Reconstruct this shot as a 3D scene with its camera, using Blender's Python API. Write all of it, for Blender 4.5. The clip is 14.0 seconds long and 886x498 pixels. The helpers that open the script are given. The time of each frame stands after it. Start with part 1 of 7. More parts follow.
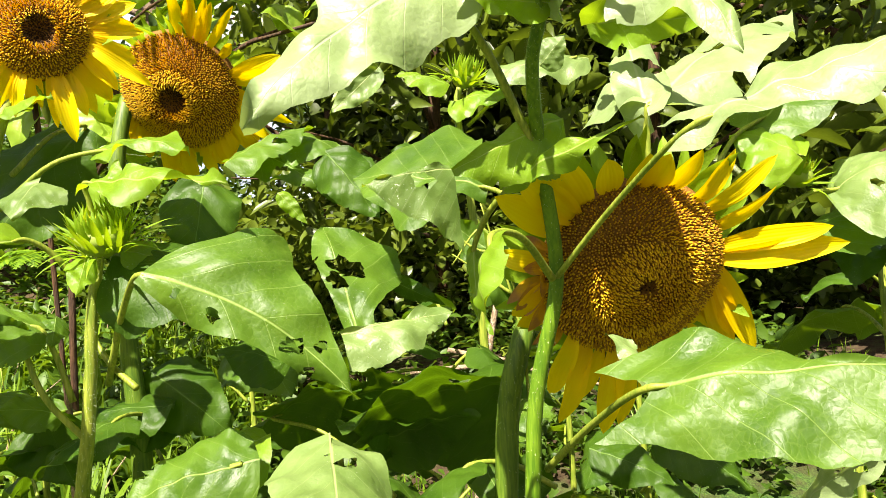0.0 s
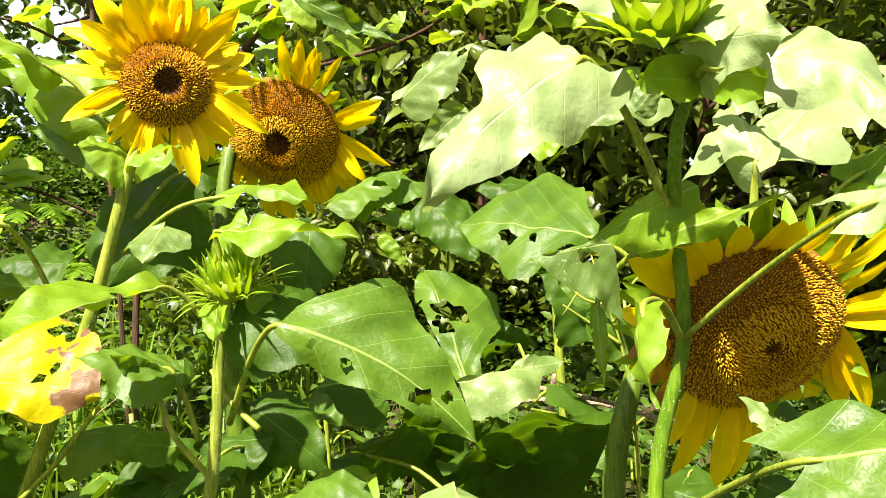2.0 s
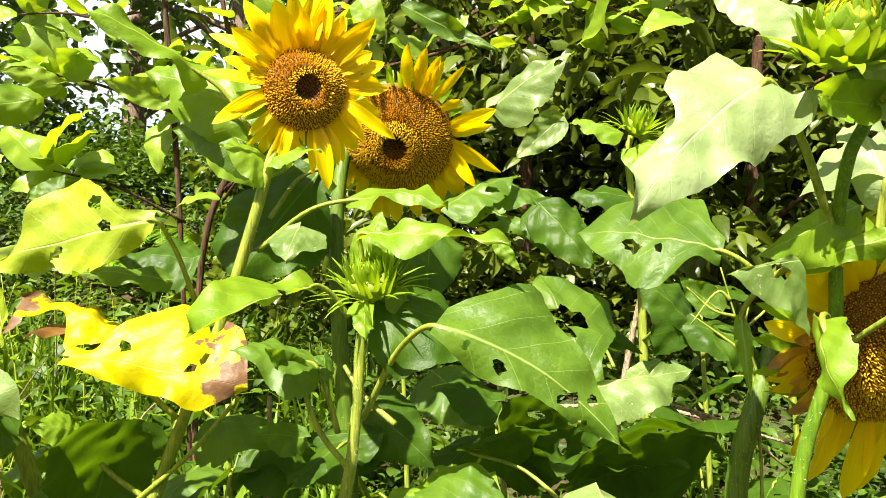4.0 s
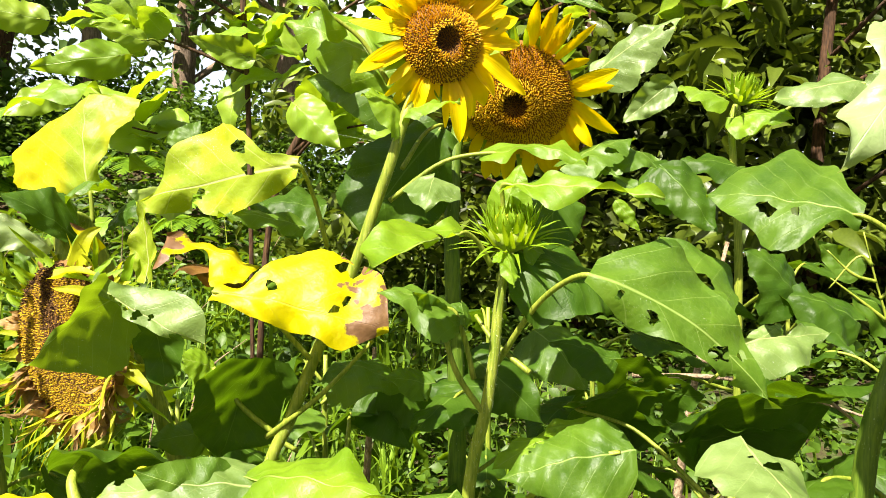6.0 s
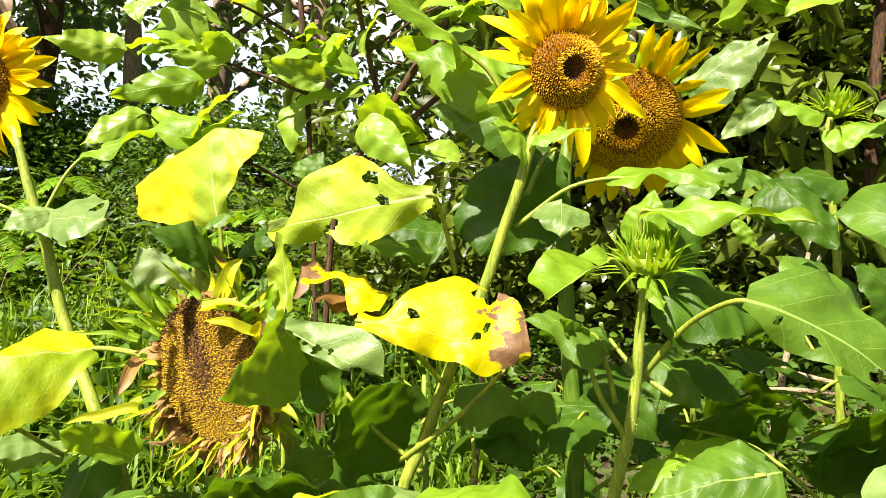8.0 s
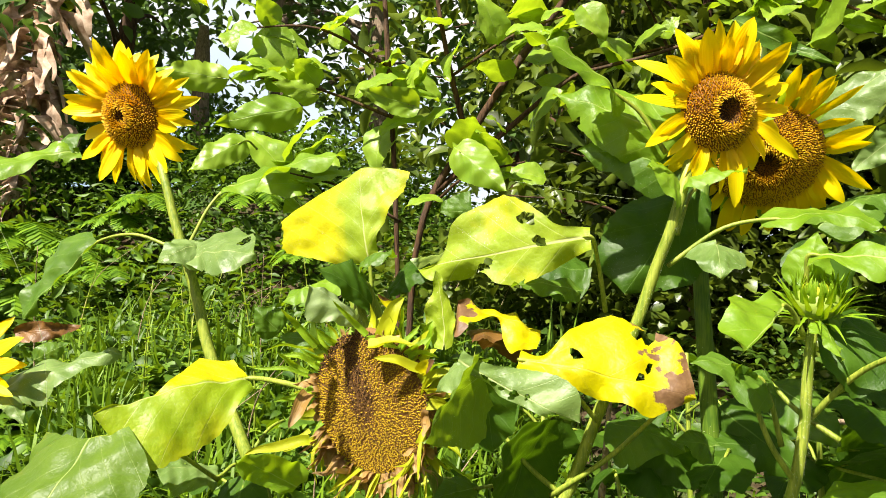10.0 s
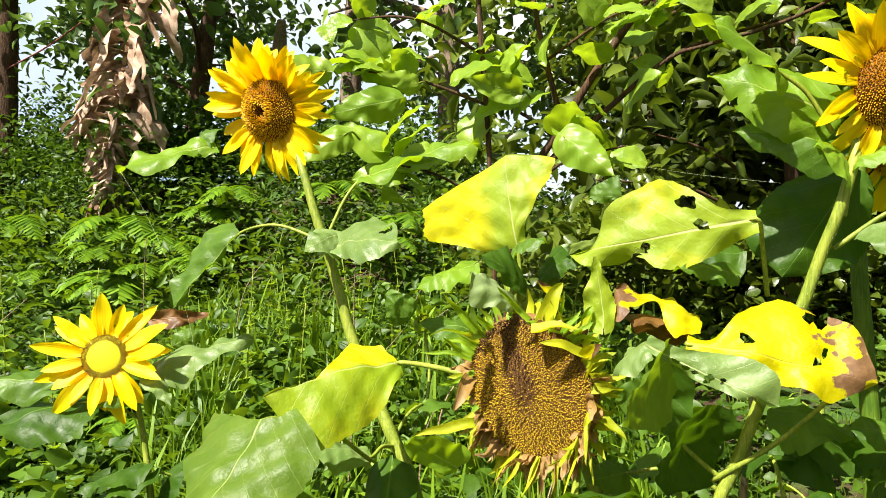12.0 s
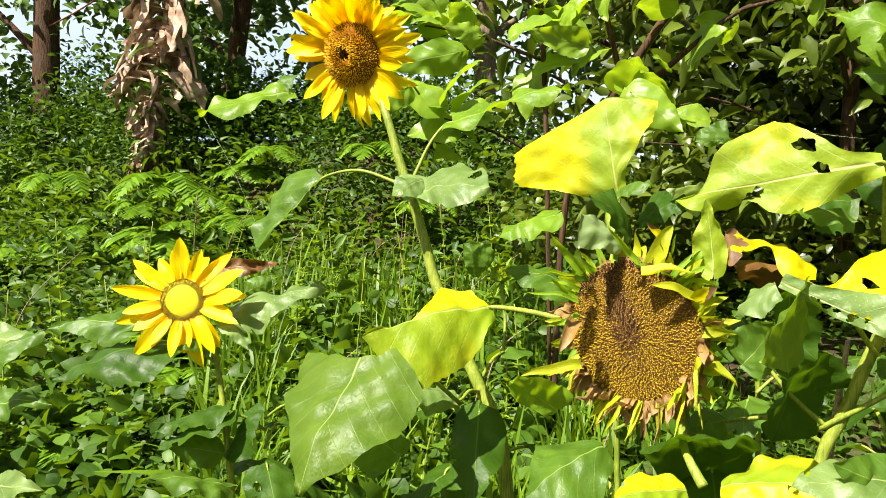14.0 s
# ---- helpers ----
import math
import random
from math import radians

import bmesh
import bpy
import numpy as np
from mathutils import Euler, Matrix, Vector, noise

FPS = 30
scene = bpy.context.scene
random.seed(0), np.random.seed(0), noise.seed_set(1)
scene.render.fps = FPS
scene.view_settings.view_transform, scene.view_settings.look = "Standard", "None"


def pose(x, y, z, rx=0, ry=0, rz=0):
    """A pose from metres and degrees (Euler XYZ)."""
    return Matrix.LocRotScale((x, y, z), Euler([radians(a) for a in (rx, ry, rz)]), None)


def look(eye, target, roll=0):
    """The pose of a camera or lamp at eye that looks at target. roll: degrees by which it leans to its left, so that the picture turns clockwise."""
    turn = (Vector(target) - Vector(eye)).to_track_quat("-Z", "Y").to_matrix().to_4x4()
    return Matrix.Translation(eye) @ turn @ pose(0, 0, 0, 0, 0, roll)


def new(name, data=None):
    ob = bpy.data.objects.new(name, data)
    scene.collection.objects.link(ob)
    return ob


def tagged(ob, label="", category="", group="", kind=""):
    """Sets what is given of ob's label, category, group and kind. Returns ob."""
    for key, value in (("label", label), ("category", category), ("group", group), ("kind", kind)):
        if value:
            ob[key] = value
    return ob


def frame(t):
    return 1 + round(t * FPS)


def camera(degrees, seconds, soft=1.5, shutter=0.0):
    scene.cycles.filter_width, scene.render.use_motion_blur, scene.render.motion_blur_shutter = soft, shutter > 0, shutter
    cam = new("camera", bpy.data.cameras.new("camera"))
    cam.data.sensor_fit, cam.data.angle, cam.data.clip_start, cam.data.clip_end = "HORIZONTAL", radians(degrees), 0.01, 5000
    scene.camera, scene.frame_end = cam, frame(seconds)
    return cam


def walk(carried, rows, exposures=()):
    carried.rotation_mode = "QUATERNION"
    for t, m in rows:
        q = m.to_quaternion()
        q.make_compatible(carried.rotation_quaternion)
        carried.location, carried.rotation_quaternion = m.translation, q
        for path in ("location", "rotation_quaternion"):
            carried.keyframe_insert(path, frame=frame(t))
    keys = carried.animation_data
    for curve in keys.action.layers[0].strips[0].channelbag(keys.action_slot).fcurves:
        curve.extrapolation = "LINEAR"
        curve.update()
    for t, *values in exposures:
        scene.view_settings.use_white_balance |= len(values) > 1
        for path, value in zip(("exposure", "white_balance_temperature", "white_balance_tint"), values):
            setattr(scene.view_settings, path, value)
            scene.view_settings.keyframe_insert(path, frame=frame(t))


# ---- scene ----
cam = camera(64.0, 14.0, soft=0.4)
EYE = 1.35
# seconds; metres right, ahead and up of the first eye; yaw to the left, pitch up, roll
ROWS = [
    (0.0, 0.0001, 0.0000, 0.0000, -0.00, -0.08, -2.79),
    (0.5, -0.0155, -0.0049, 0.0163, 0.43, 0.55, -2.75),
    (1.0, -0.0386, -0.0110, 0.0251, 1.27, 0.38, -2.30),
    (1.5, -0.0712, -0.0186, 0.0376, 2.20, 0.85, -1.96),
    (2.0, -0.1058, -0.0281, 0.0508, 2.43, 1.19, -1.78),
    (2.5, -0.1414, -0.0390, 0.0628, 2.92, 1.24, -1.39),
    (3.0, -0.1860, -0.0557, 0.0702, 3.40, 1.77, -1.43),
    (3.2, -0.1987, -0.0593, 0.0701, 3.35, 1.62, -1.06),
    (5.3, -0.3586, -0.0900, 0.0327, 6.16, 0.74, 1.84),
    (5.5, -0.3737, -0.0941, 0.0307, 6.40, 0.11, 1.91),
    (6.0, -0.4007, -0.0996, 0.0224, 6.87, -0.74, 2.26),
    (6.5, -0.4374, -0.1087, 0.0227, 7.66, -0.80, 1.90),
    (7.0, -0.4718, -0.1155, 0.0246, 8.26, -0.90, 1.53),
    (7.5, -0.5132, -0.1252, 0.0328, 8.67, -0.59, 1.31),
    (8.0, -0.5565, -0.1400, 0.0448, 9.00, -0.13, 1.10),
    (8.2, -0.5772, -0.1459, 0.0501, 9.08, 0.04, 1.25),
    (10.3, -0.7351, -0.2107, 0.0884, 13.47, 0.77, 1.03),
    (10.5, -0.7448, -0.2167, 0.0907, 13.91, 0.66, 0.78),
    (11.0, -0.7728, -0.2302, 0.0950, 15.01, 0.62, 0.74),
    (11.5, -0.8167, -0.2386, 0.0870, 16.74, 0.02, 0.53),
    (12.0, -0.8580, -0.2543, 0.0808, 17.99, -0.40, 0.59),
    (12.5, -0.8933, -0.2642, 0.0734, 18.87, -0.84, 0.61),
    (13.0, -0.9186, -0.2678, 0.0625, 19.19, -1.34, 0.76),
    (13.5, -0.9488, -0.2777, 0.0523, 19.77, -2.19, 1.06),
    (14.0, -0.9794, -0.2855, 0.0357, 20.08, -3.12, 1.58),
]
walk(cam, [(t, pose(x, y, EYE + z, 90 + pitch, 0, yaw) @ pose(0, 0, 0, 0, 0, roll)) for t, x, y, z, yaw, pitch, roll in ROWS],
     [(0.0, 1.80, 6950, 15), (3.2, 1.84, 6950, 15), (5.3, 1.74, 6950, 14), (8.2, 1.74, 6900, 13), (10.3, 1.47, 6750, 11), (14.0, 1.45, 6700, 10)])

# ---------------------------------------------------------------- light
SUN_AZ, SUN_EL = radians(-155.0), radians(53.0)   # azimuth from +y towards +x
world = bpy.data.worlds.new("sky")
scene.world = world
world.use_nodes = True
wn = world.node_tree.nodes
sky = wn.new("ShaderNodeTexSky")
sky.sky_type = "NISHITA"
sky.sun_disc = False
sky.sun_elevation = SUN_EL
sky.sun_rotation = SUN_AZ
sky.dust_density = 4.0
sky.air_density = 1.0
wn["Background"].inputs[1].default_value = 0.034
world.node_tree.links.new(sky.outputs[0], wn["Background"].inputs[0])
sun_data = bpy.data.lights.new("sun", "SUN")
sun_data.energy = 5.0
sun_data.angle = radians(0.53)
sun_data.color = (1.0, 0.95, 0.86)
sun = new("sun", sun_data)
sun_from = Vector((math.sin(SUN_AZ) * math.cos(SUN_EL), math.cos(SUN_AZ) * math.cos(SUN_EL), math.sin(SUN_EL)))
sun.matrix_world = look(sun_from * 30, (0, 0, 0))


# ---------------------------------------------------------------- materials
class Nodes:
    """Short hand for building a node material."""

    def __init__(self, name):
        self.mat = bpy.data.materials.new(name)
        self.mat.use_nodes = True
        self.tree = self.mat.node_tree
        self.tree.nodes.clear()
        self.out = self.add("ShaderNodeOutputMaterial")

    def add(self, kind, **inputs):
        node = self.tree.nodes.new(kind)
        for key, value in inputs.items():
            self.put(node, key.replace("_", " "), value)
        return node

    def put(self, node, key, value):
        socket = node.inputs[int(key)] if key.strip().isdigit() else node.inputs[key]
        if hasattr(value, "is_output"):
            self.tree.links.new(value, socket)
        elif isinstance(value, tuple) and len(value) == 3 and socket.type == "RGBA":
            socket.default_value = (*value, 1)
        else:
            socket.default_value = value

    def maths(self, op, a, b=0.0, c=0.0, clamp=False):
        node = self.tree.nodes.new("ShaderNodeMath")
        node.operation, node.use_clamp = op, clamp
        for n, v in enumerate((a, b, c)):
            self.put(node, str(n), v)
        return node.outputs[0]

    def mix(self, fac, a, b):
        node = self.tree.nodes.new("ShaderNodeMix")
        node.data_type = "RGBA"
        for n, v in ((0, fac), (6, a), (7, b)):
            self.put(node, str(n), v)
        return node.outputs[2]

    def ramp(self, fac, lo, hi, a=0.0, b=1.0):
        node = self.tree.nodes.new("ShaderNodeMapRange")
        for n, v in enumerate((fac, lo, hi, a, b)):
            self.put(node, str(n), v)
        return node.outputs[0]

    def noise(self, scale, detail=3.0, vec=None, rough=0.55):
        node = self.add("ShaderNodeTexNoise", Scale=scale, Detail=detail, Roughness=rough)
        if vec is not None:
            self.put(node, "Vector", vec)
        return node.outputs[0]

    def surface(self, colour, rough=0.6, spec=0.4, bump=None, strength=0.3, dist=0.002, passes=None, share=0.35):
        shader = self.add("ShaderNodeBsdfPrincipled", Base_Color=colour, Roughness=rough)
        self.put(shader, "Specular IOR Level", spec)
        if bump is not None:
            b = self.add("ShaderNodeBump", Strength=strength, Distance=dist, Height=bump)
            self.put(shader, "Normal", b.outputs[0])
        last = shader.outputs[0]
        if passes is not None:
            t = self.add("ShaderNodeBsdfTranslucent", Color=passes)
            m = self.add("ShaderNodeMixShader")
            self.put(m, "0", share), self.put(m, "1", last), self.put(m, "2", t.outputs[0])
            last = m.outputs[0]
        self.tree.links.new(last, self.out.inputs[0])
        return self.mat

    def random(self):
        return self.add("ShaderNodeObjectInfo").outputs["Random"]

    def island(self):
        return self.add("ShaderNodeNewGeometry").outputs["Random Per Island"]

    def place(self):
        return self.add("ShaderNodeTexCoord").outputs["Object"]


def leaf_material(name, dark, light, glow, vein, rough=0.45, yellowing=None, half=0, brown=0.0, spots=0.25, share=0.38, spec=0.36, size=1.0):
    """A broad leaf: UV holds the place along and across the midrib in leaf lengths."""
    n = Nodes(name)
    uv = n.add("ShaderNodeUVMap").outputs[0]
    sep = n.add("ShaderNodeSeparateXYZ")
    n.put(sep, "0", uv)
    s, q = sep.outputs[0], n.maths("ABSOLUTE", sep.outputs[1])
    rnd = n.random()
    place = n.add("ShaderNodeVectorMath")
    place.operation = "ADD"
    where = n.add("ShaderNodeVectorMath")
    where.operation = "SCALE"
    n.put(where, "0", n.place()), n.put(where, "Scale", size)
    n.put(place, "0", where.outputs[0]), n.put(place, "1", n.maths("MULTIPLY", rnd, 7.0))
    p = place.outputs[0]
    big, fine = n.noise(14, 3, p), n.noise(160, 4, p)
    colour = n.mix(n.ramp(big, 0.3, 0.74), dark, light)
    colour = n.mix(n.maths("MULTIPLY", n.ramp(fine, 0.4, 0.75), 0.2), colour, light)
    if yellowing:
        patch = n.ramp(n.maths("ADD", n.noise(11, 3, p), n.maths("MULTIPLY", n.maths("SUBTRACT", q, 0.22), 0.9)), 0.48, 0.75)
        if half:
            patch = n.maths("MAXIMUM", n.maths("MULTIPLY", patch, 0.4), n.ramp(n.maths("ADD", n.maths("MULTIPLY", sep.outputs[1], half), n.maths("MULTIPLY", n.noise(18, 3, p), 0.06)), 0.03, 0.07))
        colour = n.mix(patch, colour, yellowing)
    # side veins sweep forward from the midrib; smaller ones cross between them
    bow = n.maths("SUBTRACT", s, n.maths("MULTIPLY", n.maths("POWER", q, 0.85), 0.9))
    phase = n.maths("ABSOLUTE", n.maths("SUBTRACT", n.maths("FRACT", n.maths("DIVIDE", n.maths("ADD", bow, 1.0), 0.2)), 0.5))
    side = n.ramp(phase, 0.022, 0.0)
    mid = n.ramp(n.maths("DIVIDE", q, n.maths("SUBTRACT", 1.12, s)), 0.011, 0.003)
    cell = n.add("ShaderNodeTexVoronoi", Scale=34.0)
    cell.feature = "DISTANCE_TO_EDGE"
    n.put(cell, "Vector", uv)
    cell.inputs["Randomness"].default_value = 0.9
    net = n.maths("MULTIPLY", n.ramp(cell.outputs[0], 0.06, 0.0), 0.14)
    veins = n.maths("MAXIMUM", n.maths("MAXIMUM", mid, n.maths("MULTIPLY", side, 0.55)), net, clamp=True)
    colour = n.mix(n.maths("MULTIPLY", veins, 0.75), colour, vein)
    dots = n.maths("MULTIPLY", n.ramp(n.noise(420, 2, p), 0.66, 0.72), n.ramp(n.noise(20, 2, p), 0.45, 0.65))
    colour = n.mix(n.maths("MULTIPLY", dots, spots), colour, (0.75, 0.8, 0.6))
    if brown:
        # a dried patch that eats in from the tip and the margin
        edge = n.maths("ADD", n.maths("ADD", n.maths("MULTIPLY", s, 0.9), n.maths("MULTIPLY", q, 0.5)), n.maths("MULTIPLY", n.noise(22, 5, p), 0.95))
        dry = n.ramp(edge, 1.47 - brown, 1.5 - brown)
        colour = n.mix(dry, colour, n.mix(n.noise(90, 3, p), (0.06, 0.026, 0.008), (0.32, 0.18, 0.085)))
        glow = n.mix(dry, glow, (0.12, 0.05, 0.01))
    height = n.maths("ADD", n.maths("ADD", n.maths("MULTIPLY", n.maths("ADD", mid, n.maths("MULTIPLY", side, 0.3)), -0.22), n.maths("MULTIPLY", n.ramp(cell.outputs[0], 0.0, 0.3), 0.05)), n.maths("ADD", n.maths("MULTIPLY", n.noise(38, 2, p), 0.95), n.maths("MULTIPLY", fine, 0.12)))
    gloss = n.ramp(n.noise(30, 3, p), 0.3, 0.7, rough - 0.06, rough + 0.08)
    glow = n.mix(n.maths("MULTIPLY", veins, 0.5), glow, tuple(c * 0.6 for c in glow) if isinstance(glow, tuple) else glow)
    return n.surface(colour, gloss, spec, height, 0.42, 0.007, glow, share)


def small_leaf_material(name, dark, light, glow, rough=0.5, share=0.24):
    n = Nodes(name)
    r = n.island()
    colour = n.mix(r, dark, light)
    colour = n.mix(n.maths("MULTIPLY", n.ramp(n.noise(60, 3, n.place()), 0.4, 0.7), 0.35), colour, light)
    return n.surface(colour, rough, 0.32, n.noise(80, 2, n.place()), 0.3, 0.003, glow, share)


def bark_material(name, dark, light, scale=12.0, stretch=6.0, rough=0.85):
    n = Nodes(name)
    m = n.add("ShaderNodeMapping")
    n.put(m, "Vector", n.place())
    m.inputs["Scale"].default_value = (stretch, stretch, 1.0)
    v = m.outputs[0]
    grain, coarse = n.noise(scale, 5, v), n.noise(2.5, 3, n.place())
    colour = n.mix(n.ramp(grain, 0.35, 0.65), dark, light)
    colour = n.mix(n.maths("MULTIPLY", n.ramp(coarse, 0.5, 0.7), 0.4), colour, tuple(c * 0.45 + 0.05 for c in light))
    return n.surface(colour, rough, 0.25, grain, 0.7, 0.02)


def stem_material(name, dark, light, rough=0.5):
    n = Nodes(name)
    m = n.add("ShaderNodeMapping")
    n.put(m, "Vector", n.place())
    m.inputs["Scale"].default_value = (1.0, 1.0, 0.08)
    streak, blot = n.noise(320, 3, m.outputs[0]), n.noise(18, 3, n.place())
    colour = n.mix(n.ramp(n.maths("ADD", n.maths("MULTIPLY", streak, 0.6), n.maths("MULTIPLY", blot, 0.4)), 0.4, 0.62), dark, light)
    return n.surface(colour, rough, 0.4, streak, 0.35, 0.0015, light, 0.12)


def petal_material(name, deep, bright, glow, tip=None):
    n = Nodes(name)
    uv = n.add("ShaderNodeUVMap").outputs[0]
    sep = n.add("ShaderNodeSeparateXYZ")
    n.put(sep, "0", uv)
    along, across = sep.outputs[0], sep.outputs[1]
    stripe = n.maths("ABSOLUTE", n.maths("SUBTRACT", n.maths("FRACT", n.maths("MULTIPLY", across, 7.0)), 0.5))
    r = n.random()
    colour = n.mix(n.ramp(n.maths("ADD", along, n.maths("MULTIPLY", r, 0.4)), 0.05, 0.7), deep, bright)
    colour = n.mix(n.maths("MULTIPLY", n.ramp(stripe, 0.1, 0.0), 0.35), colour, deep)
    if tip:
        wilt = n.ramp(n.maths("ADD", n.maths("MULTIPLY", n.noise(70, 3, n.place()), 0.8), n.maths("MULTIPLY", along, 0.5)), 0.6, 0.75)
        colour = n.mix(wilt, colour, tip)
    return n.surface(colour, 0.45, 0.3, stripe, 0.35, 0.0015, glow, 0.42)


def plain_material(name, dark, light, scale=80.0, rough=0.7, spec=0.3, strength=0.4, dist=0.002, passes=None, share=0.2, island=False):
    n = Nodes(name)
    f = n.ramp(n.noise(scale, 4, n.place()), 0.35, 0.65)
    if island:
        f = n.maths("MULTIPLY_ADD", n.island(), 0.7, n.maths("MULTIPLY", f, 0.3))
    return n.surface(n.mix(f, dark, light), rough, spec, n.noise(scale * 2, 3, n.place()), strength, dist, passes, share)


LEAF = leaf_material("leaf_green", (0.034, 0.090, 0.006), (0.098, 0.188, 0.015), (0.27, 0.44, 0.006), (0.30, 0.42, 0.10), spec=0.34, share=0.32)
YOUNG = leaf_material("leaf_young", (0.09, 0.19, 0.005), (0.19, 0.32, 0.014), (0.42, 0.62, 0.010), (0.38, 0.48, 0.12), spec=0.42)
DUSTY = leaf_material("leaf_dusty", (0.080, 0.15, 0.024), (0.195, 0.285, 0.085), (0.34, 0.5, 0.02), (0.40, 0.48, 0.17), rough=0.46, spots=0.6, spec=0.5, share=0.32)
# Darker copy of leaf_green; shade on lower and inner leaves is in its colour.
SHADED = leaf_material("leaf_shaded", (0.019, 0.058, 0.003), (0.050, 0.108, 0.007), (0.15, 0.30, 0.005), (0.13, 0.23, 0.04), spec=0.22, share=0.28)
# Sun glare on the upper leaves is put into this pale base colour.
SHEENPAINT = leaf_material("leaf_painted_sheen", (0.19, 0.28, 0.085), (0.31, 0.41, 0.19), (0.36, 0.48, 0.10), (0.46, 0.54, 0.30), rough=0.46, spots=0.2, spec=0.6)
PALE = leaf_material("leaf_yellowing", (0.20, 0.30, 0.010), (0.33, 0.43, 0.03), (0.46, 0.58, 0.012), (0.62, 0.64, 0.26), yellowing=(0.56, 0.52, 0.004), spots=0.8, rough=0.48, spec=0.35)
GOLD = leaf_material("leaf_yellow", (0.44, 0.38, 0.001), (0.60, 0.55, 0.001), (0.6, 0.53, 0.001), (0.46, 0.42, 0.04), brown=0.17, spots=0.1)
LIME = leaf_material("leaf_lime", (0.17, 0.28, 0.006), (0.28, 0.38, 0.012), (0.42, 0.54, 0.010), (0.45, 0.48, 0.16), yellowing=(0.60, 0.53, 0.003), half=1)
DULL = leaf_material("leaf_dull", (0.062, 0.125, 0.009), (0.115, 0.19, 0.018), (0.3, 0.46, 0.010), (0.34, 0.43, 0.12), rough=0.44, spots=0.25, spec=0.28)
DRYLEAF = leaf_material("leaf_dry", (0.05, 0.02, 0.006), (0.20, 0.10, 0.025), (0.2, 0.09, 0.01), (0.2, 0.1, 0.04), spots=0.0, share=0.2)
STEM = stem_material("stem_green", (0.132, 0.2, 0.015), (0.33, 0.38, 0.05))
STEMFRESH = stem_material("stem_fresh", (0.065, 0.155, 0.006), (0.16, 0.29, 0.016))
STEMDARK = stem_material("stem_dark", (0.05, 0.11, 0.008), (0.13, 0.21, 0.018))
HAIR = plain_material("stem_hair", (0.5, 0.6, 0.3), (0.75, 0.8, 0.6), passes=(0.5, 0.6, 0.3), share=0.4)
PETAL = petal_material("petal_yellow", (0.89, 0.53, 0.002), (0.94, 0.75, 0.004), (0.97, 0.66, 0.002))
PETALOLD = petal_material("petal_wilted", (0.62, 0.26, 0.01), (0.72, 0.42, 0.02), (0.6, 0.3, 0.005), tip=(0.35, 0.17, 0.06))
WITHERED = petal_material("petal_withered", (0.13, 0.06, 0.012), (0.40, 0.25, 0.07), (0.26, 0.13, 0.03), tip=(0.47, 0.31, 0.14))
BRACT = leaf_material("bract_green", (0.13, 0.26, 0.006), (0.25, 0.40, 0.014), (0.42, 0.58, 0.010), (0.36, 0.46, 0.08), spots=0.0)
BRACTGOLD = leaf_material("bract_yellowing", (0.27, 0.34, 0.008), (0.47, 0.49, 0.012), (0.56, 0.57, 0.01), (0.5, 0.5, 0.1), spots=0.0)
DISC = plain_material("disc_brown", (0.12, 0.05, 0.008), (0.26, 0.12, 0.016), 300, 0.8)
FLORETBROWN = plain_material("floret_brown", (0.24, 0.105, 0.006), (0.56, 0.30, 0.014), 500, 0.7, island=True)
FLORETGOLD = plain_material("floret_gold", (0.64, 0.36, 0.008), (0.94, 0.66, 0.02), 500, 0.6, passes=(0.95, 0.6, 0.01), island=True)
FLORETDRY = plain_material("floret_dry", (0.24, 0.145, 0.006), (0.60, 0.41, 0.012), 500, 0.75, island=True)
FLORETLIME = plain_material("floret_lime", (0.52, 0.51, 0.006), (0.72, 0.66, 0.012), 500, 0.6, island=True)
FLORETUMBER = plain_material("floret_umber", (0.075, 0.034, 0.008), (0.25, 0.13, 0.035), 500, 0.75, island=True)
SEED = plain_material("floret_dark", (0.018, 0.008, 0.003), (0.06, 0.024, 0.006), 500, 0.7, island=True)

# ---------------------------------------------------------------- making things
WM = {}


def thing(name, at, label, category, group="", kind=""):
    """A top-level Empty at its foot."""
    ob = new(name)
    ob.location = at
    WM[ob.name] = Matrix.Translation(at)
    return tagged(ob, label, category, group, kind)


def part(name, mesh, parent, m=None, label="", kind=""):
    """One mesh as a part of a thing, at the world pose m."""
    ob = new(name, mesh)
    m = m or WM[parent.name]
    ob.parent = parent
    ob.matrix_basis = WM[parent.name].inverted() @ m
    WM[ob.name] = m
    return tagged(ob, label, kind=kind)


def mesh_of(name, verts, faces, mats, index=None, uv=None, smooth=True):
    me = bpy.data.meshes.new(name)
    me.from_pydata([tuple(v) for v in verts], [], faces)
    for m in mats if isinstance(mats, (list, tuple)) else [mats]:
        me.materials.append(m)
    if index is not None:
        me.polygons.foreach_set("material_index", np.asarray(index, np.int32))
    if uv is not None:
        layer = me.uv_layers.new(name="UVMap")
        loops = np.zeros(len(me.loops), np.int32)
        me.loops.foreach_get("vertex_index", loops)
        layer.data.foreach_set("uv", np.asarray(uv, np.float32)[loops].ravel())
    me.polygons.foreach_set("use_smooth", np.full(len(me.polygons), smooth))
    me.update()
    return me


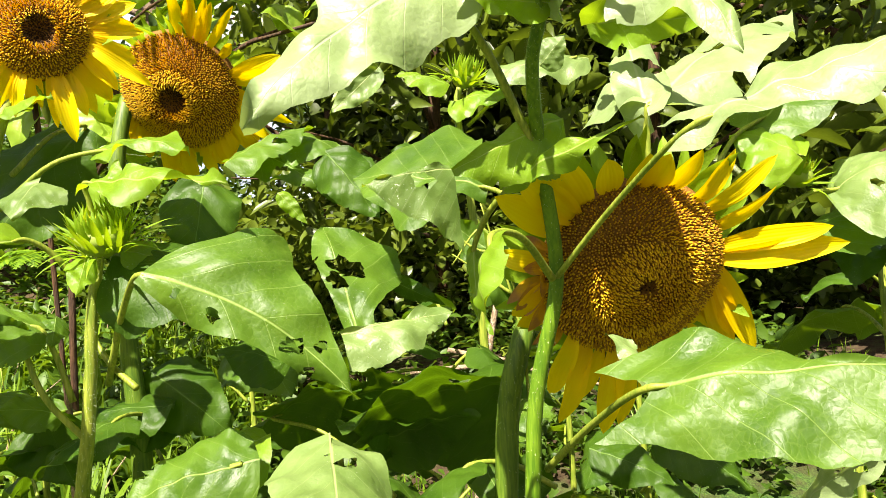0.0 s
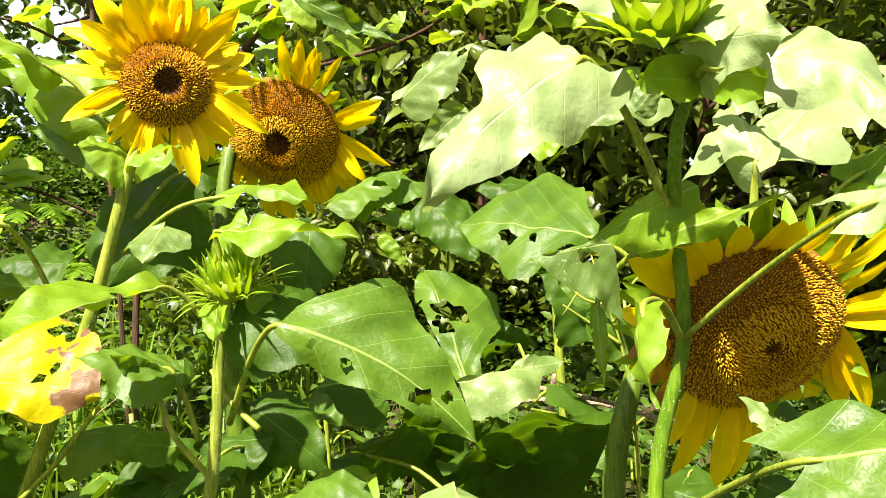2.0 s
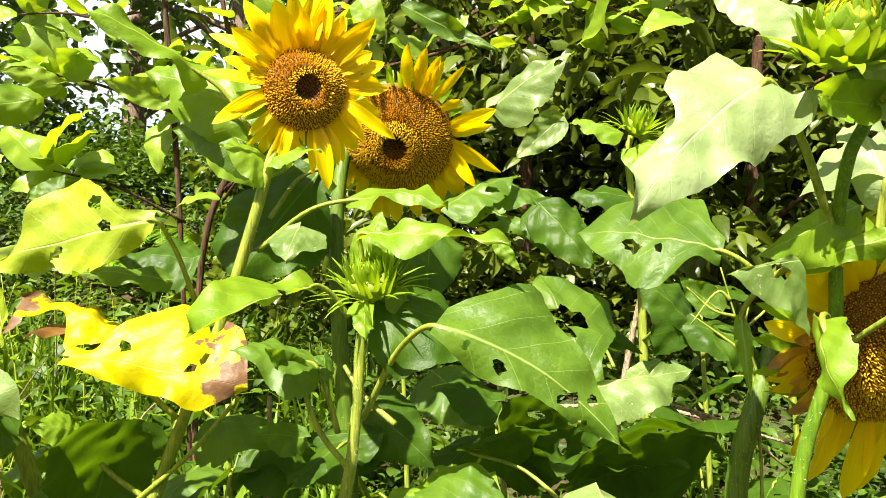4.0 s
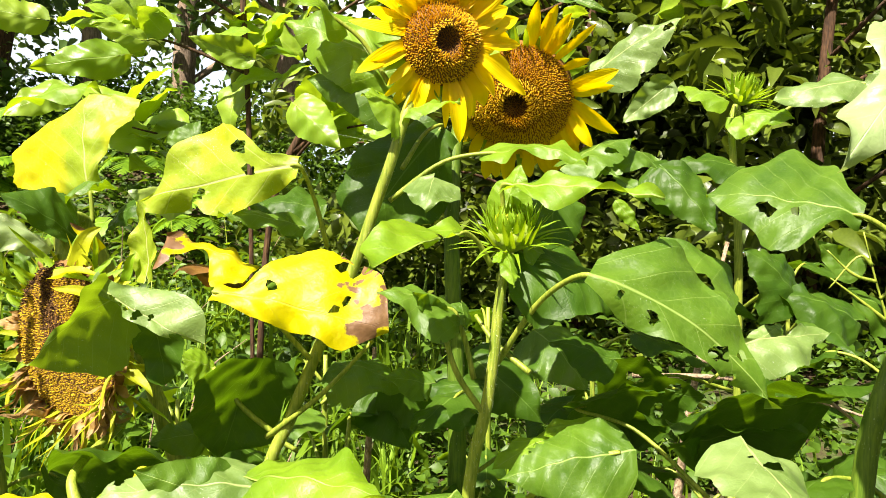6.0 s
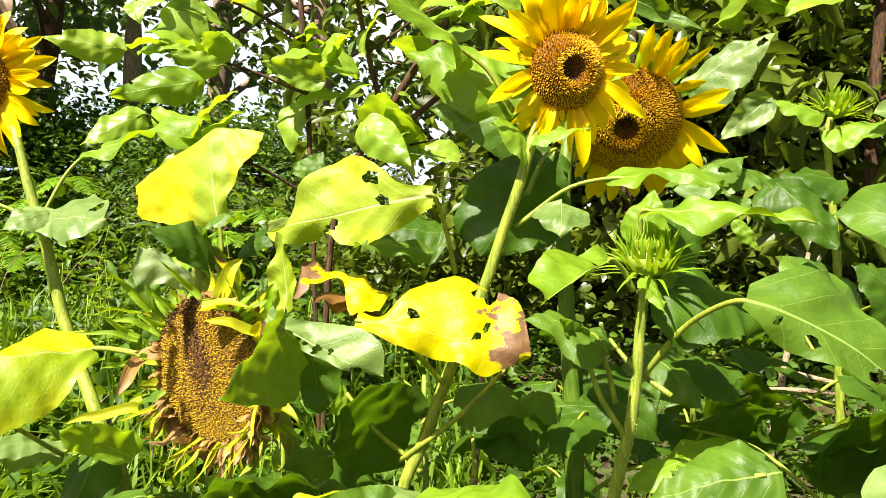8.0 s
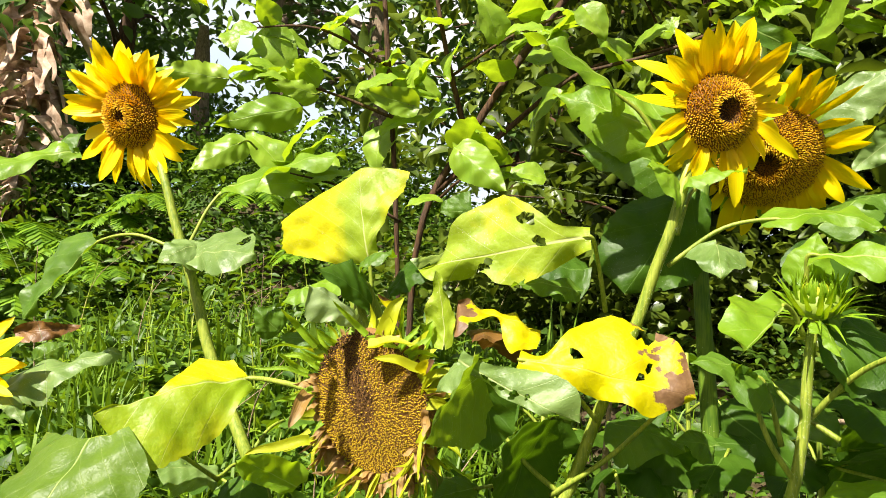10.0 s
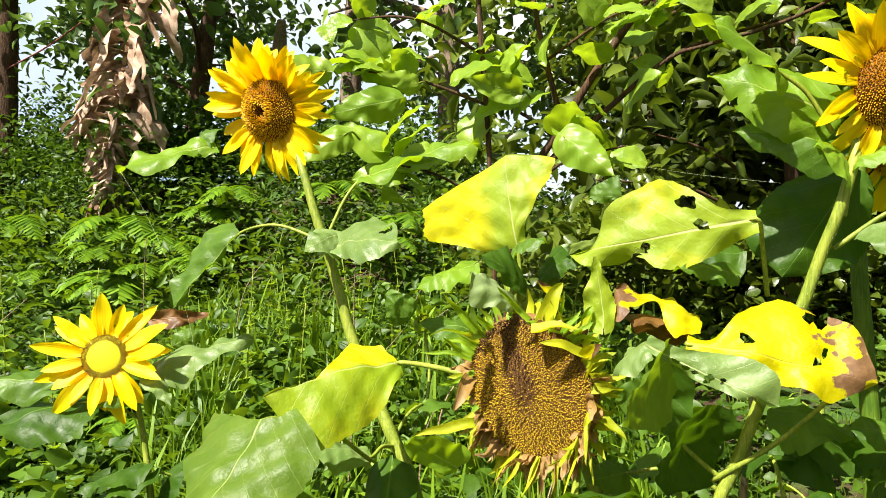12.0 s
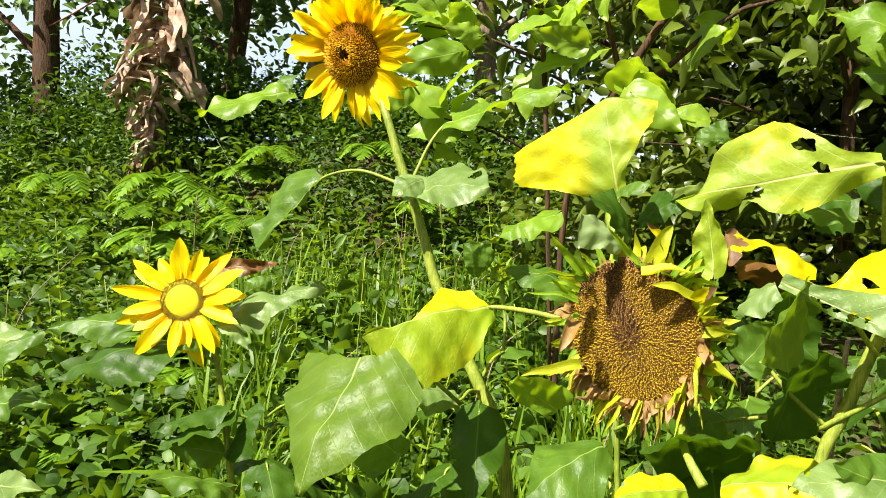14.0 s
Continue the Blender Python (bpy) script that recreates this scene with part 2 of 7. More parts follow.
def spline(points, steps=8):
    """A smooth line along points (Catmull-Rom)."""
    p = [np.array(v, float) for v in points]
    p = [2 * p[0] - p[1], *p, 2 * p[-1] - p[-2]]
    out = []
    for a, b, c, d in zip(p, p[1:], p[2:], p[3:]):
        t0, t1, t2 = (max(np.linalg.norm(v - u), 1e-4) ** 0.5 for u, v in ((a, b), (b, c), (c, d)))
        m1 = ((b - a) / t0 - (c - a) / (t0 + t1) + (c - b) / t1) * t1
        m2 = ((c - b) / t1 - (d - b) / (t1 + t2) + (d - c) / t2) * t1
        for k in range(steps):
            t = k / steps
            out.append((2 * t ** 3 - 3 * t * t + 1) * b + (t ** 3 - 2 * t * t + t) * m1 + (3 * t * t - 2 * t ** 3) * c + (t ** 3 - t * t) * m2)
    return np.array(out + [p[-2]])


def tube_data(line, radii, sides=8, origin=(0, 0, 0), rough=0.0, rng=None):
    line = np.asarray(line, float)
    n = len(line)
    radii = np.interp(np.linspace(0, 1, n), np.linspace(0, 1, len(radii)), radii)
    tan = np.gradient(line, axis=0)
    tan /= np.linalg.norm(tan, axis=1)[:, None] + 1e-9
    ref = np.array([1.0, 0.2, 0.1]) if abs(tan[0][2]) > 0.7 else np.array([0.0, 0.1, 1.0])
    verts, faces = [], []
    for i in range(n):
        x = np.cross(tan[i], ref)
        x /= np.linalg.norm(x)
        y = np.cross(tan[i], x)
        ref = np.cross(x, tan[i])
        for k in range(sides):
            a = 2 * math.pi * k / sides
            r = radii[i] * (1 + (rough * (rng.random() - 0.5) if rng else 0))
            verts.append(line[i] - origin + r * (math.cos(a) * x + math.sin(a) * y))
    for i in range(n - 1):
        for k in range(sides):
            a, b = i * sides + k, i * sides + (k + 1) % sides
            faces.append((a, b, b + sides, a + sides))
    faces.append(tuple(range(sides))[::-1])
    faces.append(tuple(range((n - 1) * sides, n * sides)))
    return verts, faces


def tube(name, points, radii, mat, parent, sides=8, steps=8, label="", rough=0.0, seed=0):
    line = spline(points, steps)
    o = np.array(WM[parent.name].translation)
    v, f = tube_data(line, radii, sides, o, rough, random.Random(seed))
    return part(name, mesh_of(name, v, f, mat), parent, Matrix.Translation(o), label), line


def hairs(line, radii, parent, count, seed, length=0.004):
    """Short bristles all round a stem, one joined part."""
    rng = np.random.default_rng(seed)
    o = np.array(WM[parent.name].translation)
    at = rng.random(count)
    x = np.linspace(0, 1, len(line))
    pos = np.stack([np.interp(at, x, line[:, k]) for k in range(3)], 1)
    rad = np.interp(at, np.linspace(0, 1, len(radii)), radii)
    d = rng.normal(size=(count, 3)) * (1, 1, 0.25)
    d /= np.linalg.norm(d, axis=1)[:, None]
    side = np.cross(d, (0, 0, 1)) * 0.00028
    a, tip = pos + d * rad[:, None] * 0.95 - o, pos + d * (rad + length * rng.uniform(0.4, 1.2, count))[:, None] - o
    v = np.stack([a - side, a + side, tip + (0, 0, -0.0006)], 1).reshape(-1, 3)
    f = np.arange(count * 3).reshape(-1, 3).tolist()
    part("bristles", mesh_of("bristles", v, f, HAIR), parent, Matrix.Translation(o), kind="stuff")


def basis(y, z, at):
    y = Vector(y).normalized()
    z = Vector(z)
    z = (z - z.dot(y) * y).normalized()
    x = y.cross(z)
    return Matrix(((x[0], y[0], z[0], at[0]), (x[1], y[1], z[1], at[1]), (x[2], y[2], z[2], at[2]), (0, 0, 0, 1)))


def leaf_mesh(length, half, mat, bend=0.5, fold=0.3, curl=0.22, wave=0.045, twist=0.0, seed=0, holes=(), teeth=0.035, lobe=0.13, nu=40, nv=26, tipbend=0.0, taper=1.1, sides=(1.0, 1.0), forms=(None, None), ragged=0.45, bow=0.0, eaten=()):
    """A toothed, heart-based leaf that arches between foot and tip, foot at the origin, tip on +y, with eaten holes (along, across, size)."""
    rng = random.Random(seed)
    ph = [rng.uniform(0, 6.28) for _ in range(6)]
    s = np.linspace(0, 1, nu + 1)[:, None] * np.ones((1, nv + 1))
    q = np.linspace(-1, 1, nv + 1)[None, :] * np.ones((nu + 1, 1))
    prof = s ** 0.4 * (1.0001 - s) ** taper
    prof = prof / prof.max()
    wide = [prof[:, 0] if f is None else spline([(k / (len(f)), v, 0) for k, v in enumerate((*f, 0.0))], 8) for f in forms]
    wide = [w if w.ndim == 1 else np.interp(s[:, 0], w[:, 0], np.maximum(w[:, 1], 0)) for w in wide]
    prof = np.where(q < 0, wide[0][:, None], wide[1][:, None])
    saw = 1 + teeth * np.abs(q) ** 6 * (2 * np.abs(((s * 13 + ph[0]) % 1) - 0.5) - 0.5) + ragged * np.abs(q) ** 3 * (0.10 * np.sin(s * 7 + ph[1] + q) + 0.05 * np.sin(s * 15 + ph[3] + 2 * q) + 0.012 * np.sin(s * 33 + ph[4] + q))
    x = q * half * prof * saw * np.where(q < 0, sides[0], sides[1])
    y = length * (s - lobe * np.abs(q) ** 1.6 * (1 - s) ** 2.6)
    flat = np.stack([y / length, x / length], -1)
    rib = bow * length * np.sin(np.pi * np.clip(y / length, 0, 1))
    z = np.tan(fold) * np.abs(x) - curl * x * x / half + 1.6 * (0.25 * curl - 0.6 * min(math.tan(fold), 0)) * half * s * (1 - s)
    vein = np.sqrt(0.02 + np.sin(np.pi * (y / length - 0.9 * np.abs(x / length) ** 0.85) / 0.2) ** 2)
    z += 0.016 * length * (vein - 0.5) * np.clip(4 * np.abs(q) * (1.1 - np.abs(q)), 0, 1) * np.sqrt(np.clip(1 - s, 0, 1))
    z += wave * length * np.abs(q) ** 2 * (np.sin(11 * s + ph[2] + 1.3 * np.sign(q)) + 0.6 * np.sin(21 * s + ph[3] - np.sign(q)))
    z += 0.012 * length * np.sin(7 * y / length + ph[4]) * np.sin(9 * x / length + ph[5])
    for f in range(5):
        a, b = 11 + 5 * f, ph[f] * 1.7
        z += 0.007 * length * np.sin(a * (y / length * math.cos(b) + x / length * math.sin(b)) + ph[5 - f])
    # arch along the midrib
    ang = bend * (0.5 - np.linspace(0, 1, nu + 1)) - tipbend * np.linspace(0, 1, nu + 1) ** 3
    ds = np.r_[0, np.full(nu, 1 / nu)]
    cy, cz = np.cumsum(np.cos(ang) * ds), np.cumsum(np.sin(ang) * ds)
    yy = np.clip(y / length, -0.3, 1)
    k = np.clip(yy, 0, 1)
    t = np.linspace(0, 1, nu + 1)
    py, pz, pa = np.interp(k, t, cy) + np.minimum(yy, 0) * math.cos(ang[0]), np.interp(k, t, cz) + np.minimum(yy, 0) * math.sin(ang[0]), np.interp(k, t, ang)
    tw = twist * k
    x2, z2 = x * np.cos(tw) - z * np.sin(tw), x * np.sin(tw) + z * np.cos(tw)
    X, Y, Z = x2 + rib, length * py - np.sin(pa) * z2, length * pz + np.cos(pa) * z2
    chord = math.atan2(cz[-1], cy[-1])
    size = 1 / math.hypot(cy[-1], cz[-1])
    c, sn = math.cos(-chord) * size, math.sin(-chord) * size
    V = np.stack([X * size, c * Y - sn * Z, sn * Y + c * Z], -1).reshape(-1, 3)
    uv = flat.reshape(-1, 2).copy()
    keep = np.ones(nu * nv, bool)
    idx = np.arange((nu + 1) * (nv + 1)).reshape(nu + 1, nv + 1)
    quads = np.stack([idx[:-1, :-1], idx[:-1, 1:], idx[1:, 1:], idx[1:, :-1]], -1).reshape(-1, 4)
    gaps = [(hs, hq * half * float(prof[int(round(hs * nu)), 0 if hq < 0 else -1]) / length, hr) for hs, hq, hr in holes]
    for hs, hx, hr in gaps + list(eaten):
        centre = np.array([hs, hx])
        d = uv - centre
        a = np.arctan2(d[:, 1], d[:, 0])
        r = hr * (1 + 0.3 * np.sin(2 * a + ph[0] + hs * 9) + 0.18 * np.sin(5 * a + ph[1]) + 0.1 * np.sin(9 * a + ph[2]))
        dist = np.linalg.norm(d, axis=1)
        mid = uv[quads].mean(1) - centre
        am = np.arctan2(mid[:, 1], mid[:, 0])
        rm = hr * (1 + 0.3 * np.sin(2 * am + ph[0] + hs * 9) + 0.18 * np.sin(5 * am + ph[1]) + 0.1 * np.sin(9 * am + ph[2]))
        gone = np.linalg.norm(mid, axis=1) < rm
        keep &= ~gone
        if not gone.any():
            continue
        rim = np.intersect1d(quads[gone], quads[keep])
        # rim points slide to the eaten edge
        for m in rim:
            row, col = divmod(int(m), nv + 1)
            if dist[m] < 1e-6:
                continue
            want = centre + d[m] / dist[m] * r[m]
            du = want - uv[m]
            r2, c2 = min(max(row, 1), nu - 1), min(max(col, 1), nv - 1)
            j0, j1 = idx[r2 + 1, col] , idx[r2 - 1, col]
            k0, k1 = idx[row, c2 + 1], idx[row, c2 - 1]
            g = flat.reshape(-1, 2)
            A = np.stack([g[j0] - g[j1], g[k0] - g[k1]], 1)
            if abs(np.linalg.det(A)) < 1e-8:
                continue
            w = np.clip(np.linalg.solve(A, du), -0.45, 0.45)
            V[m] = V[m] + w[0] * (V[j0] - V[j1]) + w[1] * (V[k0] - V[k1])
            uv[m] = uv[m] + A @ w
    return mesh_of("leaf", V, quads[keep].tolist(), mat, uv=uv)


def leaf(plant, foot, tip, edge, mat=LEAF, stalk=None, flip=False, label="", seed=None, stalk_r=0.0035, sag=0.12, other=1.0, form=None, form2=None, **shape):
    """A leaf of a plant from its foot to its tip; edge is a point on its margin at the widest place. stalk: where its stalk leaves the stem."""
    foot, tip, edge = Vector(foot), Vector(tip), Vector(edge)
    y = tip - foot
    side = edge - foot
    across = side - side.dot(y) / y.length_squared * y
    z = y.cross(across)
    if (z.z < 0) != flip:
        z = -z
    right = y.cross(z).dot(across) > 0
    shape["sides"] = (other, 1.0) if right else (1.0, other)
    shape["forms"] = (form2, form) if right else (form, form2)
    shape["bow"] = shape.get("bow", 0.0) * (1 if right else -1)
    shape["eaten"] = [(a, b if right else -b, c) for a, b, c in shape.get("eaten", ())]
    shape["fold"] = -0.6 * shape.get("fold", 0.2) - 0.06
    seed = seed if seed is not None else int(abs(foot.x * 7919 + tip.z * 104729) * 100) % 9973
    nick = random.Random(seed + 1)
    bites = [(nick.uniform(0.12, 0.85), nick.choice((-1.02, 1.02)), nick.uniform(0.012, 0.05)) for _ in range(nick.randrange(0, 2) if "ragged" in shape else nick.randrange(1, 5))]
    shape["holes"] = list(shape.get("holes", ())) + bites
    me = leaf_mesh(y.length, across.length * 0.88, mat, seed=seed, **shape)
    ob = part("leaf", me, plant, basis(y, z, foot), label)
    if stalk is not None:
        a, b = Vector(stalk), foot
        mid = a.lerp(b, 0.55) + Vector((0, 0, (b - a).length * sag))
        end = b + y.normalized() * 0.02
        line = spline([a, mid, b, end], 6)
        o = np.array(foot)
        v, f = tube_data(line, [stalk_r * 1.25, stalk_r, stalk_r * 0.9, stalk_r * 0.4], 7, o)
        part("stalk", mesh_of("stalk", v, f, STEM), ob, Matrix.Translation(foot))
    return ob


def ray_mesh(length, width, mat, bend=0.4, cup=0.25, twist=0.0, seed=0, wrinkle=0.0, nu=10, nv=6, point=0.8, base=False):
    """One petal or bract, foot at the origin along +y, face up +z."""
    rng = random.Random(seed)
    ph = rng.uniform(0, 6.28), rng.uniform(0, 6.28)
    V, uv, F = [], [], []
    yy = zz = 0.0
    for i in range(nu + 1):
        s = i / nu
        w = width * ((1 - s) ** point * (0.75 + 0.7 * s) if base else (s + 0.1) ** 0.5 * max(1 - s ** 1.8, 0) ** point / 0.66) + 0.0002
        ang = -bend * s + wrinkle * math.sin(s * 9 + ph[0])
        if i:
            yy, zz = yy + math.cos(ang) * length / nu, zz + math.sin(ang) * length / nu
        tw = twist * s
        for j in range(nv + 1):
            q = -1 + 2 * j / nv
            x, z = q * w / 2, cup * (q * q) * w / 2 + 0.03 * w * math.cos(q * 9.4) + wrinkle * 0.12 * w * math.sin(7 * s + 3 * q + ph[1])
            x, z = x * math.cos(tw) - z * math.sin(tw), x * math.sin(tw) + z * math.cos(tw)
            V.append((x, yy - math.sin(ang) * z, zz + math.cos(ang) * z))
            uv.append((s, q * 0.5 + 0.5))
    for i in range(nu):
        for j in range(nv):
            a = i * (nv + 1) + j
            F.append((a, a + 1, a + nv + 2, a + nv + 1))
    return mesh_of("petal", V, F, mat, uv=uv)


def head_frame(normal, up=(0, 0, 1)):
    n = Vector(normal).normalized()
    u = Vector(up)
    u = (u - u.dot(n) * n).normalized()
    x = u.cross(n)
    return Matrix(((x[0], u[0], n[0]), (x[1], u[1], n[1]), (x[2], u[2], n[2])))


def flower_head(plant, apex, normal, radius, dome=0.3, florets=900, petals=(), bracts=26, bract_len=0.04, style="open", seed=1, label="", petal_mat=PETAL, bract_mat=BRACT, back=0.45, hole=0.2, droop=0.0, golden=0.7):
    """Disc with florets in a spiral, petals (angle, length, width, lift, bend[, material]) and green bracts. Angles in degrees, 0 to the right, 90 up."""
    rng = random.Random(seed)
    rot = head_frame(normal).to_4x4()
    n = Vector(normal).normalized()
    centre = Vector(apex) - n * dome * radius
    M = Matrix.Translation(centre) @ rot

    def height(r):
        z = dome * (1 - r ** 2.2)
        return radius * (z - (0.3 * math.exp(-(r / (hole * 0.85)) ** 4) if hole else 0))

    # receptacle: domed front and bowl behind
    V, F = [], []
    rings = [(r, height(r) - 0.01 * radius) for r in (0.02, 0.1, 0.2, 0.35, 0.55, 0.75, 0.92, 1.0)] + [(1.04, -0.10 * radius), (0.98, -0.25 * radius), (0.75, -back * 0.8 * radius), (0.4, -back * radius), (0.12, -back * 1.25 * radius)]
    side = 28
    for r, z in rings:
        for k in range(side):
            a = 6.28318 * k / side
            V.append((radius * r * math.cos(a), radius * r * math.sin(a), z))
    F = [(i * side + k, i * side + (k + 1) % side, (i + 1) * side + (k + 1) % side, (i + 1) * side + k) for i in range(len(rings) - 1) for k in range(side)]
    F += [tuple(range(side))[::-1], tuple(range((len(rings) - 1) * side, len(rings) * side))]
    me = mesh_of("flower_head", V, [f[::-1] for f in F], [{"young": FLORETLIME, "dead": FLORETUMBER}.get(style, DISC), bract_mat])
    front = [1 if min(f) >= 8 * side else 0 for f in F]
    me.polygons.foreach_set("material_index", np.array(front, np.int32))
    head = part("flower_head", me, plant, M, label)
    # florets
    V, F, I = [], [], []
    mats = {"open": [FLORETBROWN, FLORETGOLD, SEED], "dead": [FLORETDRY, FLORETUMBER, SEED], "young": [FLORETLIME, FLORETGOLD, FLORETUMBER]}[style]
    for i in range(florets):
        r = min(math.sqrt((i + 0.5) / florets) + rng.uniform(-0.4, 0.4) / math.sqrt(florets), 1.0)
        a = i * 2.399963 + rng.uniform(-0.8, 0.8) * (2.2 if style == "dead" else 1.0) / math.sqrt(i + 1)
        gap = radius * math.sqrt(math.pi / florets) * 0.56
        z0 = height(r)
        slope = (height(min(r + 0.02, 1)) - height(max(r - 0.02, 0))) / (0.04 * radius)
        out = Vector((-slope * math.cos(a), -slope * math.sin(a), 1)).normalized()
        if style == "open":
            wide_open = hole * 1.0 < r < 0.62
            tall = gap * (1.6 if r < hole else (3.4 if wide_open else 2.4)) * rng.uniform(0.6, 1.3)
            tipmat = 2 if r < hole * 0.95 else (1 if (wide_open and rng.random() < 0.93) or rng.random() < golden else 0)
            basemat = 2 if r < hole * 0.95 else (1 if rng.random() < golden - 0.45 else 0)
            lean = -0.5 if r < 0.5 else 0.15
        elif style == "dead":
            px, py = math.cos(a) * r, math.sin(a) * r
            # a dark band runs down and across the ripe disc
            reach = 0.20 + 0.05 * math.sin(6 * py + 1)
            band = math.exp(-((px + 0.05 + 0.30 * py) / reach) ** 4) * min(1.0, max(0.0, 1.6 * (py + 0.62)))
            # upper rim: shade under the bracts painted into the floret colours
            band = max(band, 0.9 * smooth(0.78, 0.95, r) * smooth(0.1, 0.5, py))
            patch = r > 0.97 or rng.random() < 0.95 * band
            tall = gap * 1.5 * rng.uniform(0.3, 1.7)
            tipmat = (2 if rng.random() < 0.25 + 0.4 * max(py, 0) else 1) if patch else (1 if rng.random() < 0.12 else 0)
            basemat, lean = (2 if rng.random() < 0.7 else 1) if patch else (1 if rng.random() < 0.45 else 0), 0.0
        else:
            tall = gap * (0.6 if r < 0.70 else 2.4) * rng.uniform(0.8, 1.2)
            tipmat = 0 if r < 0.70 else (1 if rng.random() < 0.35 else 2)
            basemat, lean = (0 if r < 0.74 else 2), 0.1
        out = (out + Vector((math.cos(a), math.sin(a), 0)) * (lean + rng.uniform(-0.25, 0.25))).normalized()
        c = Vector((radius * r * math.cos(a), radius * r * math.sin(a), z0 - 0.3 * gap))
        t1 = out.orthogonal().normalized()
        t2 = out.cross(t1)
        spin = rng.uniform(0, 1.57)
        b = len(V)
        for h, w in ((0, 0.7), (tall * 0.5, 0.68), (tall, 0.34)):
            for k in range(4):
                aa = spin + k * 1.5708
                V.append(c + out * h + (t1 * math.cos(aa) + t2 * math.sin(aa)) * gap * w)
        V.append(c + out * (tall * (0.75 if tipmat == 1 else 1.12)))
        for lev, mi in ((0, basemat), (4, tipmat)):
            for k in range(4):
                F.append((b + lev + k, b + lev + (k + 1) % 4, b + lev + 4 + (k + 1) % 4, b + lev + 4 + k))
                I.append(mi)
        for k in range(4):
            F.append((b + 8 + k, b + 8 + (k + 1) % 4, b + 12))
            I.append(tipmat if tipmat != 1 or style == "dead" else (1 if k % 2 else 0))
    part("floret_layer", mesh_of("floret_layer", V, F, mats, I, smooth=False), head, M, kind="stuff")
    # bracts behind
    shared = [ray_mesh(bract_len * s, bract_len * 0.5, bract_mat, b, 0.3, t, k, 0.15, 8, 4, 0.85, True) for k, (s, b, t) in enumerate(((1.0, 0.4, 0.2), (1.2, -0.5, -0.3), (0.85, 0.9, 0.1), (1.1, -1.0, 0.5)))]
    for k in range(bracts):
        a = 6.28318 * k / bracts * (2 if k % 2 else 2.0) + rng.uniform(-0.1, 0.1) + (0.1 if k >= bracts / 2 else 0)
        lift = rng.uniform(-0.7, 0.45) - 0.2
        m = M @ Matrix.Rotation(a - math.pi / 2, 4, "Z") @ Matrix.Translation((0, radius * 0.98, -0.12 * radius)) @ Matrix.Rotation(lift, 4, "X") @ Matrix.Rotation(rng.uniform(-0.3, 0.3), 4, "Y")
        part("bract", shared[rng.randrange(4)], head, m)
    # petals
    for k, (ang, ln, wd, lift, bend, *mt) in enumerate(petals):
        own = mt[0] if mt else petal_mat
        crumple = rng.uniform(0.3, 0.9) if own is WITHERED else rng.uniform(0.02, 0.2)
        spin = 1.6 if mt else 0.5
        me = ray_mesh(ln, wd, own, bend, rng.uniform(0.1, 0.5), rng.uniform(-spin, spin), seed * 100 + k, crumple, base=own in (BRACT, BRACTGOLD))
        hang = (270 - ang + 180) % 360 - 180
        hang = droop * rng.uniform(0.5, 1.2) * hang if abs(hang) < 95 else 0.0
        m = M @ Matrix.Rotation(radians(ang) - math.pi / 2, 4, "Z") @ Matrix.Translation((0, radius * 0.97, -0.03 * radius + 0.002 * (k % 3))) @ Matrix.Rotation(radians(hang), 4, "Z") @ Matrix.Rotation(radians(lift), 4, "X") @ Matrix.Rotation(rng.uniform(-0.3, 0.3), 4, "Y")
        part("petal", me, head, m)
    return head


def leafy_bract(head, foot, tip, wide, mat, bend, turn):
    """One long curling bract of a head, from its foot on the rim to its tip."""
    foot, tip = Vector(foot), Vector(tip)
    y = tip - foot
    z = Vector((-0.30, -0.62, 0.72))
    lean = Matrix.Rotation(bend * 0.5, 4, "X")
    me = ray_mesh(y.length * (1 + 0.05 * bend * bend), wide, mat, bend, 0.6, turn, int(abs(foot.x + tip.z) * 9973), 0.25, 14, 6, 0.75, True)
    part("bract", me, head, basis(y, z, foot) @ lean @ Matrix.Rotation(-turn * 0.5, 4, "Y"))


def ring(count, length, width, lift, bend, seed, start=0.0, spread=360.0, jitter=0.25, mat=None):
    rng = random.Random(seed)
    out = []
    for k in range(count):
        a = start + spread * (k + rng.uniform(-0.25, 0.25)) / count
        row = (a, length * rng.uniform(1 - jitter, 1 + jitter), width * rng.uniform(0.75, 1.2), lift + rng.uniform(-14, 14), bend + rng.uniform(-0.4, 0.4))
        out.append(row + ((mat,) if mat else ()))
    return out


def rags(count, start, spread, seed, mat, length, width):
    """Torn or curled pieces of every size round a rim."""
    rng = random.Random(seed)
    return [(start + spread * rng.random(), rng.uniform(*length), rng.uniform(*width), rng.uniform(-45, 75), rng.uniform(-1.3, 1.9), mat) for _ in range(count)]


def stem(plant, points, radii, seed, mat=STEM, bristles=500, sides=10):
    ob, line = tube("stem", points, radii, mat, plant, sides, 8)
    if bristles:
        hairs(line, radii, ob, bristles, seed)
    return line


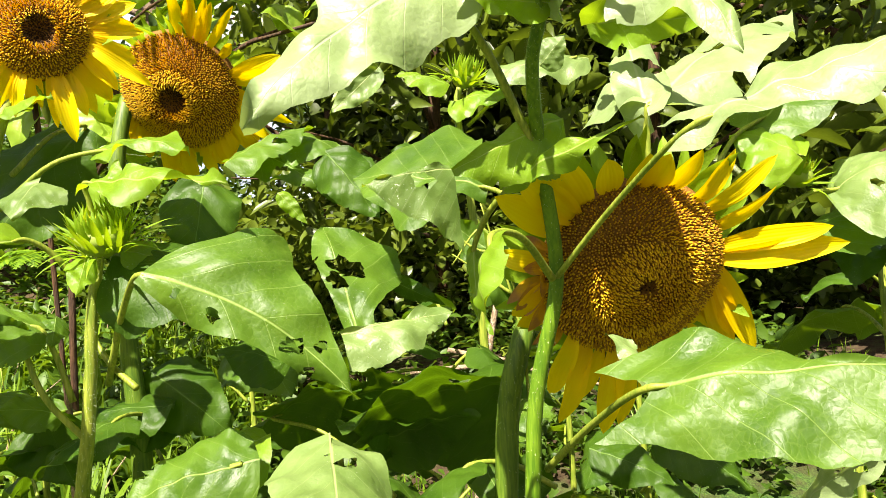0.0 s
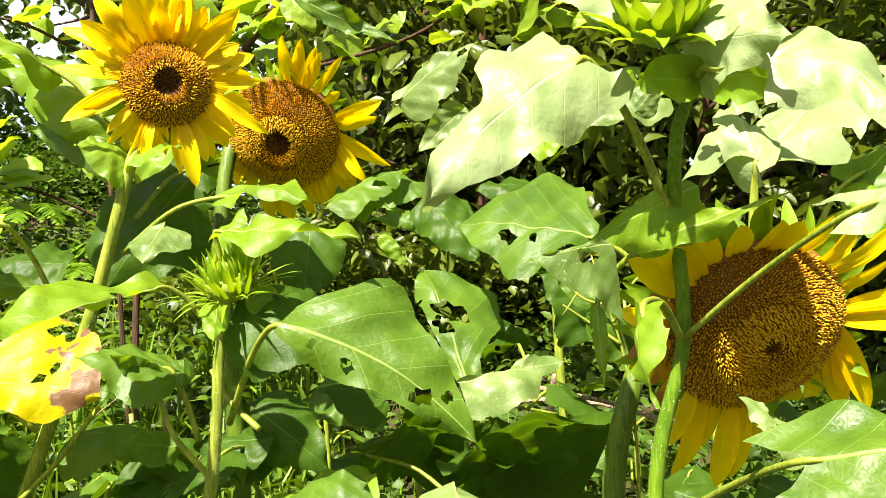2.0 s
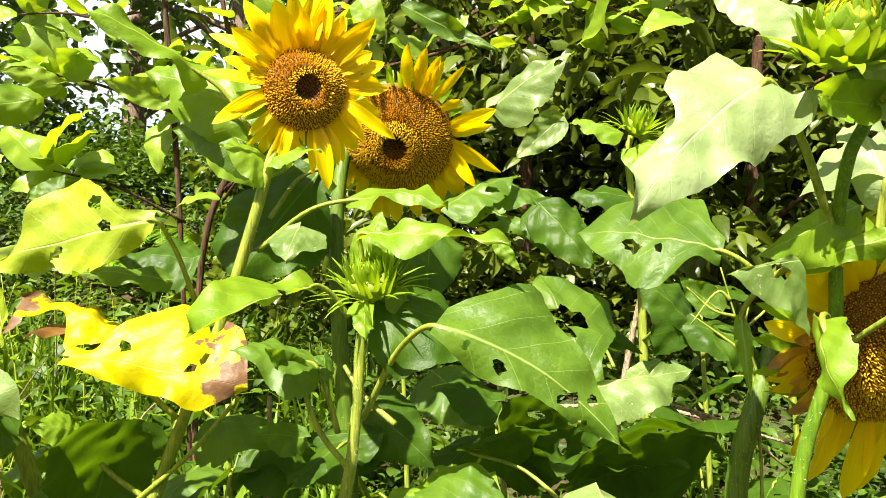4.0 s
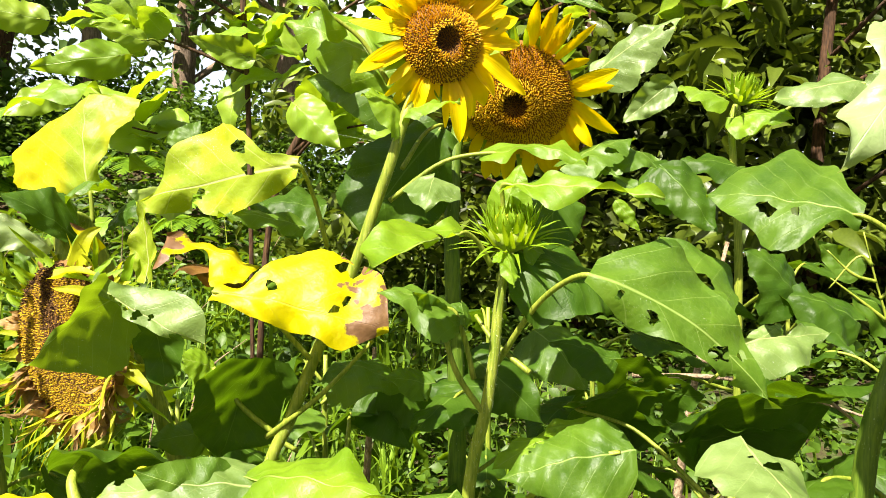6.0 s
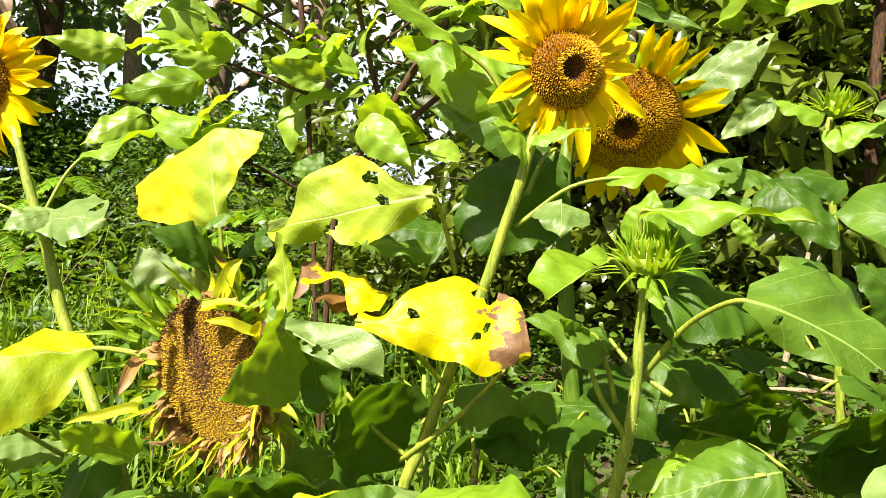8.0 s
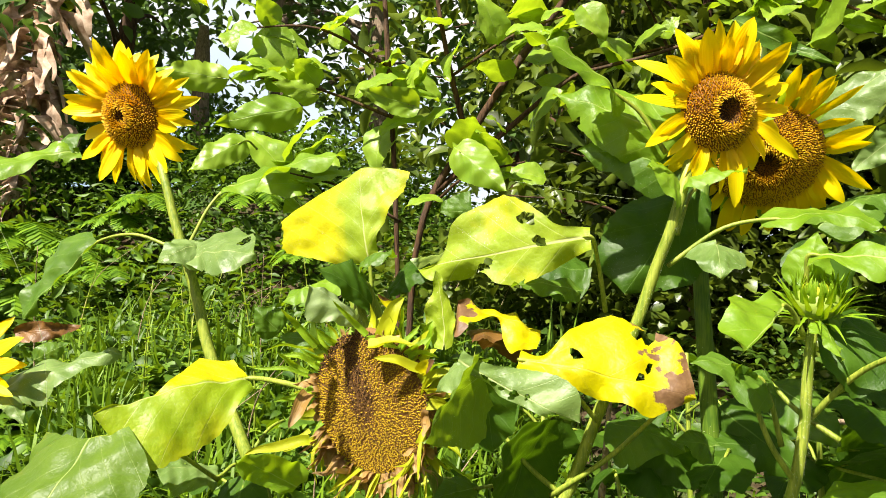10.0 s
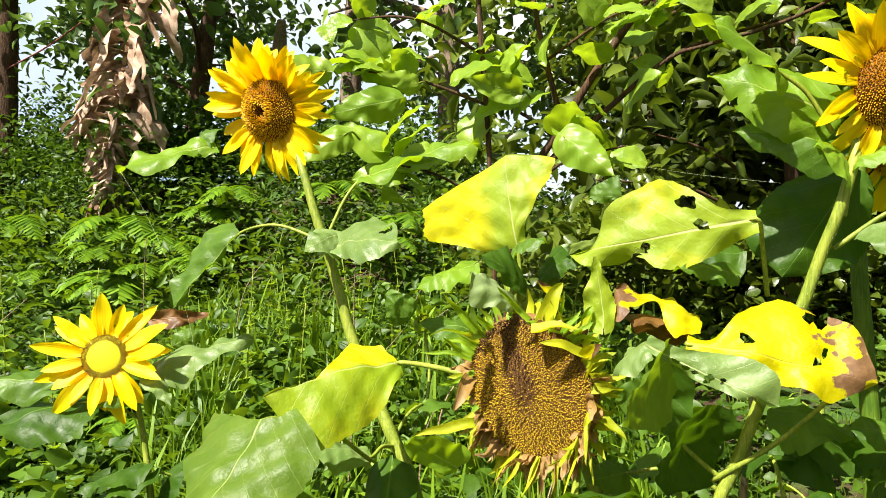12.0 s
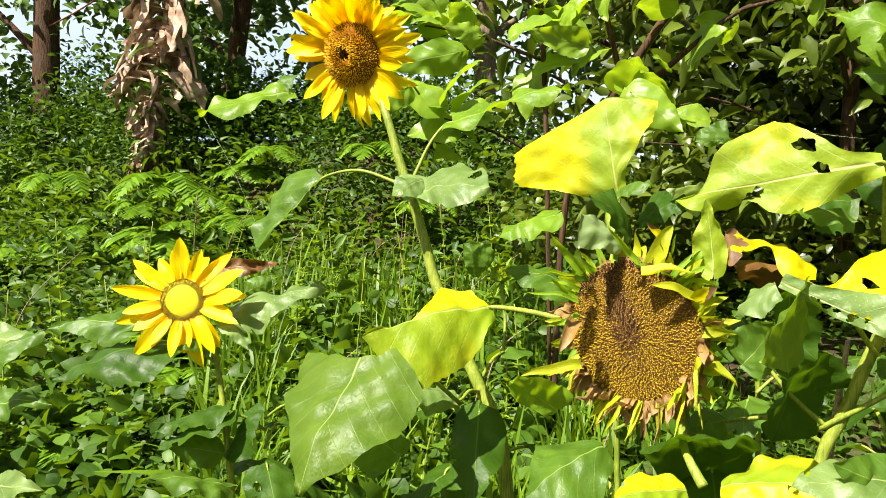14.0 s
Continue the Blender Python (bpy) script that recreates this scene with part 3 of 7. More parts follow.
def bud(plant, at, axis, radius, seed, bracts=48, long=1.5, wide=0.7, upright=0.0):
    """A closed flower bud: a green cup with rings of pointed, spreading bracts and a yellowish heart."""
    rng = random.Random(seed)
    M = Matrix.Translation(at) @ head_frame(axis, (0.1, 1, 0.2)).to_4x4()
    V, F = [], []
    rings = [(0.02, 0.55), (0.35, 0.55), (0.65, 0.42), (0.95, 0.1), (1.0, -0.2), (0.75, -0.6), (0.35, -0.85), (0.15, -0.95)]
    side = 20
    for r, z in rings:
        for k in range(side):
            a = 6.28318 * k / side
            V.append((radius * r * math.cos(a), radius * r * math.sin(a), z * radius))
    F = [(i * side + k, (i + 1) * side + k, (i + 1) * side + (k + 1) % side, i * side + (k + 1) % side) for i in range(len(rings) - 1) for k in range(side)]
    F += [tuple(range(side)), tuple(range((len(rings) - 1) * side, len(rings) * side))[::-1]]
    cup = part("bud", mesh_of("bud", V, F, BRACT), plant, M, "green unopened flower bud")
    tiers = ((0.7, 0.8, -0.6, 0.5), (0.85, 0.85, -0.4, 0.45), (1.0, 0.8, 0.1, 0.4), (1.2, 0.6, 0.8, 0.35))
    shared = [[ray_mesh(radius * long * ln * f, radius * wd * wide, BRACT, bend + e, cup, tw, k, 0.06, 10, 4, 0.8 if wide > 0.85 else 1.2, True) for k, (f, e, tw) in enumerate(((0.9, 0.1, 0.1), (1.05, -0.15, -0.2), (1.0, 0.25, 0.2)))] for ln, wd, bend, cup in tiers]
    heart = [ray_mesh(radius * ln, radius * 0.24, m, b, 0.5, 0.2, 9 + k, 0.1, 7, 3, 1.0) for k, (ln, b, m) in enumerate(((0.4, -1.6, BRACTGOLD), (0.5, -1.3, BRACTGOLD), (0.6, -0.9, BRACT), (0.35, -1.8, BRACTGOLD)))]
    for k in range(bracts):
        level = (k + 0.5) / bracts
        a = k * 2.39996 + rng.uniform(-0.12, 0.12)
        tier = min(3, int(level * 4))
        lift = (1.3, 1.15, 0.9, 0.5)[tier] + upright + rng.uniform(-0.15, 0.15)
        rr = radius * (0.62 + 0.4 * math.sin(1.57 * level))
        m = M @ Matrix.Rotation(a, 4, "Z") @ Matrix.Translation((0, rr, radius * (0.22 - 0.95 * level))) @ Matrix.Rotation(lift, 4, "X")
        part("bract", shared[tier][rng.randrange(3)], cup, m)
    for k in range(64):
        a, r = k * 2.39996, radius * 0.66 * math.sqrt((k + 0.5) / 64)
        m = M @ Matrix.Rotation(a, 4, "Z") @ Matrix.Translation((0, r, radius * 0.4)) @ Matrix.Rotation(1.45 - 0.5 * r / radius + rng.uniform(-0.2, 0.2), 4, "X")
        part("inner_bract", heart[rng.randrange(4)], cup, m)
    return cup

# ---------------------------------------------------------------- ground and vegetation behind
def smooth(a, b, x):
    t = np.clip((x - a) / (b - a), 0, 1)
    return t * t * (3 - 2 * t)


def ground_z(x, y):
    """The bed lies flat; a grassy bank climbs behind it."""
    x, y = np.asarray(x, float), np.asarray(y, float)
    rise = 0.6 * smooth(1.5, 4.5, y + 0.15 * np.sin(x * 1.3)) + 1.9 * smooth(5.8, 8.6, y) * (0.35 + 0.65 * smooth(-2.0, -5.0, x))
    return rise + 0.03 * np.sin(3.1 * x + y) * np.sin(2.3 * y - x)


def soil():
    n = Nodes("garden_soil")
    p = n.place()
    a, b, c = n.noise(1.2, 4, p), n.noise(14, 5, p), n.noise(90, 4, p)
    earth = n.mix(n.ramp(b, 0.3, 0.7), (0.03, 0.02, 0.01), (0.085, 0.06, 0.032))
    moss = n.mix(n.ramp(c, 0.35, 0.65), (0.02, 0.05, 0.01), (0.06, 0.12, 0.02))
    return n.surface(n.mix(n.ramp(n.maths("ADD", n.maths("MULTIPLY", a, 0.6), n.maths("MULTIPLY", b, 0.4)), 0.45, 0.6), earth, moss), 0.95, 0.15, n.maths("ADD", b, n.maths("MULTIPLY", c, 0.4)), 0.8, 0.03)


SOIL = soil()
axis = np.concatenate([-np.geomspace(600, 6, 14), np.linspace(-5.7, 5.7, 58), np.geomspace(6, 600, 14)])
gx, gy = np.meshgrid(axis, axis + 2.0)
gv = np.stack([gx, gy, ground_z(gx, gy)], -1).reshape(-1, 3)
k = len(axis)
gi = np.arange(k * k).reshape(k, k)
gf = np.stack([gi[:-1, :-1], gi[:-1, 1:], gi[1:, 1:], gi[1:, :-1]], -1).reshape(-1, 4).tolist()
ground = new("ground", mesh_of("ground", gv, gf, SOIL))
tagged(ground, "dark garden soil with moss climbing into a bank", "ground", kind="structure")

WEED = small_leaf_material("weed_leaf", (0.010, 0.030, 0.003), (0.07, 0.14, 0.010), (0.16, 0.28, 0.01))
BROAD = small_leaf_material("broad_weed_leaf", (0.014, 0.045, 0.004), (0.09, 0.175, 0.012), (0.26, 0.42, 0.012))
# About half the tree_leaf tone; shade under the trees is put into the colour.
THICKETSHADE = small_leaf_material("thicket_leaf_shaded", (0.012, 0.024, 0.003), (0.055, 0.08, 0.009), (0.07, 0.10, 0.006))
HEDGE = small_leaf_material("hedge_leaf", (0.010, 0.028, 0.003), (0.08, 0.155, 0.011), (0.11, 0.22, 0.01))
TREE = small_leaf_material("tree_leaf", (0.03, 0.055, 0.006), (0.12, 0.165, 0.018), (0.18, 0.25, 0.012), 0.35)
FARTREE = small_leaf_material("far_leaf", (0.03, 0.07, 0.015), (0.09, 0.16, 0.035), (0.16, 0.28, 0.03))
GRASS = small_leaf_material("grass_blade", (0.035, 0.085, 0.004), (0.15, 0.26, 0.011), (0.26, 0.42, 0.01))
FERN = small_leaf_material("fern_green", (0.045, 0.12, 0.005), (0.165, 0.295, 0.011), (0.27, 0.47, 0.011))
BUSH = leaf_material("bush_leaf", (0.12, 0.23, 0.012), (0.26, 0.38, 0.03), (0.46, 0.64, 0.015), (0.3, 0.42, 0.1), spots=0.0, rough=0.38, spec=0.5, size=0.17)
BARK = bark_material("bark_brown", (0.03, 0.016, 0.008), (0.10, 0.052, 0.024))
BARKPALE = bark_material("bark_pale", (0.12, 0.09, 0.06), (0.3, 0.22, 0.15))
DRIED = plain_material("dried_leaf", (0.26, 0.16, 0.10), (0.66, 0.50, 0.38), 9, 0.85, 0.2, 0.4, 0.01, passes=(0.4, 0.26, 0.15), share=0.15)
DRIEDTAIL = plain_material("dried_leaf_tail", (0.07, 0.035, 0.018), (0.26, 0.16, 0.10), 12, 0.85, 0.2, 0.4, 0.01, passes=(0.2, 0.1, 0.05), share=0.1)
TWIG = bark_material("dry_twig", (0.20, 0.14, 0.08), (0.4, 0.3, 0.2), 60, 2)


def leaf_cloud(name, at, size, mat, rng, aim=None, slim=0.42, droop=0.5, parent=None, label="", category="", origin=(0, 0, 0)):
    """Many small folded leaves in one mesh."""
    n = len(at)
    y = rng.normal(size=(n, 3)) if aim is None else aim + 0.6 * rng.normal(size=(n, 3))
    y[:, 2] = y[:, 2] * 0.6 - droop * rng.random(n)
    y /= np.linalg.norm(y, axis=1)[:, None]
    z = rng.normal(size=(n, 3)) * 0.6 + (0, 0, 1)
    z -= (z * y).sum(1)[:, None] * y
    z /= np.linalg.norm(z, axis=1)[:, None]
    x = np.cross(y, z)
    size = np.broadcast_to(size, (n,)) * rng.uniform(0.6, 1.25, n)
    form = np.array([(0, 0, 0), (-0.62, 0.14, 0.08), (-1, 0.4, 0.14), (-0.6, 0.74, 0.05), (0, 1, -0.14), (0.6, 0.74, 0.05), (1, 0.4, 0.14), (0.62, 0.14, 0.08), (0, 0.36, 0.02), (0, 0.7, -0.02)])
    form = form * (slim, 1, 1)
    v = (at - np.asarray(origin))[:, None] + size[:, None, None] * (form[None, :, 0:1] * x[:, None] + form[None, :, 1:2] * y[:, None] + form[None, :, 2:3] * z[:, None])
    tri = np.array([(0, 8, 1), (1, 8, 2), (2, 8, 9), (2, 9, 3), (3, 9, 4), (0, 7, 8), (7, 6, 8), (6, 9, 8), (6, 5, 9), (5, 4, 9)])
    f = (np.arange(n)[:, None, None] * 10 + tri[None]).reshape(-1, 3)
    me = bpy.data.meshes.new(name)
    me.vertices.add(n * 10)
    me.vertices.foreach_set("co", v.astype(np.float32).ravel())
    me.loops.add(f.size)
    me.loops.foreach_set("vertex_index", f.astype(np.int32).ravel())
    me.polygons.add(len(f))
    me.polygons.foreach_set("loop_start", np.arange(0, f.size, 3, dtype=np.int32))
    me.polygons.foreach_set("loop_total", np.full(len(f), 3, np.int32))
    me.polygons.foreach_set("use_smooth", np.ones(len(f), bool))
    me.materials.append(mat)
    me.update()
    me.validate()
    if parent is not None:
        return part(name, me, parent, Matrix.Translation(origin), label, "stuff")
    ob = new(name, me)
    return tagged(ob, label, category, kind="stuff")


def clumps(rng, count, lo, hi, per, spread, hug=True, keep=None):
    """Points gathered in clumps inside a box; z counts from the ground where hug."""
    c = rng.uniform(lo, hi, (count, 3))
    if keep is not None:
        c = c[keep(c)]
    p = (c[:, None] + rng.normal(size=(len(c), per, 3)) * spread).reshape(-1, 3)
    if hug:
        p[:, 2] = np.maximum(p[:, 2], 0.02) + ground_z(p[:, 0], p[:, 1])
    return p


rng = np.random.default_rng(5)

def mounds(rng, count, lo, hi, radius, per):
    """Leaf places and outward directions on the shells of many low, uneven mounds that stand on the ground."""
    at, aim = [], []
    for _ in range(count):
        x, y = rng.uniform(lo[0], hi[0]), rng.uniform(lo[1], hi[1])
        r = radius * rng.uniform(0.55, 1.35)
        d = rng.normal(size=(int(per * rng.uniform(0.7, 1.3)), 3))
        d[:, 2] = np.abs(d[:, 2])
        d /= np.linalg.norm(d, axis=1)[:, None]
        q = d * (r * rng.uniform(0.55, 1.05, len(d)))[:, None] * (1, 1, rng.uniform(0.7, 1.3))
        at.append(q + (x, y, float(ground_z(x, y))))
        aim.append(d)
    return np.concatenate(at), np.concatenate(aim) * 1.2


# low weeds in and behind the bed, shrubs on the bank, the hedge above it
p, a = mounds(rng, 210, (-4.6, 1.4), (2.6, 3.6), 0.20, 80)
leaf_cloud("weeds", p, 0.055, WEED, rng, a, label="low green weeds between the sunflowers", category="weeds")
p, a = mounds(rng, 120, (-5.4, 1.5), (-1.4, 3.8), 0.32, 40)
leaf_cloud("broad_weeds", p, 0.11, BROAD, rng, a, slim=0.40, label="broad leaved weeds at the edge of the bed", category="weeds")
p, a = mounds(rng, 130, (-9.5, 3.2), (1.8, 6.2), 0.42, 95)
leaf_cloud("bank_weeds", p, 0.078, WEED, rng, a, slim=0.3, label="leafy weeds covering the bank", category="weeds")
p, a = mounds(np.random.default_rng(12), 150, (-6.6, 1.7), (-2.3, 4.4), 0.26, 42)
west = p[:, 0] < -1.2 - 0.7 * p[:, 1]
leaf_cloud("creeper", p[west], 0.062, BROAD, np.random.default_rng(13), a[west], slim=0.5, label="creeping weeds with round green leaves", category="weeds")
p, a = mounds(rng, 90, (-9.0, 3.4), (-1.0, 6.6), 0.62, 45)
leaf_cloud("tall_weeds", p, 0.12, BROAD, rng, a, slim=0.2, label="tall weeds with long leaves on the bank", category="weeds")
p, a = mounds(rng, 120, (-12.0, 6.2), (-2.0, 9.2), 0.7, 190)
leaf_cloud("hedge", p, 0.085, HEDGE, rng, a, slim=0.3, label="tangled hedge of small green leaves", category="hedge")
p, a = mounds(rng, 34, (-12.5, 7.2), (-6.6, 9.6), 1.1, 420)
leaf_cloud("tall_hedge", p, 0.10, HEDGE, rng, a, slim=0.3, label="high tangled hedge at the end of the bank", category="hedge")
p, a = mounds(rng, 34, (-6.8, 8.4), (-1.0, 10.2), 0.9, 280)
leaf_cloud("far_hedge", p, 0.11, HEDGE, rng, a, slim=0.3, label="leafy hedge closing the bank under the tall trees", category="hedge")
p, a = mounds(rng, 90, (-11.5, 5.9), (-2.5, 7.4), 0.8, 60)
leaf_cloud("brambles", p, 0.18, BROAD, rng, a, slim=0.16, label="arching long leaved brambles over the hedge", category="brambles")
leaf_cloud("undergrowth", clumps(rng, 500, (-2.5, 4.8, 0.0), (4.0, 7.0, 1.0), 20, 0.16), 0.10, TREE, rng, label="dark undergrowth below the trees", category="undergrowth")

leaf_cloud("thicket", clumps(rng, 330, (-1.2, 6.3, 0.4), (5.5, 8.8, 3.0), 24, 0.3), 0.26, THICKETSHADE, rng, slim=0.3, label="thicket of broad leaves under the trees, coloured as in shade", category="thicket")


def blades(name, count, lo, hi, length, seed, label, wide=0.004, west=-9.0):
    """Tufts of arching blades, one joined mesh."""
    r = np.random.default_rng(seed)
    tufts = max(1, count // 14)
    cx, cy, ch = r.uniform(lo[0], hi[0], tufts), r.uniform(lo[1], hi[1], tufts), r.uniform(0.5, 1.25, tufts)
    cx = np.maximum(cx, west - 0.7 * cy + 0.35 * r.random(tufts))
    t = r.integers(0, tufts, count)
    x, y = cx[t] + r.normal(size=count) * 0.05, cy[t] + r.normal(size=count) * 0.05
    z = ground_z(x, y)
    a = r.uniform(0, 6.283, count)
    d = np.stack([np.cos(a), np.sin(a)], 1)
    ln = length * r.uniform(0.5, 1.2, count) * ch[t]
    lean = r.uniform(0.2, 1.5, count)
    w = wide * r.uniform(0.5, 1.6, count)
    tilt = r.uniform(-0.8, 0.8, count)
    rows = []
    for s in (0.0, 0.25, 0.5, 0.75, 1.0):
        ang = 1.5 - lean * s
        out = ln * lean * 0.5 * s ** 2
        up = ln * s * np.sin(np.maximum(ang, 0.35)) ** 0.6
        wid = w * (1 - s ** 2 * 0.95)
        for k in (-1, 1):
            rows.append(np.stack([x + d[:, 0] * out - k * d[:, 1] * wid, y + d[:, 1] * out + k * d[:, 0] * wid, z + up + k * wid * tilt], 1))
    v = np.stack(rows, 1).reshape(-1, 3)
    f = (np.arange(count)[:, None, None] * 10 + np.array([(0, 1, 3, 2), (2, 3, 5, 4), (4, 5, 7, 6), (6, 7, 9, 8)])[None]).reshape(-1, 4).tolist()
    tagged(new(name, mesh_of(name, v, f, GRASS)), label, "grass", kind="stuff")


blades("grass", 4600, (-4.6, 1.7), (-0.9, 4.6), 0.52, 6, "long bright green grass on the bank", 0.011, west=-1.45)
blades("meadow_grass", 1800, (-1.0, 1.6), (2.5, 4.0), 0.22, 7, "thin grass under the sunflowers")


def fern(at, size, seed, turn):
    r = random.Random(seed)
    ob = thing("fern", at, "bright green fern with arching feathery fronds", "fern", "ferns on the bank")
    for k in range(6):
        a = turn + (k - 2.5) * 0.55 + r.uniform(-0.2, 0.2)
        ln = size * r.uniform(0.75, 1.15)
        rise = r.uniform(0.35, 0.95)
        V, F = [], []
        n = 20
        for i in range(n):
            s = i / (n - 1)
            c = Vector((math.cos(a), math.sin(a), 0)) * ln * (s - 0.12 * s * s) + Vector((0, 0, ln * (rise * s - (rise + 0.25) * s * s)))
            t = Vector((math.cos(a), math.sin(a), rise - (2 * rise + 0.3) * s)).normalized()
            side = t.cross(Vector((0, 0, 1))).normalized()
            pl = ln * 0.33 * math.sin(math.pi * min(1, s * 0.9 + 0.1)) ** 0.7 * r.uniform(0.75, 1.2)
            for sg in (-1, 1):
                d = (side * sg + t * 0.5 + Vector((0, 0, -0.25 + r.uniform(-0.1, 0.1)))).normalized()
                wd = ln * r.uniform(0.030, 0.048)
                b = len(V)
                V += [c - t * wd, c + d * pl * 0.5 - t * wd * 1.2, c + d * pl + Vector((0, 0, -0.1 * pl)), c + d * pl * 0.5 + t * wd * 1.2, c + t * wd]
                F += [(b, b + 1, b + 3, b + 4), (b + 1, b + 2, b + 3)]
            if i < n - 1:
                b = len(V)
                c2 = c + t * ln / n * 1.1
                V += [c + side * 0.003, c - side * 0.003, c2 - side * 0.002, c2 + side * 0.002]
                F.append((b, b + 1, b + 2, b + 3))
        part("frond", mesh_of("frond", V, F, FERN), ob)


fern_rng = random.Random(4)
for k in range(27):
    x, y = (fern_rng.uniform(-7.2, -3.2), fern_rng.uniform(4.4, 7.0)) if k < 20 else (fern_rng.uniform(-4.4, -3.0), fern_rng.uniform(2.0, 3.2))
    lift = fern_rng.uniform(0.15, 1.0) if k < 20 else 0.1
    fern((x, y, float(ground_z(x, y)) + lift), fern_rng.uniform(0.28, 0.62) if k < 20 else 0.35, 50 + k, fern_rng.uniform(-2.4, -0.6))


# ---------------------------------------------------------------- near bush with rounded leaves
def bush():
    ob = thing("bush", (-1.62, 3.05, float(ground_z(-1.62, 3.05))), "shrub with brown branches and rounded bright green leaves", "shrub")
    g = float(ground_z(-1.62, 3.05))
    lines = []
    for k, (pts, r) in enumerate((
            ([(-1.62, 3.05, g), (-1.56, 3.07, 1.62), (-1.36, 3.1, 2.0), (-1.12, 3.12, 2.38), (-0.86, 3.15, 2.75), (-0.6, 3.2, 3.3)], [0.03, 0.02, 0.016, 0.01]),
            ([(-1.62, 3.05, g), (-1.7, 3.03, 1.9), (-1.74, 3.02, 2.4), (-1.8, 3.0, 3.2)], [0.022, 0.014, 0.011, 0.007]),
            ([(-1.36, 3.1, 2.0), (-1.44, 3.08, 2.3), (-1.52, 3.05, 2.75), (-1.5, 3.0, 3.2)], [0.012, 0.009, 0.006]),
            ([(-1.5, 3.08, 1.75), (-1.2, 3.2, 2.05), (-0.85, 3.3, 2.35), (-0.4, 3.4, 2.5)], [0.014, 0.01, 0.006]),
            ([(-1.72, 3.03, 2.1), (-2.0, 2.9, 2.2), (-2.3, 2.8, 2.25)], [0.007, 0.005, 0.003]),
            ([(-1.75, 3.03, 2.35), (-2.05, 2.9, 2.5), (-2.45, 2.85, 2.5)], [0.007, 0.005, 0.003]),
            ([(-1.44, 3.08, 2.3), (-1.15, 3.0, 2.45), (-0.9, 2.9, 2.5)], [0.006, 0.005, 0.003]),
            ([(-1.5, 3.07, 1.7), (-1.3, 2.85, 1.8), (-1.05, 2.8, 1.85)], [0.006, 0.005, 0.003]),
            ([(-1.66, 3.04, 1.6), (-1.9, 2.85, 1.75), (-2.1, 2.75, 1.8)], [0.006, 0.005, 0.003]),
            ([(-0.86, 3.15, 2.75), (-0.35, 3.05, 2.78), (0.1, 2.95, 2.55), (0.5, 3.0, 2.4)], [0.009, 0.007, 0.004]),
            ([(-0.85, 3.3, 2.35), (-0.35, 3.2, 2.45), (0.05, 3.05, 2.62), (0.55, 3.1, 2.7)], [0.008, 0.006, 0.004]))):
        _, line = tube("branch", pts, [v * ((0.45, 0.9)[min(i, 1)] if k < 2 and i < 2 else 1.25) for i, v in enumerate(r)], BARK, ob, 7, 6, rough=0.15, seed=k)
        lines.append(line)
    shapes = [leaf_mesh(1.0, 0.42, BUSH, 0.7, 0.3, 0.2, 0.03, 0.0, k, (), 0.0, 0.2, 14, 10) for k in range(4)]
    r = random.Random(9)
    for k in range(135):
        which = r.randrange(len(lines))
        line = lines[which]
        p = Vector(line[int(len(line) * r.uniform(0.8 if which == 0 else 0.42, 0.999))] + np.array([r.gauss(0, 0.07), r.gauss(0, 0.07), r.gauss(0, 0.07)]))
        d = Vector((r.gauss(0, 1), r.gauss(-0.2, 0.8), r.gauss(0.0, 0.5)))
        up = Vector((r.gauss(-0.2, 0.6), r.gauss(-0.5, 0.5), 0.8))
        m = basis(d, up, p + d.normalized() * 0.02) @ Matrix.Scale(r.uniform(0.10, 0.24), 4)
        part("leaf", shapes[k % 4], ob, m)
    return ob


bush_plant = bush()


# ---------------------------------------------------------------- trees
def tree(name, foot, height, radius, seed, crown_n, crown_r, leaf_size, mat, bark, label, lean=(0.0, 0.0), first=0.45, slim=0.3, limbs=7):
    r = random.Random(seed)
    g = np.random.default_rng(seed)
    z0 = float(ground_z(*foot))
    ob = thing(name, (*foot, z0), label, "tree", "trees behind the garden")
    top = (foot[0] + lean[0], foot[1] + lean[1], z0 + height)
    mid = (foot[0] + lean[0] * 0.4 + r.uniform(-0.1, 0.1), foot[1] + lean[1] * 0.5, z0 + height * 0.5)
    _, line = tube("trunk", [(*foot, z0 - 0.1), mid, top], [radius * 1.25, radius, radius * 0.75, radius * 0.45], bark, ob, 10, 8, rough=0.12, seed=seed)
    ends = []
    for k in range(limbs):
        p = line[int(len(line) * (first + (0.98 - first) * k / limbs))]
        a = r.uniform(0, 6.283)
        ln = crown_r * r.uniform(0.6, 1.1)
        q = p + np.array([math.cos(a) * ln, math.sin(a) * ln, ln * r.uniform(0.1, 0.7)])
        m = (p + q) / 2 + np.array([0, 0, 0.12 * ln])
        tube("limb", [p, m, q], [radius * 0.4, radius * 0.25, radius * 0.08], bark, ob, 6, 5, rough=0.1, seed=k)
        ends += [m, q]
    c = np.array(ends)[g.integers(0, len(ends), crown_n // 24)] + g.normal(size=(crown_n // 24, 3)) * crown_r * (0.38, 0.38, 0.33)
    p = (c[:, None] + g.normal(size=(len(c), 24, 3)) * crown_r * 0.10).reshape(-1, 3)
    p[:, 2] = np.maximum(p[:, 2], z0 + 0.9)
    leaf_cloud("crown", p, leaf_size, mat, g, slim=slim, droop=0.9, parent=ob, origin=(*foot, z0))


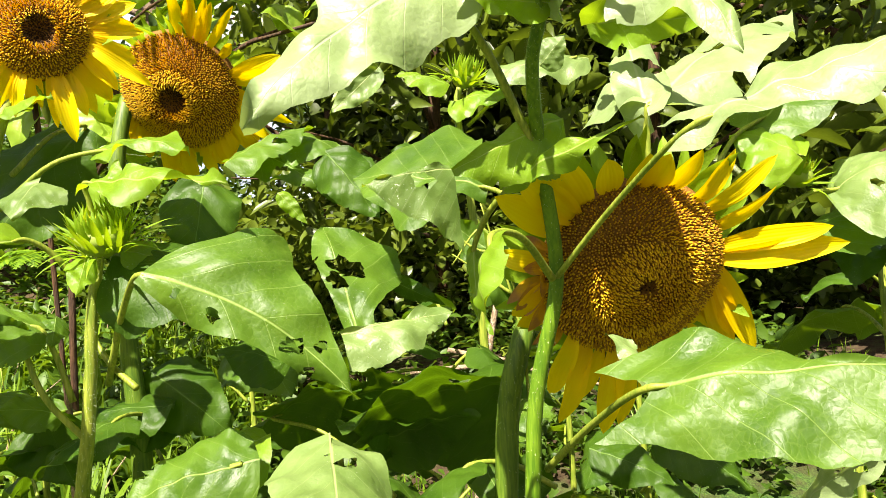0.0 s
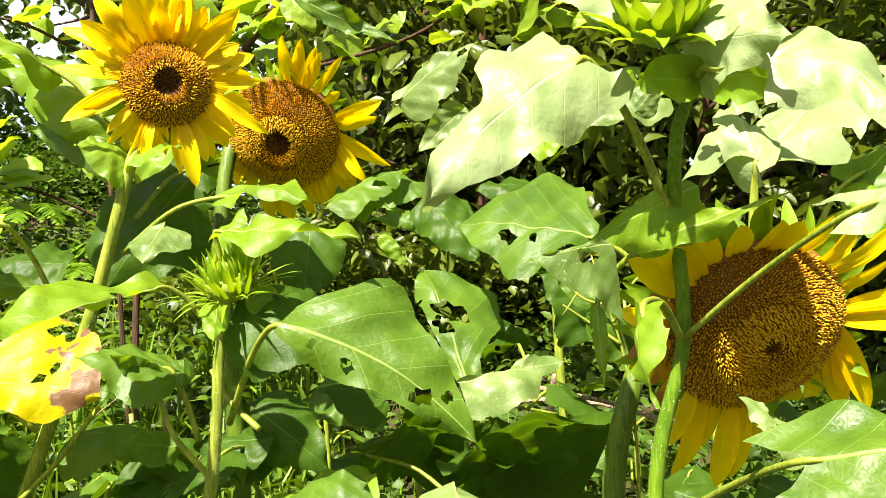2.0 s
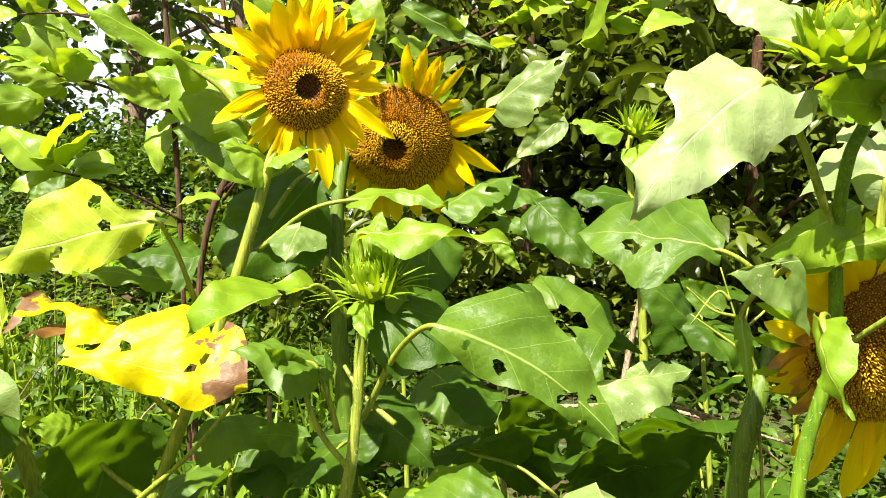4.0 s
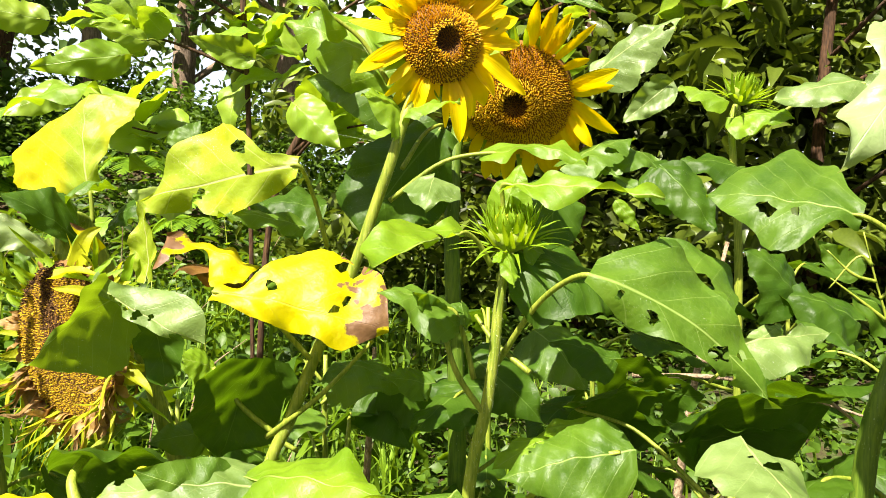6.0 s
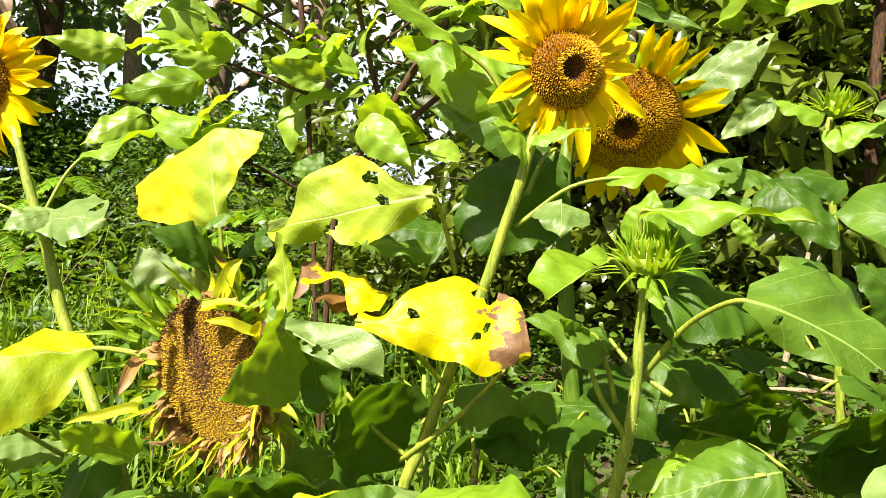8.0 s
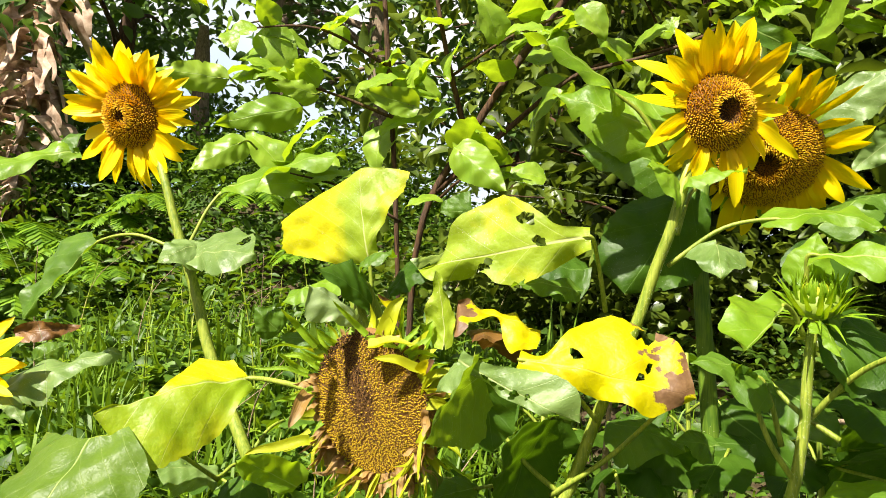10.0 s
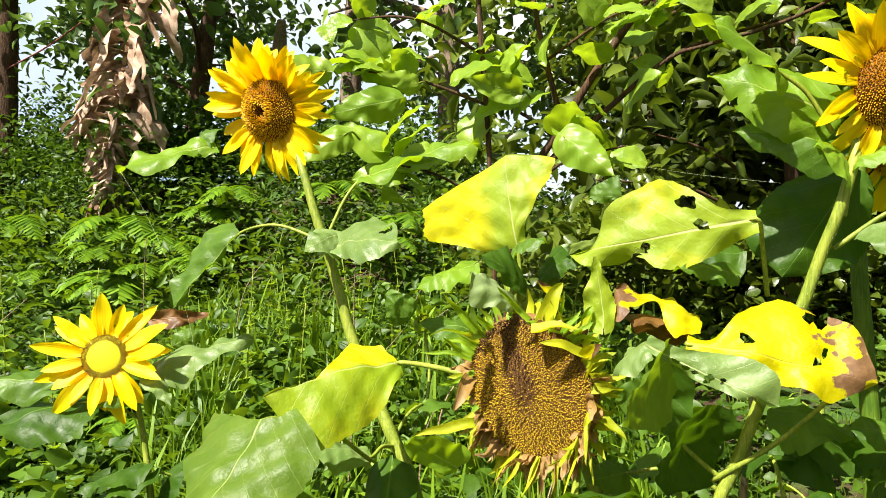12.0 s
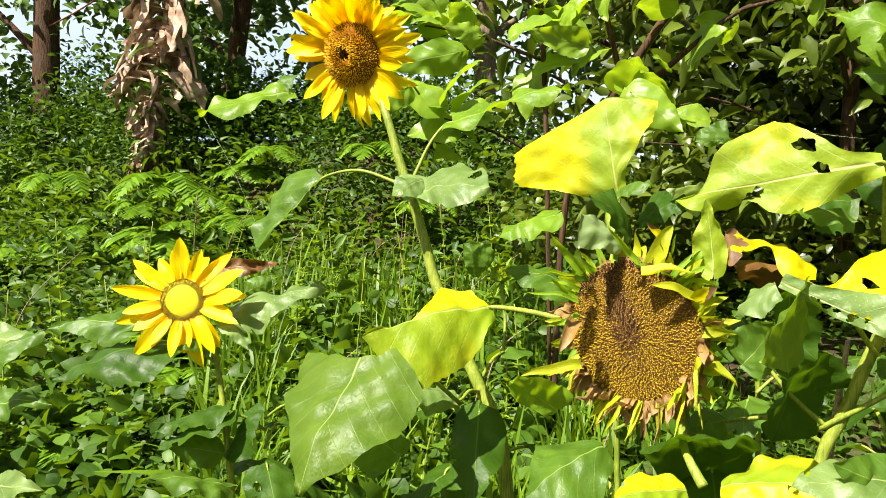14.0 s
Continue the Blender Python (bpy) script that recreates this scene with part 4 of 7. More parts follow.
# dark broad-leaved trees behind the heads
tree("tree", (1.5, 5.0), 4.2, 0.045, 71, 2400, 1.5, 0.22, TREE, BARK, "shaded tree with long dark green leaves", (0.3, 0.2), 0.15, 0.2, 9)
tree("tree", (0.0, 5.6), 4.5, 0.05, 72, 2400, 1.5, 0.20, TREE, BARK, "shaded tree with long dark green leaves", (0.2, 0.0), 0.2, 0.2, 9)
tree("tree", (3.3, 5.2), 4.2, 0.1, 73, 2400, 1.6, 0.22, TREE, BARK, "shaded tree with long dark green leaves", (-0.2, 0.1), 0.1, 0.2, 9)
tree("tree", (-1.2, 8.0), 6.0, 0.12, 74, 2600, 1.9, 0.24, TREE, BARK, "dark tree with dense hanging leaves", (0.0, 0.0), 0.2, 0.25, 9)
tree("tree", (1.6, 9.0), 7.0, 0.14, 75, 3000, 2.4, 0.26, TREE, BARK, "dark tree with dense hanging leaves", (0.3, 0.0), 0.15, 0.25, 10)
tree("tree", (4.5, 9.5), 7.0, 0.14, 76, 3000, 2.6, 0.28, TREE, BARK, "dark tree with dense hanging leaves", (0.3, 0.0), 0.15, 0.25, 10)
# taller trees beyond the bank
tree("tree", (-4.9, 12.5), 8.5, 0.19, 77, 1700, 2.6, 0.28, FARTREE, BARKPALE, "tall pale-barked tree beyond the bank", (-0.3, 0.0), 0.2, 0.3, 12)
tree("tree", (-7.3, 13.0), 9.0, 0.2, 78, 1300, 2.8, 0.28, FARTREE, BARKPALE, "tall pale-barked tree beyond the bank", (0.4, 0.0), 0.2, 0.3, 12)
tree("tree", (-1.3, 14.4), 9.0, 0.2, 79, 2600, 3.0, 0.3, FARTREE, BARK, "tall tree with a dark straight trunk", (0.1, 0.0), 0.2, 0.3, 13)
tree("tree", (-10.35, 7.75), 7.5, 0.17, 80, 2600, 2.2, 0.25, FARTREE, BARK, "tree with a bare brown trunk beside the hedge", (0.0, 0.2), 0.2, 0.3, 12)
tree("tree", (-8.2, 9.2), 6.5, 0.13, 81, 1500, 2.0, 0.24, FARTREE, BARK, "dark slanting tree behind dried leaves", (1.0, 0.3), 0.2, 0.3, 12)
tree("tree", (-3.0, 18.0), 10.0, 0.22, 82, 2000, 3.4, 0.34, FARTREE, BARK, "tall distant tree against the bright sky", (0.2, 0.0), 0.2, 0.3, 13)
tree("tree", (3.5, 17.0), 10.0, 0.22, 83, 3600, 3.8, 0.36, TREE, BARK, "tall distant tree against the bright sky", (0.2, 0.0), 0.15, 0.3, 10)
tree("tree", (-12.5, 13.0), 9.0, 0.2, 84, 3400, 3.2, 0.32, FARTREE, BARK, "leafy tree at the end of the hedge", (0.2, 0.0), 0.2, 0.3, 13)


# pale hazy sky beyond the trees
n_sky = Nodes("hazy_sky")
glow = n_sky.add("ShaderNodeEmission", Color=n_sky.mix(n_sky.ramp(n_sky.noise(0.02, 3, n_sky.place()), 0.4, 0.6), (0.55, 0.76, 1.0), (1.0, 1.0, 1.0)), Strength=0.42)
n_sky.tree.links.new(glow.outputs[0], n_sky.out.inputs[0])
av = [(90 * math.sin(a), 90 * math.cos(a), z) for z in (-2.0, 20.0, 45.0) for a in np.linspace(-1.35, 1.0, 25)]
af = [(r * 25 + k, r * 25 + k + 1, r * 25 + k + 26, r * 25 + k + 25) for r in range(2) for k in range(24)]
tagged(new("backdrop", mesh_of("backdrop", av, af, n_sky.mat)), "pale hazy daylight sky beyond the trees", "sky", kind="structure")

# ---------------------------------------------------------------- dried banana leaf
def dried_leaf():
    """A dead blade torn into long strips that hang from its midrib and thin out to a dark tail."""
    ob = thing("dried_banana_leaf", (-7.7, 7.0, 4.9), "hanging shredded dry brown banana leaf", "dead leaf")
    o = np.array(WM[ob.name].translation)
    spine = [(-7.25, 7.2, 5.3), (-7.30, 7.0, 4.4), (-7.46, 6.95, 3.4), (-7.58, 6.92, 2.6), (-7.62, 6.92, 2.05), (-7.66, 6.92, 1.65)]
    _, line = tube("midrib", spine, [0.05, 0.035, 0.02, 0.012, 0.006], DRIED, ob, 7, 8)
    r = random.Random(12)
    for k in range(180):
        s = r.random() * 0.98
        p = Vector(line[int(s * (len(line) - 1))])
        side = 1 if k % 2 else -1
        body = s < 0.60
        reach = (0.62 if body else 0.10) * r.uniform(0.2, 1.0) * (1.2 if side < 0 and 0.5 < s < 0.6 else 1.0)
        drop = r.uniform(0.12, 0.62) if body else r.uniform(0.15, 0.3)
        wide = r.uniform(0.08, 0.36) if body else r.uniform(0.06, 0.17)
        spin, turn = r.uniform(0, 6.28), r.uniform(-2.2, 2.2)
        depth = r.uniform(-0.35, 0.3)
        V, F = [], []
        for i in range(9):
            t = i / 8
            c = p + Vector((side * reach * (1 - (1 - t) ** 2.2), depth * t + 0.03 * math.sin(7 * t + k), 0.10 * math.sin(3.1 * min(t * 1.6, 1)) - drop * t ** 1.35))
            w = wide * (0.55 + 0.6 * math.sin(3.0 * t + 0.25)) * (1 - 0.45 * t) * r.uniform(0.6, 1.35)
            a = spin + turn * t
            across = Vector((math.cos(a), math.sin(a), 0.25 * math.sin(2 * a + k)))
            hollow = Vector((-math.sin(a), math.cos(a), 0)) * w * 0.42
            V += [np.array(c - across * w * 0.5) - o, np.array(c + hollow) - o, np.array(c + across * w * 0.5) - o]
            if i:
                b = 3 * i
                F += [(b - 3, b - 2, b + 1, b), (b - 2, b - 1, b + 2, b + 1)]
        part("strip", mesh_of("strip", V, F, DRIEDTAIL if s > 0.84 else DRIED), ob, Matrix.Translation(o))


dried_leaf()


def hanging_leaf():
    """A broad green banana blade with a yellowed margin, seen above the dried one."""
    ob = thing("banana_plant", (-6.2, 8.6, float(ground_z(-6.2, 8.6))), "banana plant with a broad drooping green leaf", "banana plant")
    g = float(ground_z(-6.2, 8.6))
    tube("stalk", [(-6.2, 8.6, g - 0.1), (-6.2, 8.6, g + 1.6), (-6.05, 8.4, 4.5)], [0.13, 0.11, 0.06], BARKPALE, ob, 10, 6)
    me = leaf_mesh(1.9, 0.32, LIME, 0.9, 0.25, 0.3, 0.02, 0.0, 5, (), 0.0, 0.02, 30, 14, taper=0.4)
    part("leaf", me, ob, basis((-0.95, -0.4, -0.2), (0.1, -0.5, 1), (-5.9, 8.2, 4.75)))
    me = leaf_mesh(1.7, 0.35, BUSH, 0.8, 0.25, 0.3, 0.02, 0.0, 6, (), 0.0, 0.02, 30, 14, taper=0.4)
    part("leaf", me, ob, basis((-0.8, -0.7, 0.1), (0.1, -0.4, 1), (-6.0, 8.1, 4.7)))


hanging_leaf()

# ---------------------------------------------------------------- the sunflowers

near_bud_plant = thing("sunflower_plant", (0.094, 0.811, 0.0), "bristly green sunflower plant with an opening bud and broad leaves painted with sun glare", "sunflower", "sunflowers in the patch")
stem(near_bud_plant, [(0.094, 0.811, 0.0), (0.091, 0.781, 1.152), (0.119, 0.753, 1.311), (0.099, 0.697, 1.447), (0.090, 0.649, 1.517), (0.094, 0.618, 1.557), (0.074, 0.611, 1.590)], [0.010, 0.0085, 0.0075, 0.0065, 0.006, 0.005], 3, mat=STEMFRESH, bristles=1800)
bud(near_bud_plant, (0.066, 0.604, 1.622), (-0.001, -0.50, 0.866), 0.036, 5, 80, 0.95, 0.9, 0.22)
leaf(near_bud_plant, (-0.001, 0.613, 1.582), (-0.145, 0.526, 1.445), (-0.078, 0.621, 1.614), SHEENPAINT, stalk=(0.097, 0.697, 1.435), bend=0.22, fold=0.06, curl=0.3, stalk_r=0.004, form=(0.89, 1.00, 0.92, 0.83, 0.35, 0.32, 0.40, 0.19), form2=(0.64, 0.79, 0.73, 0.75, 0.63, 0.57, 0.43, 0.20), lobe=0.15, bow=0.050, ragged=0.3, wave=0.04)
leaf(near_bud_plant, (0.195, 0.530, 1.435), (0.354, 0.480, 1.482), (0.199, 0.571, 1.467), SHEENPAINT, stalk=(0.118, 0.750, 1.312), bend=0.3, fold=0.12, stalk_r=0.0028, sag=0.03, ragged=0.3, wave=0.04, form=(1.00, 0.61, 0.33, 0.49, 0.58, 0.50, 0.44, 0.39), form2=(0.09, 0.49, 0.47, 0.49, 0.59, 0.77, 0.68, 0.41), lobe=0.17)
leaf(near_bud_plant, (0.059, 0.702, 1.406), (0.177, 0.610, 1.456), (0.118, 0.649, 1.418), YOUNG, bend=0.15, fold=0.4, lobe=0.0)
leaf(near_bud_plant, (0.100, 0.591, 1.563), (0.216, 0.494, 1.477), (0.154, 0.591, 1.592), SHEENPAINT, stalk=(0.099, 0.606, 1.561), bend=0.22, fold=0.06, form=(0.87, 1.00, 0.91, 0.87, 0.77, 0.69, 0.40, 0.19), form2=(0.04, 0.19, 0.14, 0.84, 0.71, 0.53, 0.43, 0.26), lobe=0.03, bow=0.215, ragged=0.3, wave=0.04)
leaf(near_bud_plant, (0.045, 0.643, 1.647), (-0.043, 0.686, 1.696), (-0.007, 0.630, 1.634), SHEENPAINT, stalk=(0.076, 0.616, 1.591), bend=0.5)
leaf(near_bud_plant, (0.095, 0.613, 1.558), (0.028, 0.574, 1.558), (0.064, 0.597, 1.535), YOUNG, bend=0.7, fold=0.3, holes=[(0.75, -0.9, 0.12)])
leaf(near_bud_plant, (0.103, 0.617, 1.625), (0.173, 0.561, 1.613), (0.114, 0.538, 1.580), SHEENPAINT, bend=0.5)
leaf(near_bud_plant, (0.102, 0.618, 1.591), (0.143, 0.521, 1.567), (0.113, 0.560, 1.527), SHEENPAINT, bend=0.6, fold=0.15)
leaf(near_bud_plant, (0.118, 0.700, 1.469), (0.004, 0.660, 1.417), (0.060, 0.660, 1.382), YOUNG, other=0.3, lobe=0.05, bend=0.3, fold=0.2)
leaf(near_bud_plant, (0.035, 0.800, 1.348), (0.036, 0.770, 1.256), (0.046, 0.780, 1.297), YOUNG, stalk=(0.075, 0.740, 1.411), bend=0.4, fold=0.3, lobe=0.02)
leaf(near_bud_plant, (0.041, 0.601, 1.358), (0.030, 0.528, 1.284), (0.043, 0.537, 1.329), YOUNG, stalk=(0.112, 0.737, 1.313), bend=0.4, fold=0.35, lobe=0.05)
leaf(near_bud_plant, (0.161, 0.570, 1.230), (0.361, 0.500, 1.248), (0.270, 0.469, 1.192), LEAF, stalk=(0.106, 0.800, 1.095), bend=0.2, fold=0.1, curl=0.15, stalk_r=0.0035, sag=0.03, ragged=0.3, wave=0.04, form=(0.65, 0.73, 0.82, 0.91, 0.98, 1.00, 0.91, 0.56), form2=(0.36, 0.66, 0.93, 0.75, 0.60, 0.11, 0.06, 0.03), lobe=0.22)
leaf(near_bud_plant, (0.217, 0.700, 1.199), (0.161, 0.720, 1.256), (0.173, 0.690, 1.217), DUSTY, bend=0.6, holes=[(0.35, -0.2, 0.13), (0.6, 0.95, 0.12)])

large_head_plant = thing("sunflower_plant", (0.073, 0.948, 0.0), "tall sunflower plant with a large brown-centred nodding head", "sunflower", "sunflowers in the patch")
stem(large_head_plant, [(0.073, 0.948, 0.0), (0.073, 0.938, 1.101), (0.091, 0.926, 1.205), (0.151, 0.965, 1.336), (0.215, 0.990, 1.418), (0.255, 0.975, 1.440), (0.250, 0.900, 1.400)], [0.017, 0.015, 0.014, 0.012, 0.011, 0.012], 7, mat=STEMDARK, bristles=900)
flower_head(large_head_plant, (0.220, 0.765, 1.295), (0.120, -0.900, -0.420), 0.106, 0.42, 4200, [
    (28, 0.085, 0.03, 10, 0.5), (14, 0.13, 0.03, 15, 0.2), (7, 0.15, 0.036, 8, 0.1), (-3, 0.135, 0.034, 5, 0.1), (-13, 0.1, 0.03, 0, 0.3), (-21, 0.115, 0.032, 0, 0.4), (-28, 0.1, 0.028, -5, 0.4), (-38, 0.09, 0.03, -10, 0.6), (-52, 0.075, 0.028, -15, 0.8), (-78, 0.085, 0.03, 12, 0.6), (-88, 0.115, 0.032, 16, 0.4), (-96, 0.12, 0.034, 14, 0.3), (-106, 0.1, 0.028, 10, 0.6), (-116, 0.12, 0.03, 18, 0.5),
    (-128, 0.1, 0.028, 10, 0.7), (-150, 0.07, 0.028, -20, 0.9), (-162, 0.065, 0.03, 0, 0.9), (172, 0.06, 0.028, 5, 0.8), (-172, 0.07, 0.026, 10, 1.1), (148, 0.1, 0.04, 20, 0.2), (138, 0.115, 0.042, 25, 0.1), (128, 0.1, 0.04, 30, 0.2), (112, 0.06, 0.035, 40, 0.3), (96, 0.055, 0.036, 45, 0.4), (88, 0.06, 0.036, 50, 0.3), (74, 0.06, 0.03, 45, 0.6), (55, 0.07, 0.028, 25, 0.8), (42, 0.095, 0.026, 20, 0.5)] + rags(12, 160, 62, 44, PETALOLD, (0.03, 0.065), (0.01, 0.022)),
    40, 0.06, "open", 3, "large brown disc with yellow florets and ragged yellow petals", hole=0.12, droop=0.55, golden=0.55)
leaf(large_head_plant, (0.284, 0.956, 1.528), (0.600, 1.181, 1.716), (0.193, 1.066, 1.549), SHEENPAINT, stalk=(0.290, 0.980, 1.421), bend=0.22, fold=0.06, form=(1.00, 1.00, 1.00, 1.00, 0.99, 0.91, 0.56, 0.60), form2=(0.30, 0.48, 0.66, 0.67, 0.69, 0.57, 0.41, 0.21), lobe=0.00, eaten=[(0.45, 0.017, 0.039), (0.51, 0.018, 0.028), (0.79, -0.041, 0.025), (0.52, -0.137, 0.014), (0.26, -0.17, 0.025)], ragged=0.3, wave=0.04)
leaf(large_head_plant, (0.285, 0.960, 1.527), (0.296, 1.121, 1.715), (0.253, 1.060, 1.616), SHEENPAINT, stalk=(0.282, 0.980, 1.422), bend=0.5, fold=0.4, wave=0.08, holes=[(0.3, 0.5, 0.06), (0.5, -0.6, 0.08), (0.65, 0.5, 0.07)])
leaf(large_head_plant, (0.474, 1.050, 1.515), (0.680, 1.100, 1.597), (0.531, 1.000, 1.503), LEAF, stalk=(0.375, 1.000, 1.419), bend=0.5, holes=[(0.4, 0.4, 0.05)])
leaf(large_head_plant, (0.505, 1.000, 1.460), (0.431, 1.050, 1.496), (0.442, 0.970, 1.421), YOUNG, bend=0.6, fold=0.2, holes=[(0.45, 0.4, 0.05)])
leaf(large_head_plant, (0.586, 1.050, 1.409), (0.688, 1.000, 1.451), (0.671, 1.100, 1.501), DUSTY, stalk=(0.510, 1.050, 1.383), bend=0.5, holes=[(0.4, 0.3, 0.06)])
leaf(large_head_plant, (0.581, 1.100, 1.356), (0.735, 1.100, 1.375), (0.594, 1.000, 1.328), LEAF, bend=0.5, holes=[(0.5, 0.2, 0.04)])
leaf(large_head_plant, (0.711, 1.150, 1.315), (0.628, 1.200, 1.338), (0.625, 1.100, 1.284), SHADED, bend=0.5)
bud(large_head_plant, (0.529, 1.050, 1.437), (0.248, -0.517, 0.819), 0.026, 15, 24)
leaf(large_head_plant, (0.235, 1.000, 1.657), (0.336, 0.850, 1.608), (0.278, 0.900, 1.666), YOUNG, bend=0.4)
leaf(large_head_plant, (0.184, 1.200, 1.656), (0.224, 1.201, 1.702), (0.211, 1.200, 1.636), DUSTY, bend=0.3)
leaf(large_head_plant, (0.065, 0.963, 1.429), (-0.129, 1.052, 1.460), (0.034, 1.105, 1.571), LEAF, stalk=(0.151, 0.965, 1.346), bend=0.22, fold=0.06, stalk_r=0.004, form=(0.13, 0.38, 0.79, 0.97, 1.00, 0.89, 0.67, 0.55), form2=(0.09, 0.17, 0.40, 0.52, 0.52, 0.35, 0.34, 0.17), lobe=0.00, eaten=[(0.57, -0.098, 0.051), (0.39, -0.091, 0.033)], ragged=0.3, wave=0.04)
leaf(large_head_plant, (0.010, 0.570, 1.413), (-0.060, 0.546, 1.401), (0.028, 0.549, 1.343), DUSTY, bend=0.3, fold=0.15, form=(1.00, 0.86, 0.75, 0.64, 0.55, 0.44, 0.31, 0.16), form2=(0.08, 0.08, 0.07, 0.05, 0.04, 0.03, 0.03, 0.03), lobe=0.00, eaten=[(0.36, 0.093, 0.102)], ragged=0.3, wave=0.04)
leaf(large_head_plant, (0.056, 0.960, 1.348), (0.001, 0.955, 1.393), (0.041, 0.958, 1.392), LEAF, bend=0.6)
leaf(large_head_plant, (0.058, 0.941, 1.318), (0.141, 0.968, 1.243), (0.068, 0.912, 1.275), SHADED, bend=0.6)

bud_plant = thing("sunflower_plant", (-0.473, 0.909, 0.0), "bristly young sunflower plant with a spiky green bud", "sunflower", "sunflowers in the patch")
stem(bud_plant, [(-0.473, 0.909, 0.0), (-0.470, 0.889, 1.025), (-0.450, 0.878, 1.143), (-0.442, 0.875, 1.214), (-0.438, 0.877, 1.285), (-0.431, 0.883, 1.347), (-0.429, 0.884, 1.367)], [0.010, 0.009, 0.008, 0.0075, 0.007, 0.007], 11, mat=STEM, bristles=1600)
bud(bud_plant, (-0.426, 0.885, 1.388), (-0.08, -0.36, 0.93), 0.032, 21, 84, 1.6, 0.5, 0.08)
leaf(bud_plant, (-0.328, 0.770, 1.337), (-0.106, 0.792, 1.185), (-0.182, 0.839, 1.381), LEAF, stalk=(-0.441, 0.918, 1.195), bend=0.35, fold=0.3, stalk_r=0.004, form=(0.29, 0.61, 0.91, 1.00, 0.68, 0.50, 0.36, 0.16), form2=(0.11, 0.22, 0.31, 0.35, 0.28, 0.24, 0.17, 0.06), lobe=0.00, bow=0.082, eaten=[(0.16, -0.047, 0.019), (0.33, -0.08, 0.029), (0.66, -0.026, 0.041), (0.76, 0.051, 0.029)], ragged=0.3, wave=0.04)
leaf(bud_plant, (-0.121, 0.968, 1.234), (-0.186, 1.108, 1.392), (-0.054, 1.089, 1.349), LEAF, bend=0.4, fold=0.3, form=(0.26, 0.29, 0.52, 0.80, 0.99, 1.00, 0.95, 0.67), form2=(0.14, 0.14, 0.18, 0.23, 0.28, 0.30, 0.30, 0.22), lobe=0.00, eaten=[(0.54, 0.058, 0.101), (0.42, -0.034, 0.065)], ragged=0.3, wave=0.04)
leaf(bud_plant, (-0.129, 0.866, 1.251), (0.010, 0.919, 1.265), (-0.092, 0.830, 1.215), DUSTY, bend=0.22, form=(0.85, 1.00, 0.99, 0.94, 0.86, 0.75, 0.28, 0.20), form2=(0.04, 0.04, 0.04, 0.04, 0.04, 0.17, 0.29, 0.37), lobe=0.02, fold=0.06, ragged=0.3, wave=0.04)
leaf(bud_plant, (-0.439, 0.876, 1.451), (-0.237, 0.797, 1.433), (-0.379, 0.814, 1.417), YOUNG, stalk=(-0.438, 0.903, 1.375), bend=0.22, fold=0.06, form=(0.52, 0.52, 0.64, 1.00, 0.29, 0.05, 0.05, 0.05), form2=(0.40, 0.45, 0.52, 0.59, 0.64, 0.63, 0.56, 0.33), lobe=0.00, ragged=0.3, wave=0.04)
leaf(bud_plant, (-0.483, 0.819, 1.383), (-0.566, 0.629, 1.341), (-0.567, 0.734, 1.403), YOUNG, stalk=(-0.450, 0.858, 1.341), bend=0.22, fold=0.06, ragged=0.3, wave=0.04, form=(0.50, 0.54, 0.64, 0.79, 1.00, 0.94, 0.82, 0.58), form2=(0.07, 0.06, 0.04, 0.04, 0.04, 0.04, 0.04, 0.04), lobe=0.00)
leaf(bud_plant, (-0.430, 0.851, 1.356), (-0.418, 0.801, 1.314), (-0.442, 0.819, 1.343), YOUNG, bend=0.3, fold=0.3)
leaf(bud_plant, (-0.401, 0.905, 1.353), (-0.259, 0.923, 1.286), (-0.321, 0.997, 1.380), SHADED, bend=0.5, fold=0.2)
leaf(bud_plant, (-0.437, 0.901, 1.412), (-0.416, 0.925, 1.485), (-0.387, 0.908, 1.453), YOUNG, bend=0.5, fold=0.3)
leaf(bud_plant, (-0.500, 0.870, 1.276), (-0.599, 0.827, 1.300), (-0.546, 0.783, 1.261), LEAF, stalk=(-0.469, 0.883, 1.181), bend=0.4, fold=0.2)
leaf(bud_plant, (-0.400, 0.905, 1.365), (-0.347, 0.962, 1.333), (-0.374, 0.959, 1.374), YOUNG, bend=0.5)
leaf(bud_plant, (-0.492, 0.892, 1.282), (-0.482, 0.862, 1.251), (-0.472, 0.894, 1.267), LEAF, bend=0.3)
leaf(bud_plant, (-0.365, 1.095, 1.462), (-0.367, 1.038, 1.340), (-0.298, 1.091, 1.412), SHADED, bend=0.3, fold=0.12)
leaf(bud_plant, (-0.546, 0.984, 1.149), (-0.607, 0.925, 1.165), (-0.573, 0.929, 1.133), LEAF, bend=0.4)
leaf(bud_plant, (-0.265, 0.889, 1.092), (-0.429, 0.877, 1.044), (-0.351, 0.929, 1.123), LEAF, stalk=(-0.388, 0.902, 1.013), bend=0.4, fold=0.18)

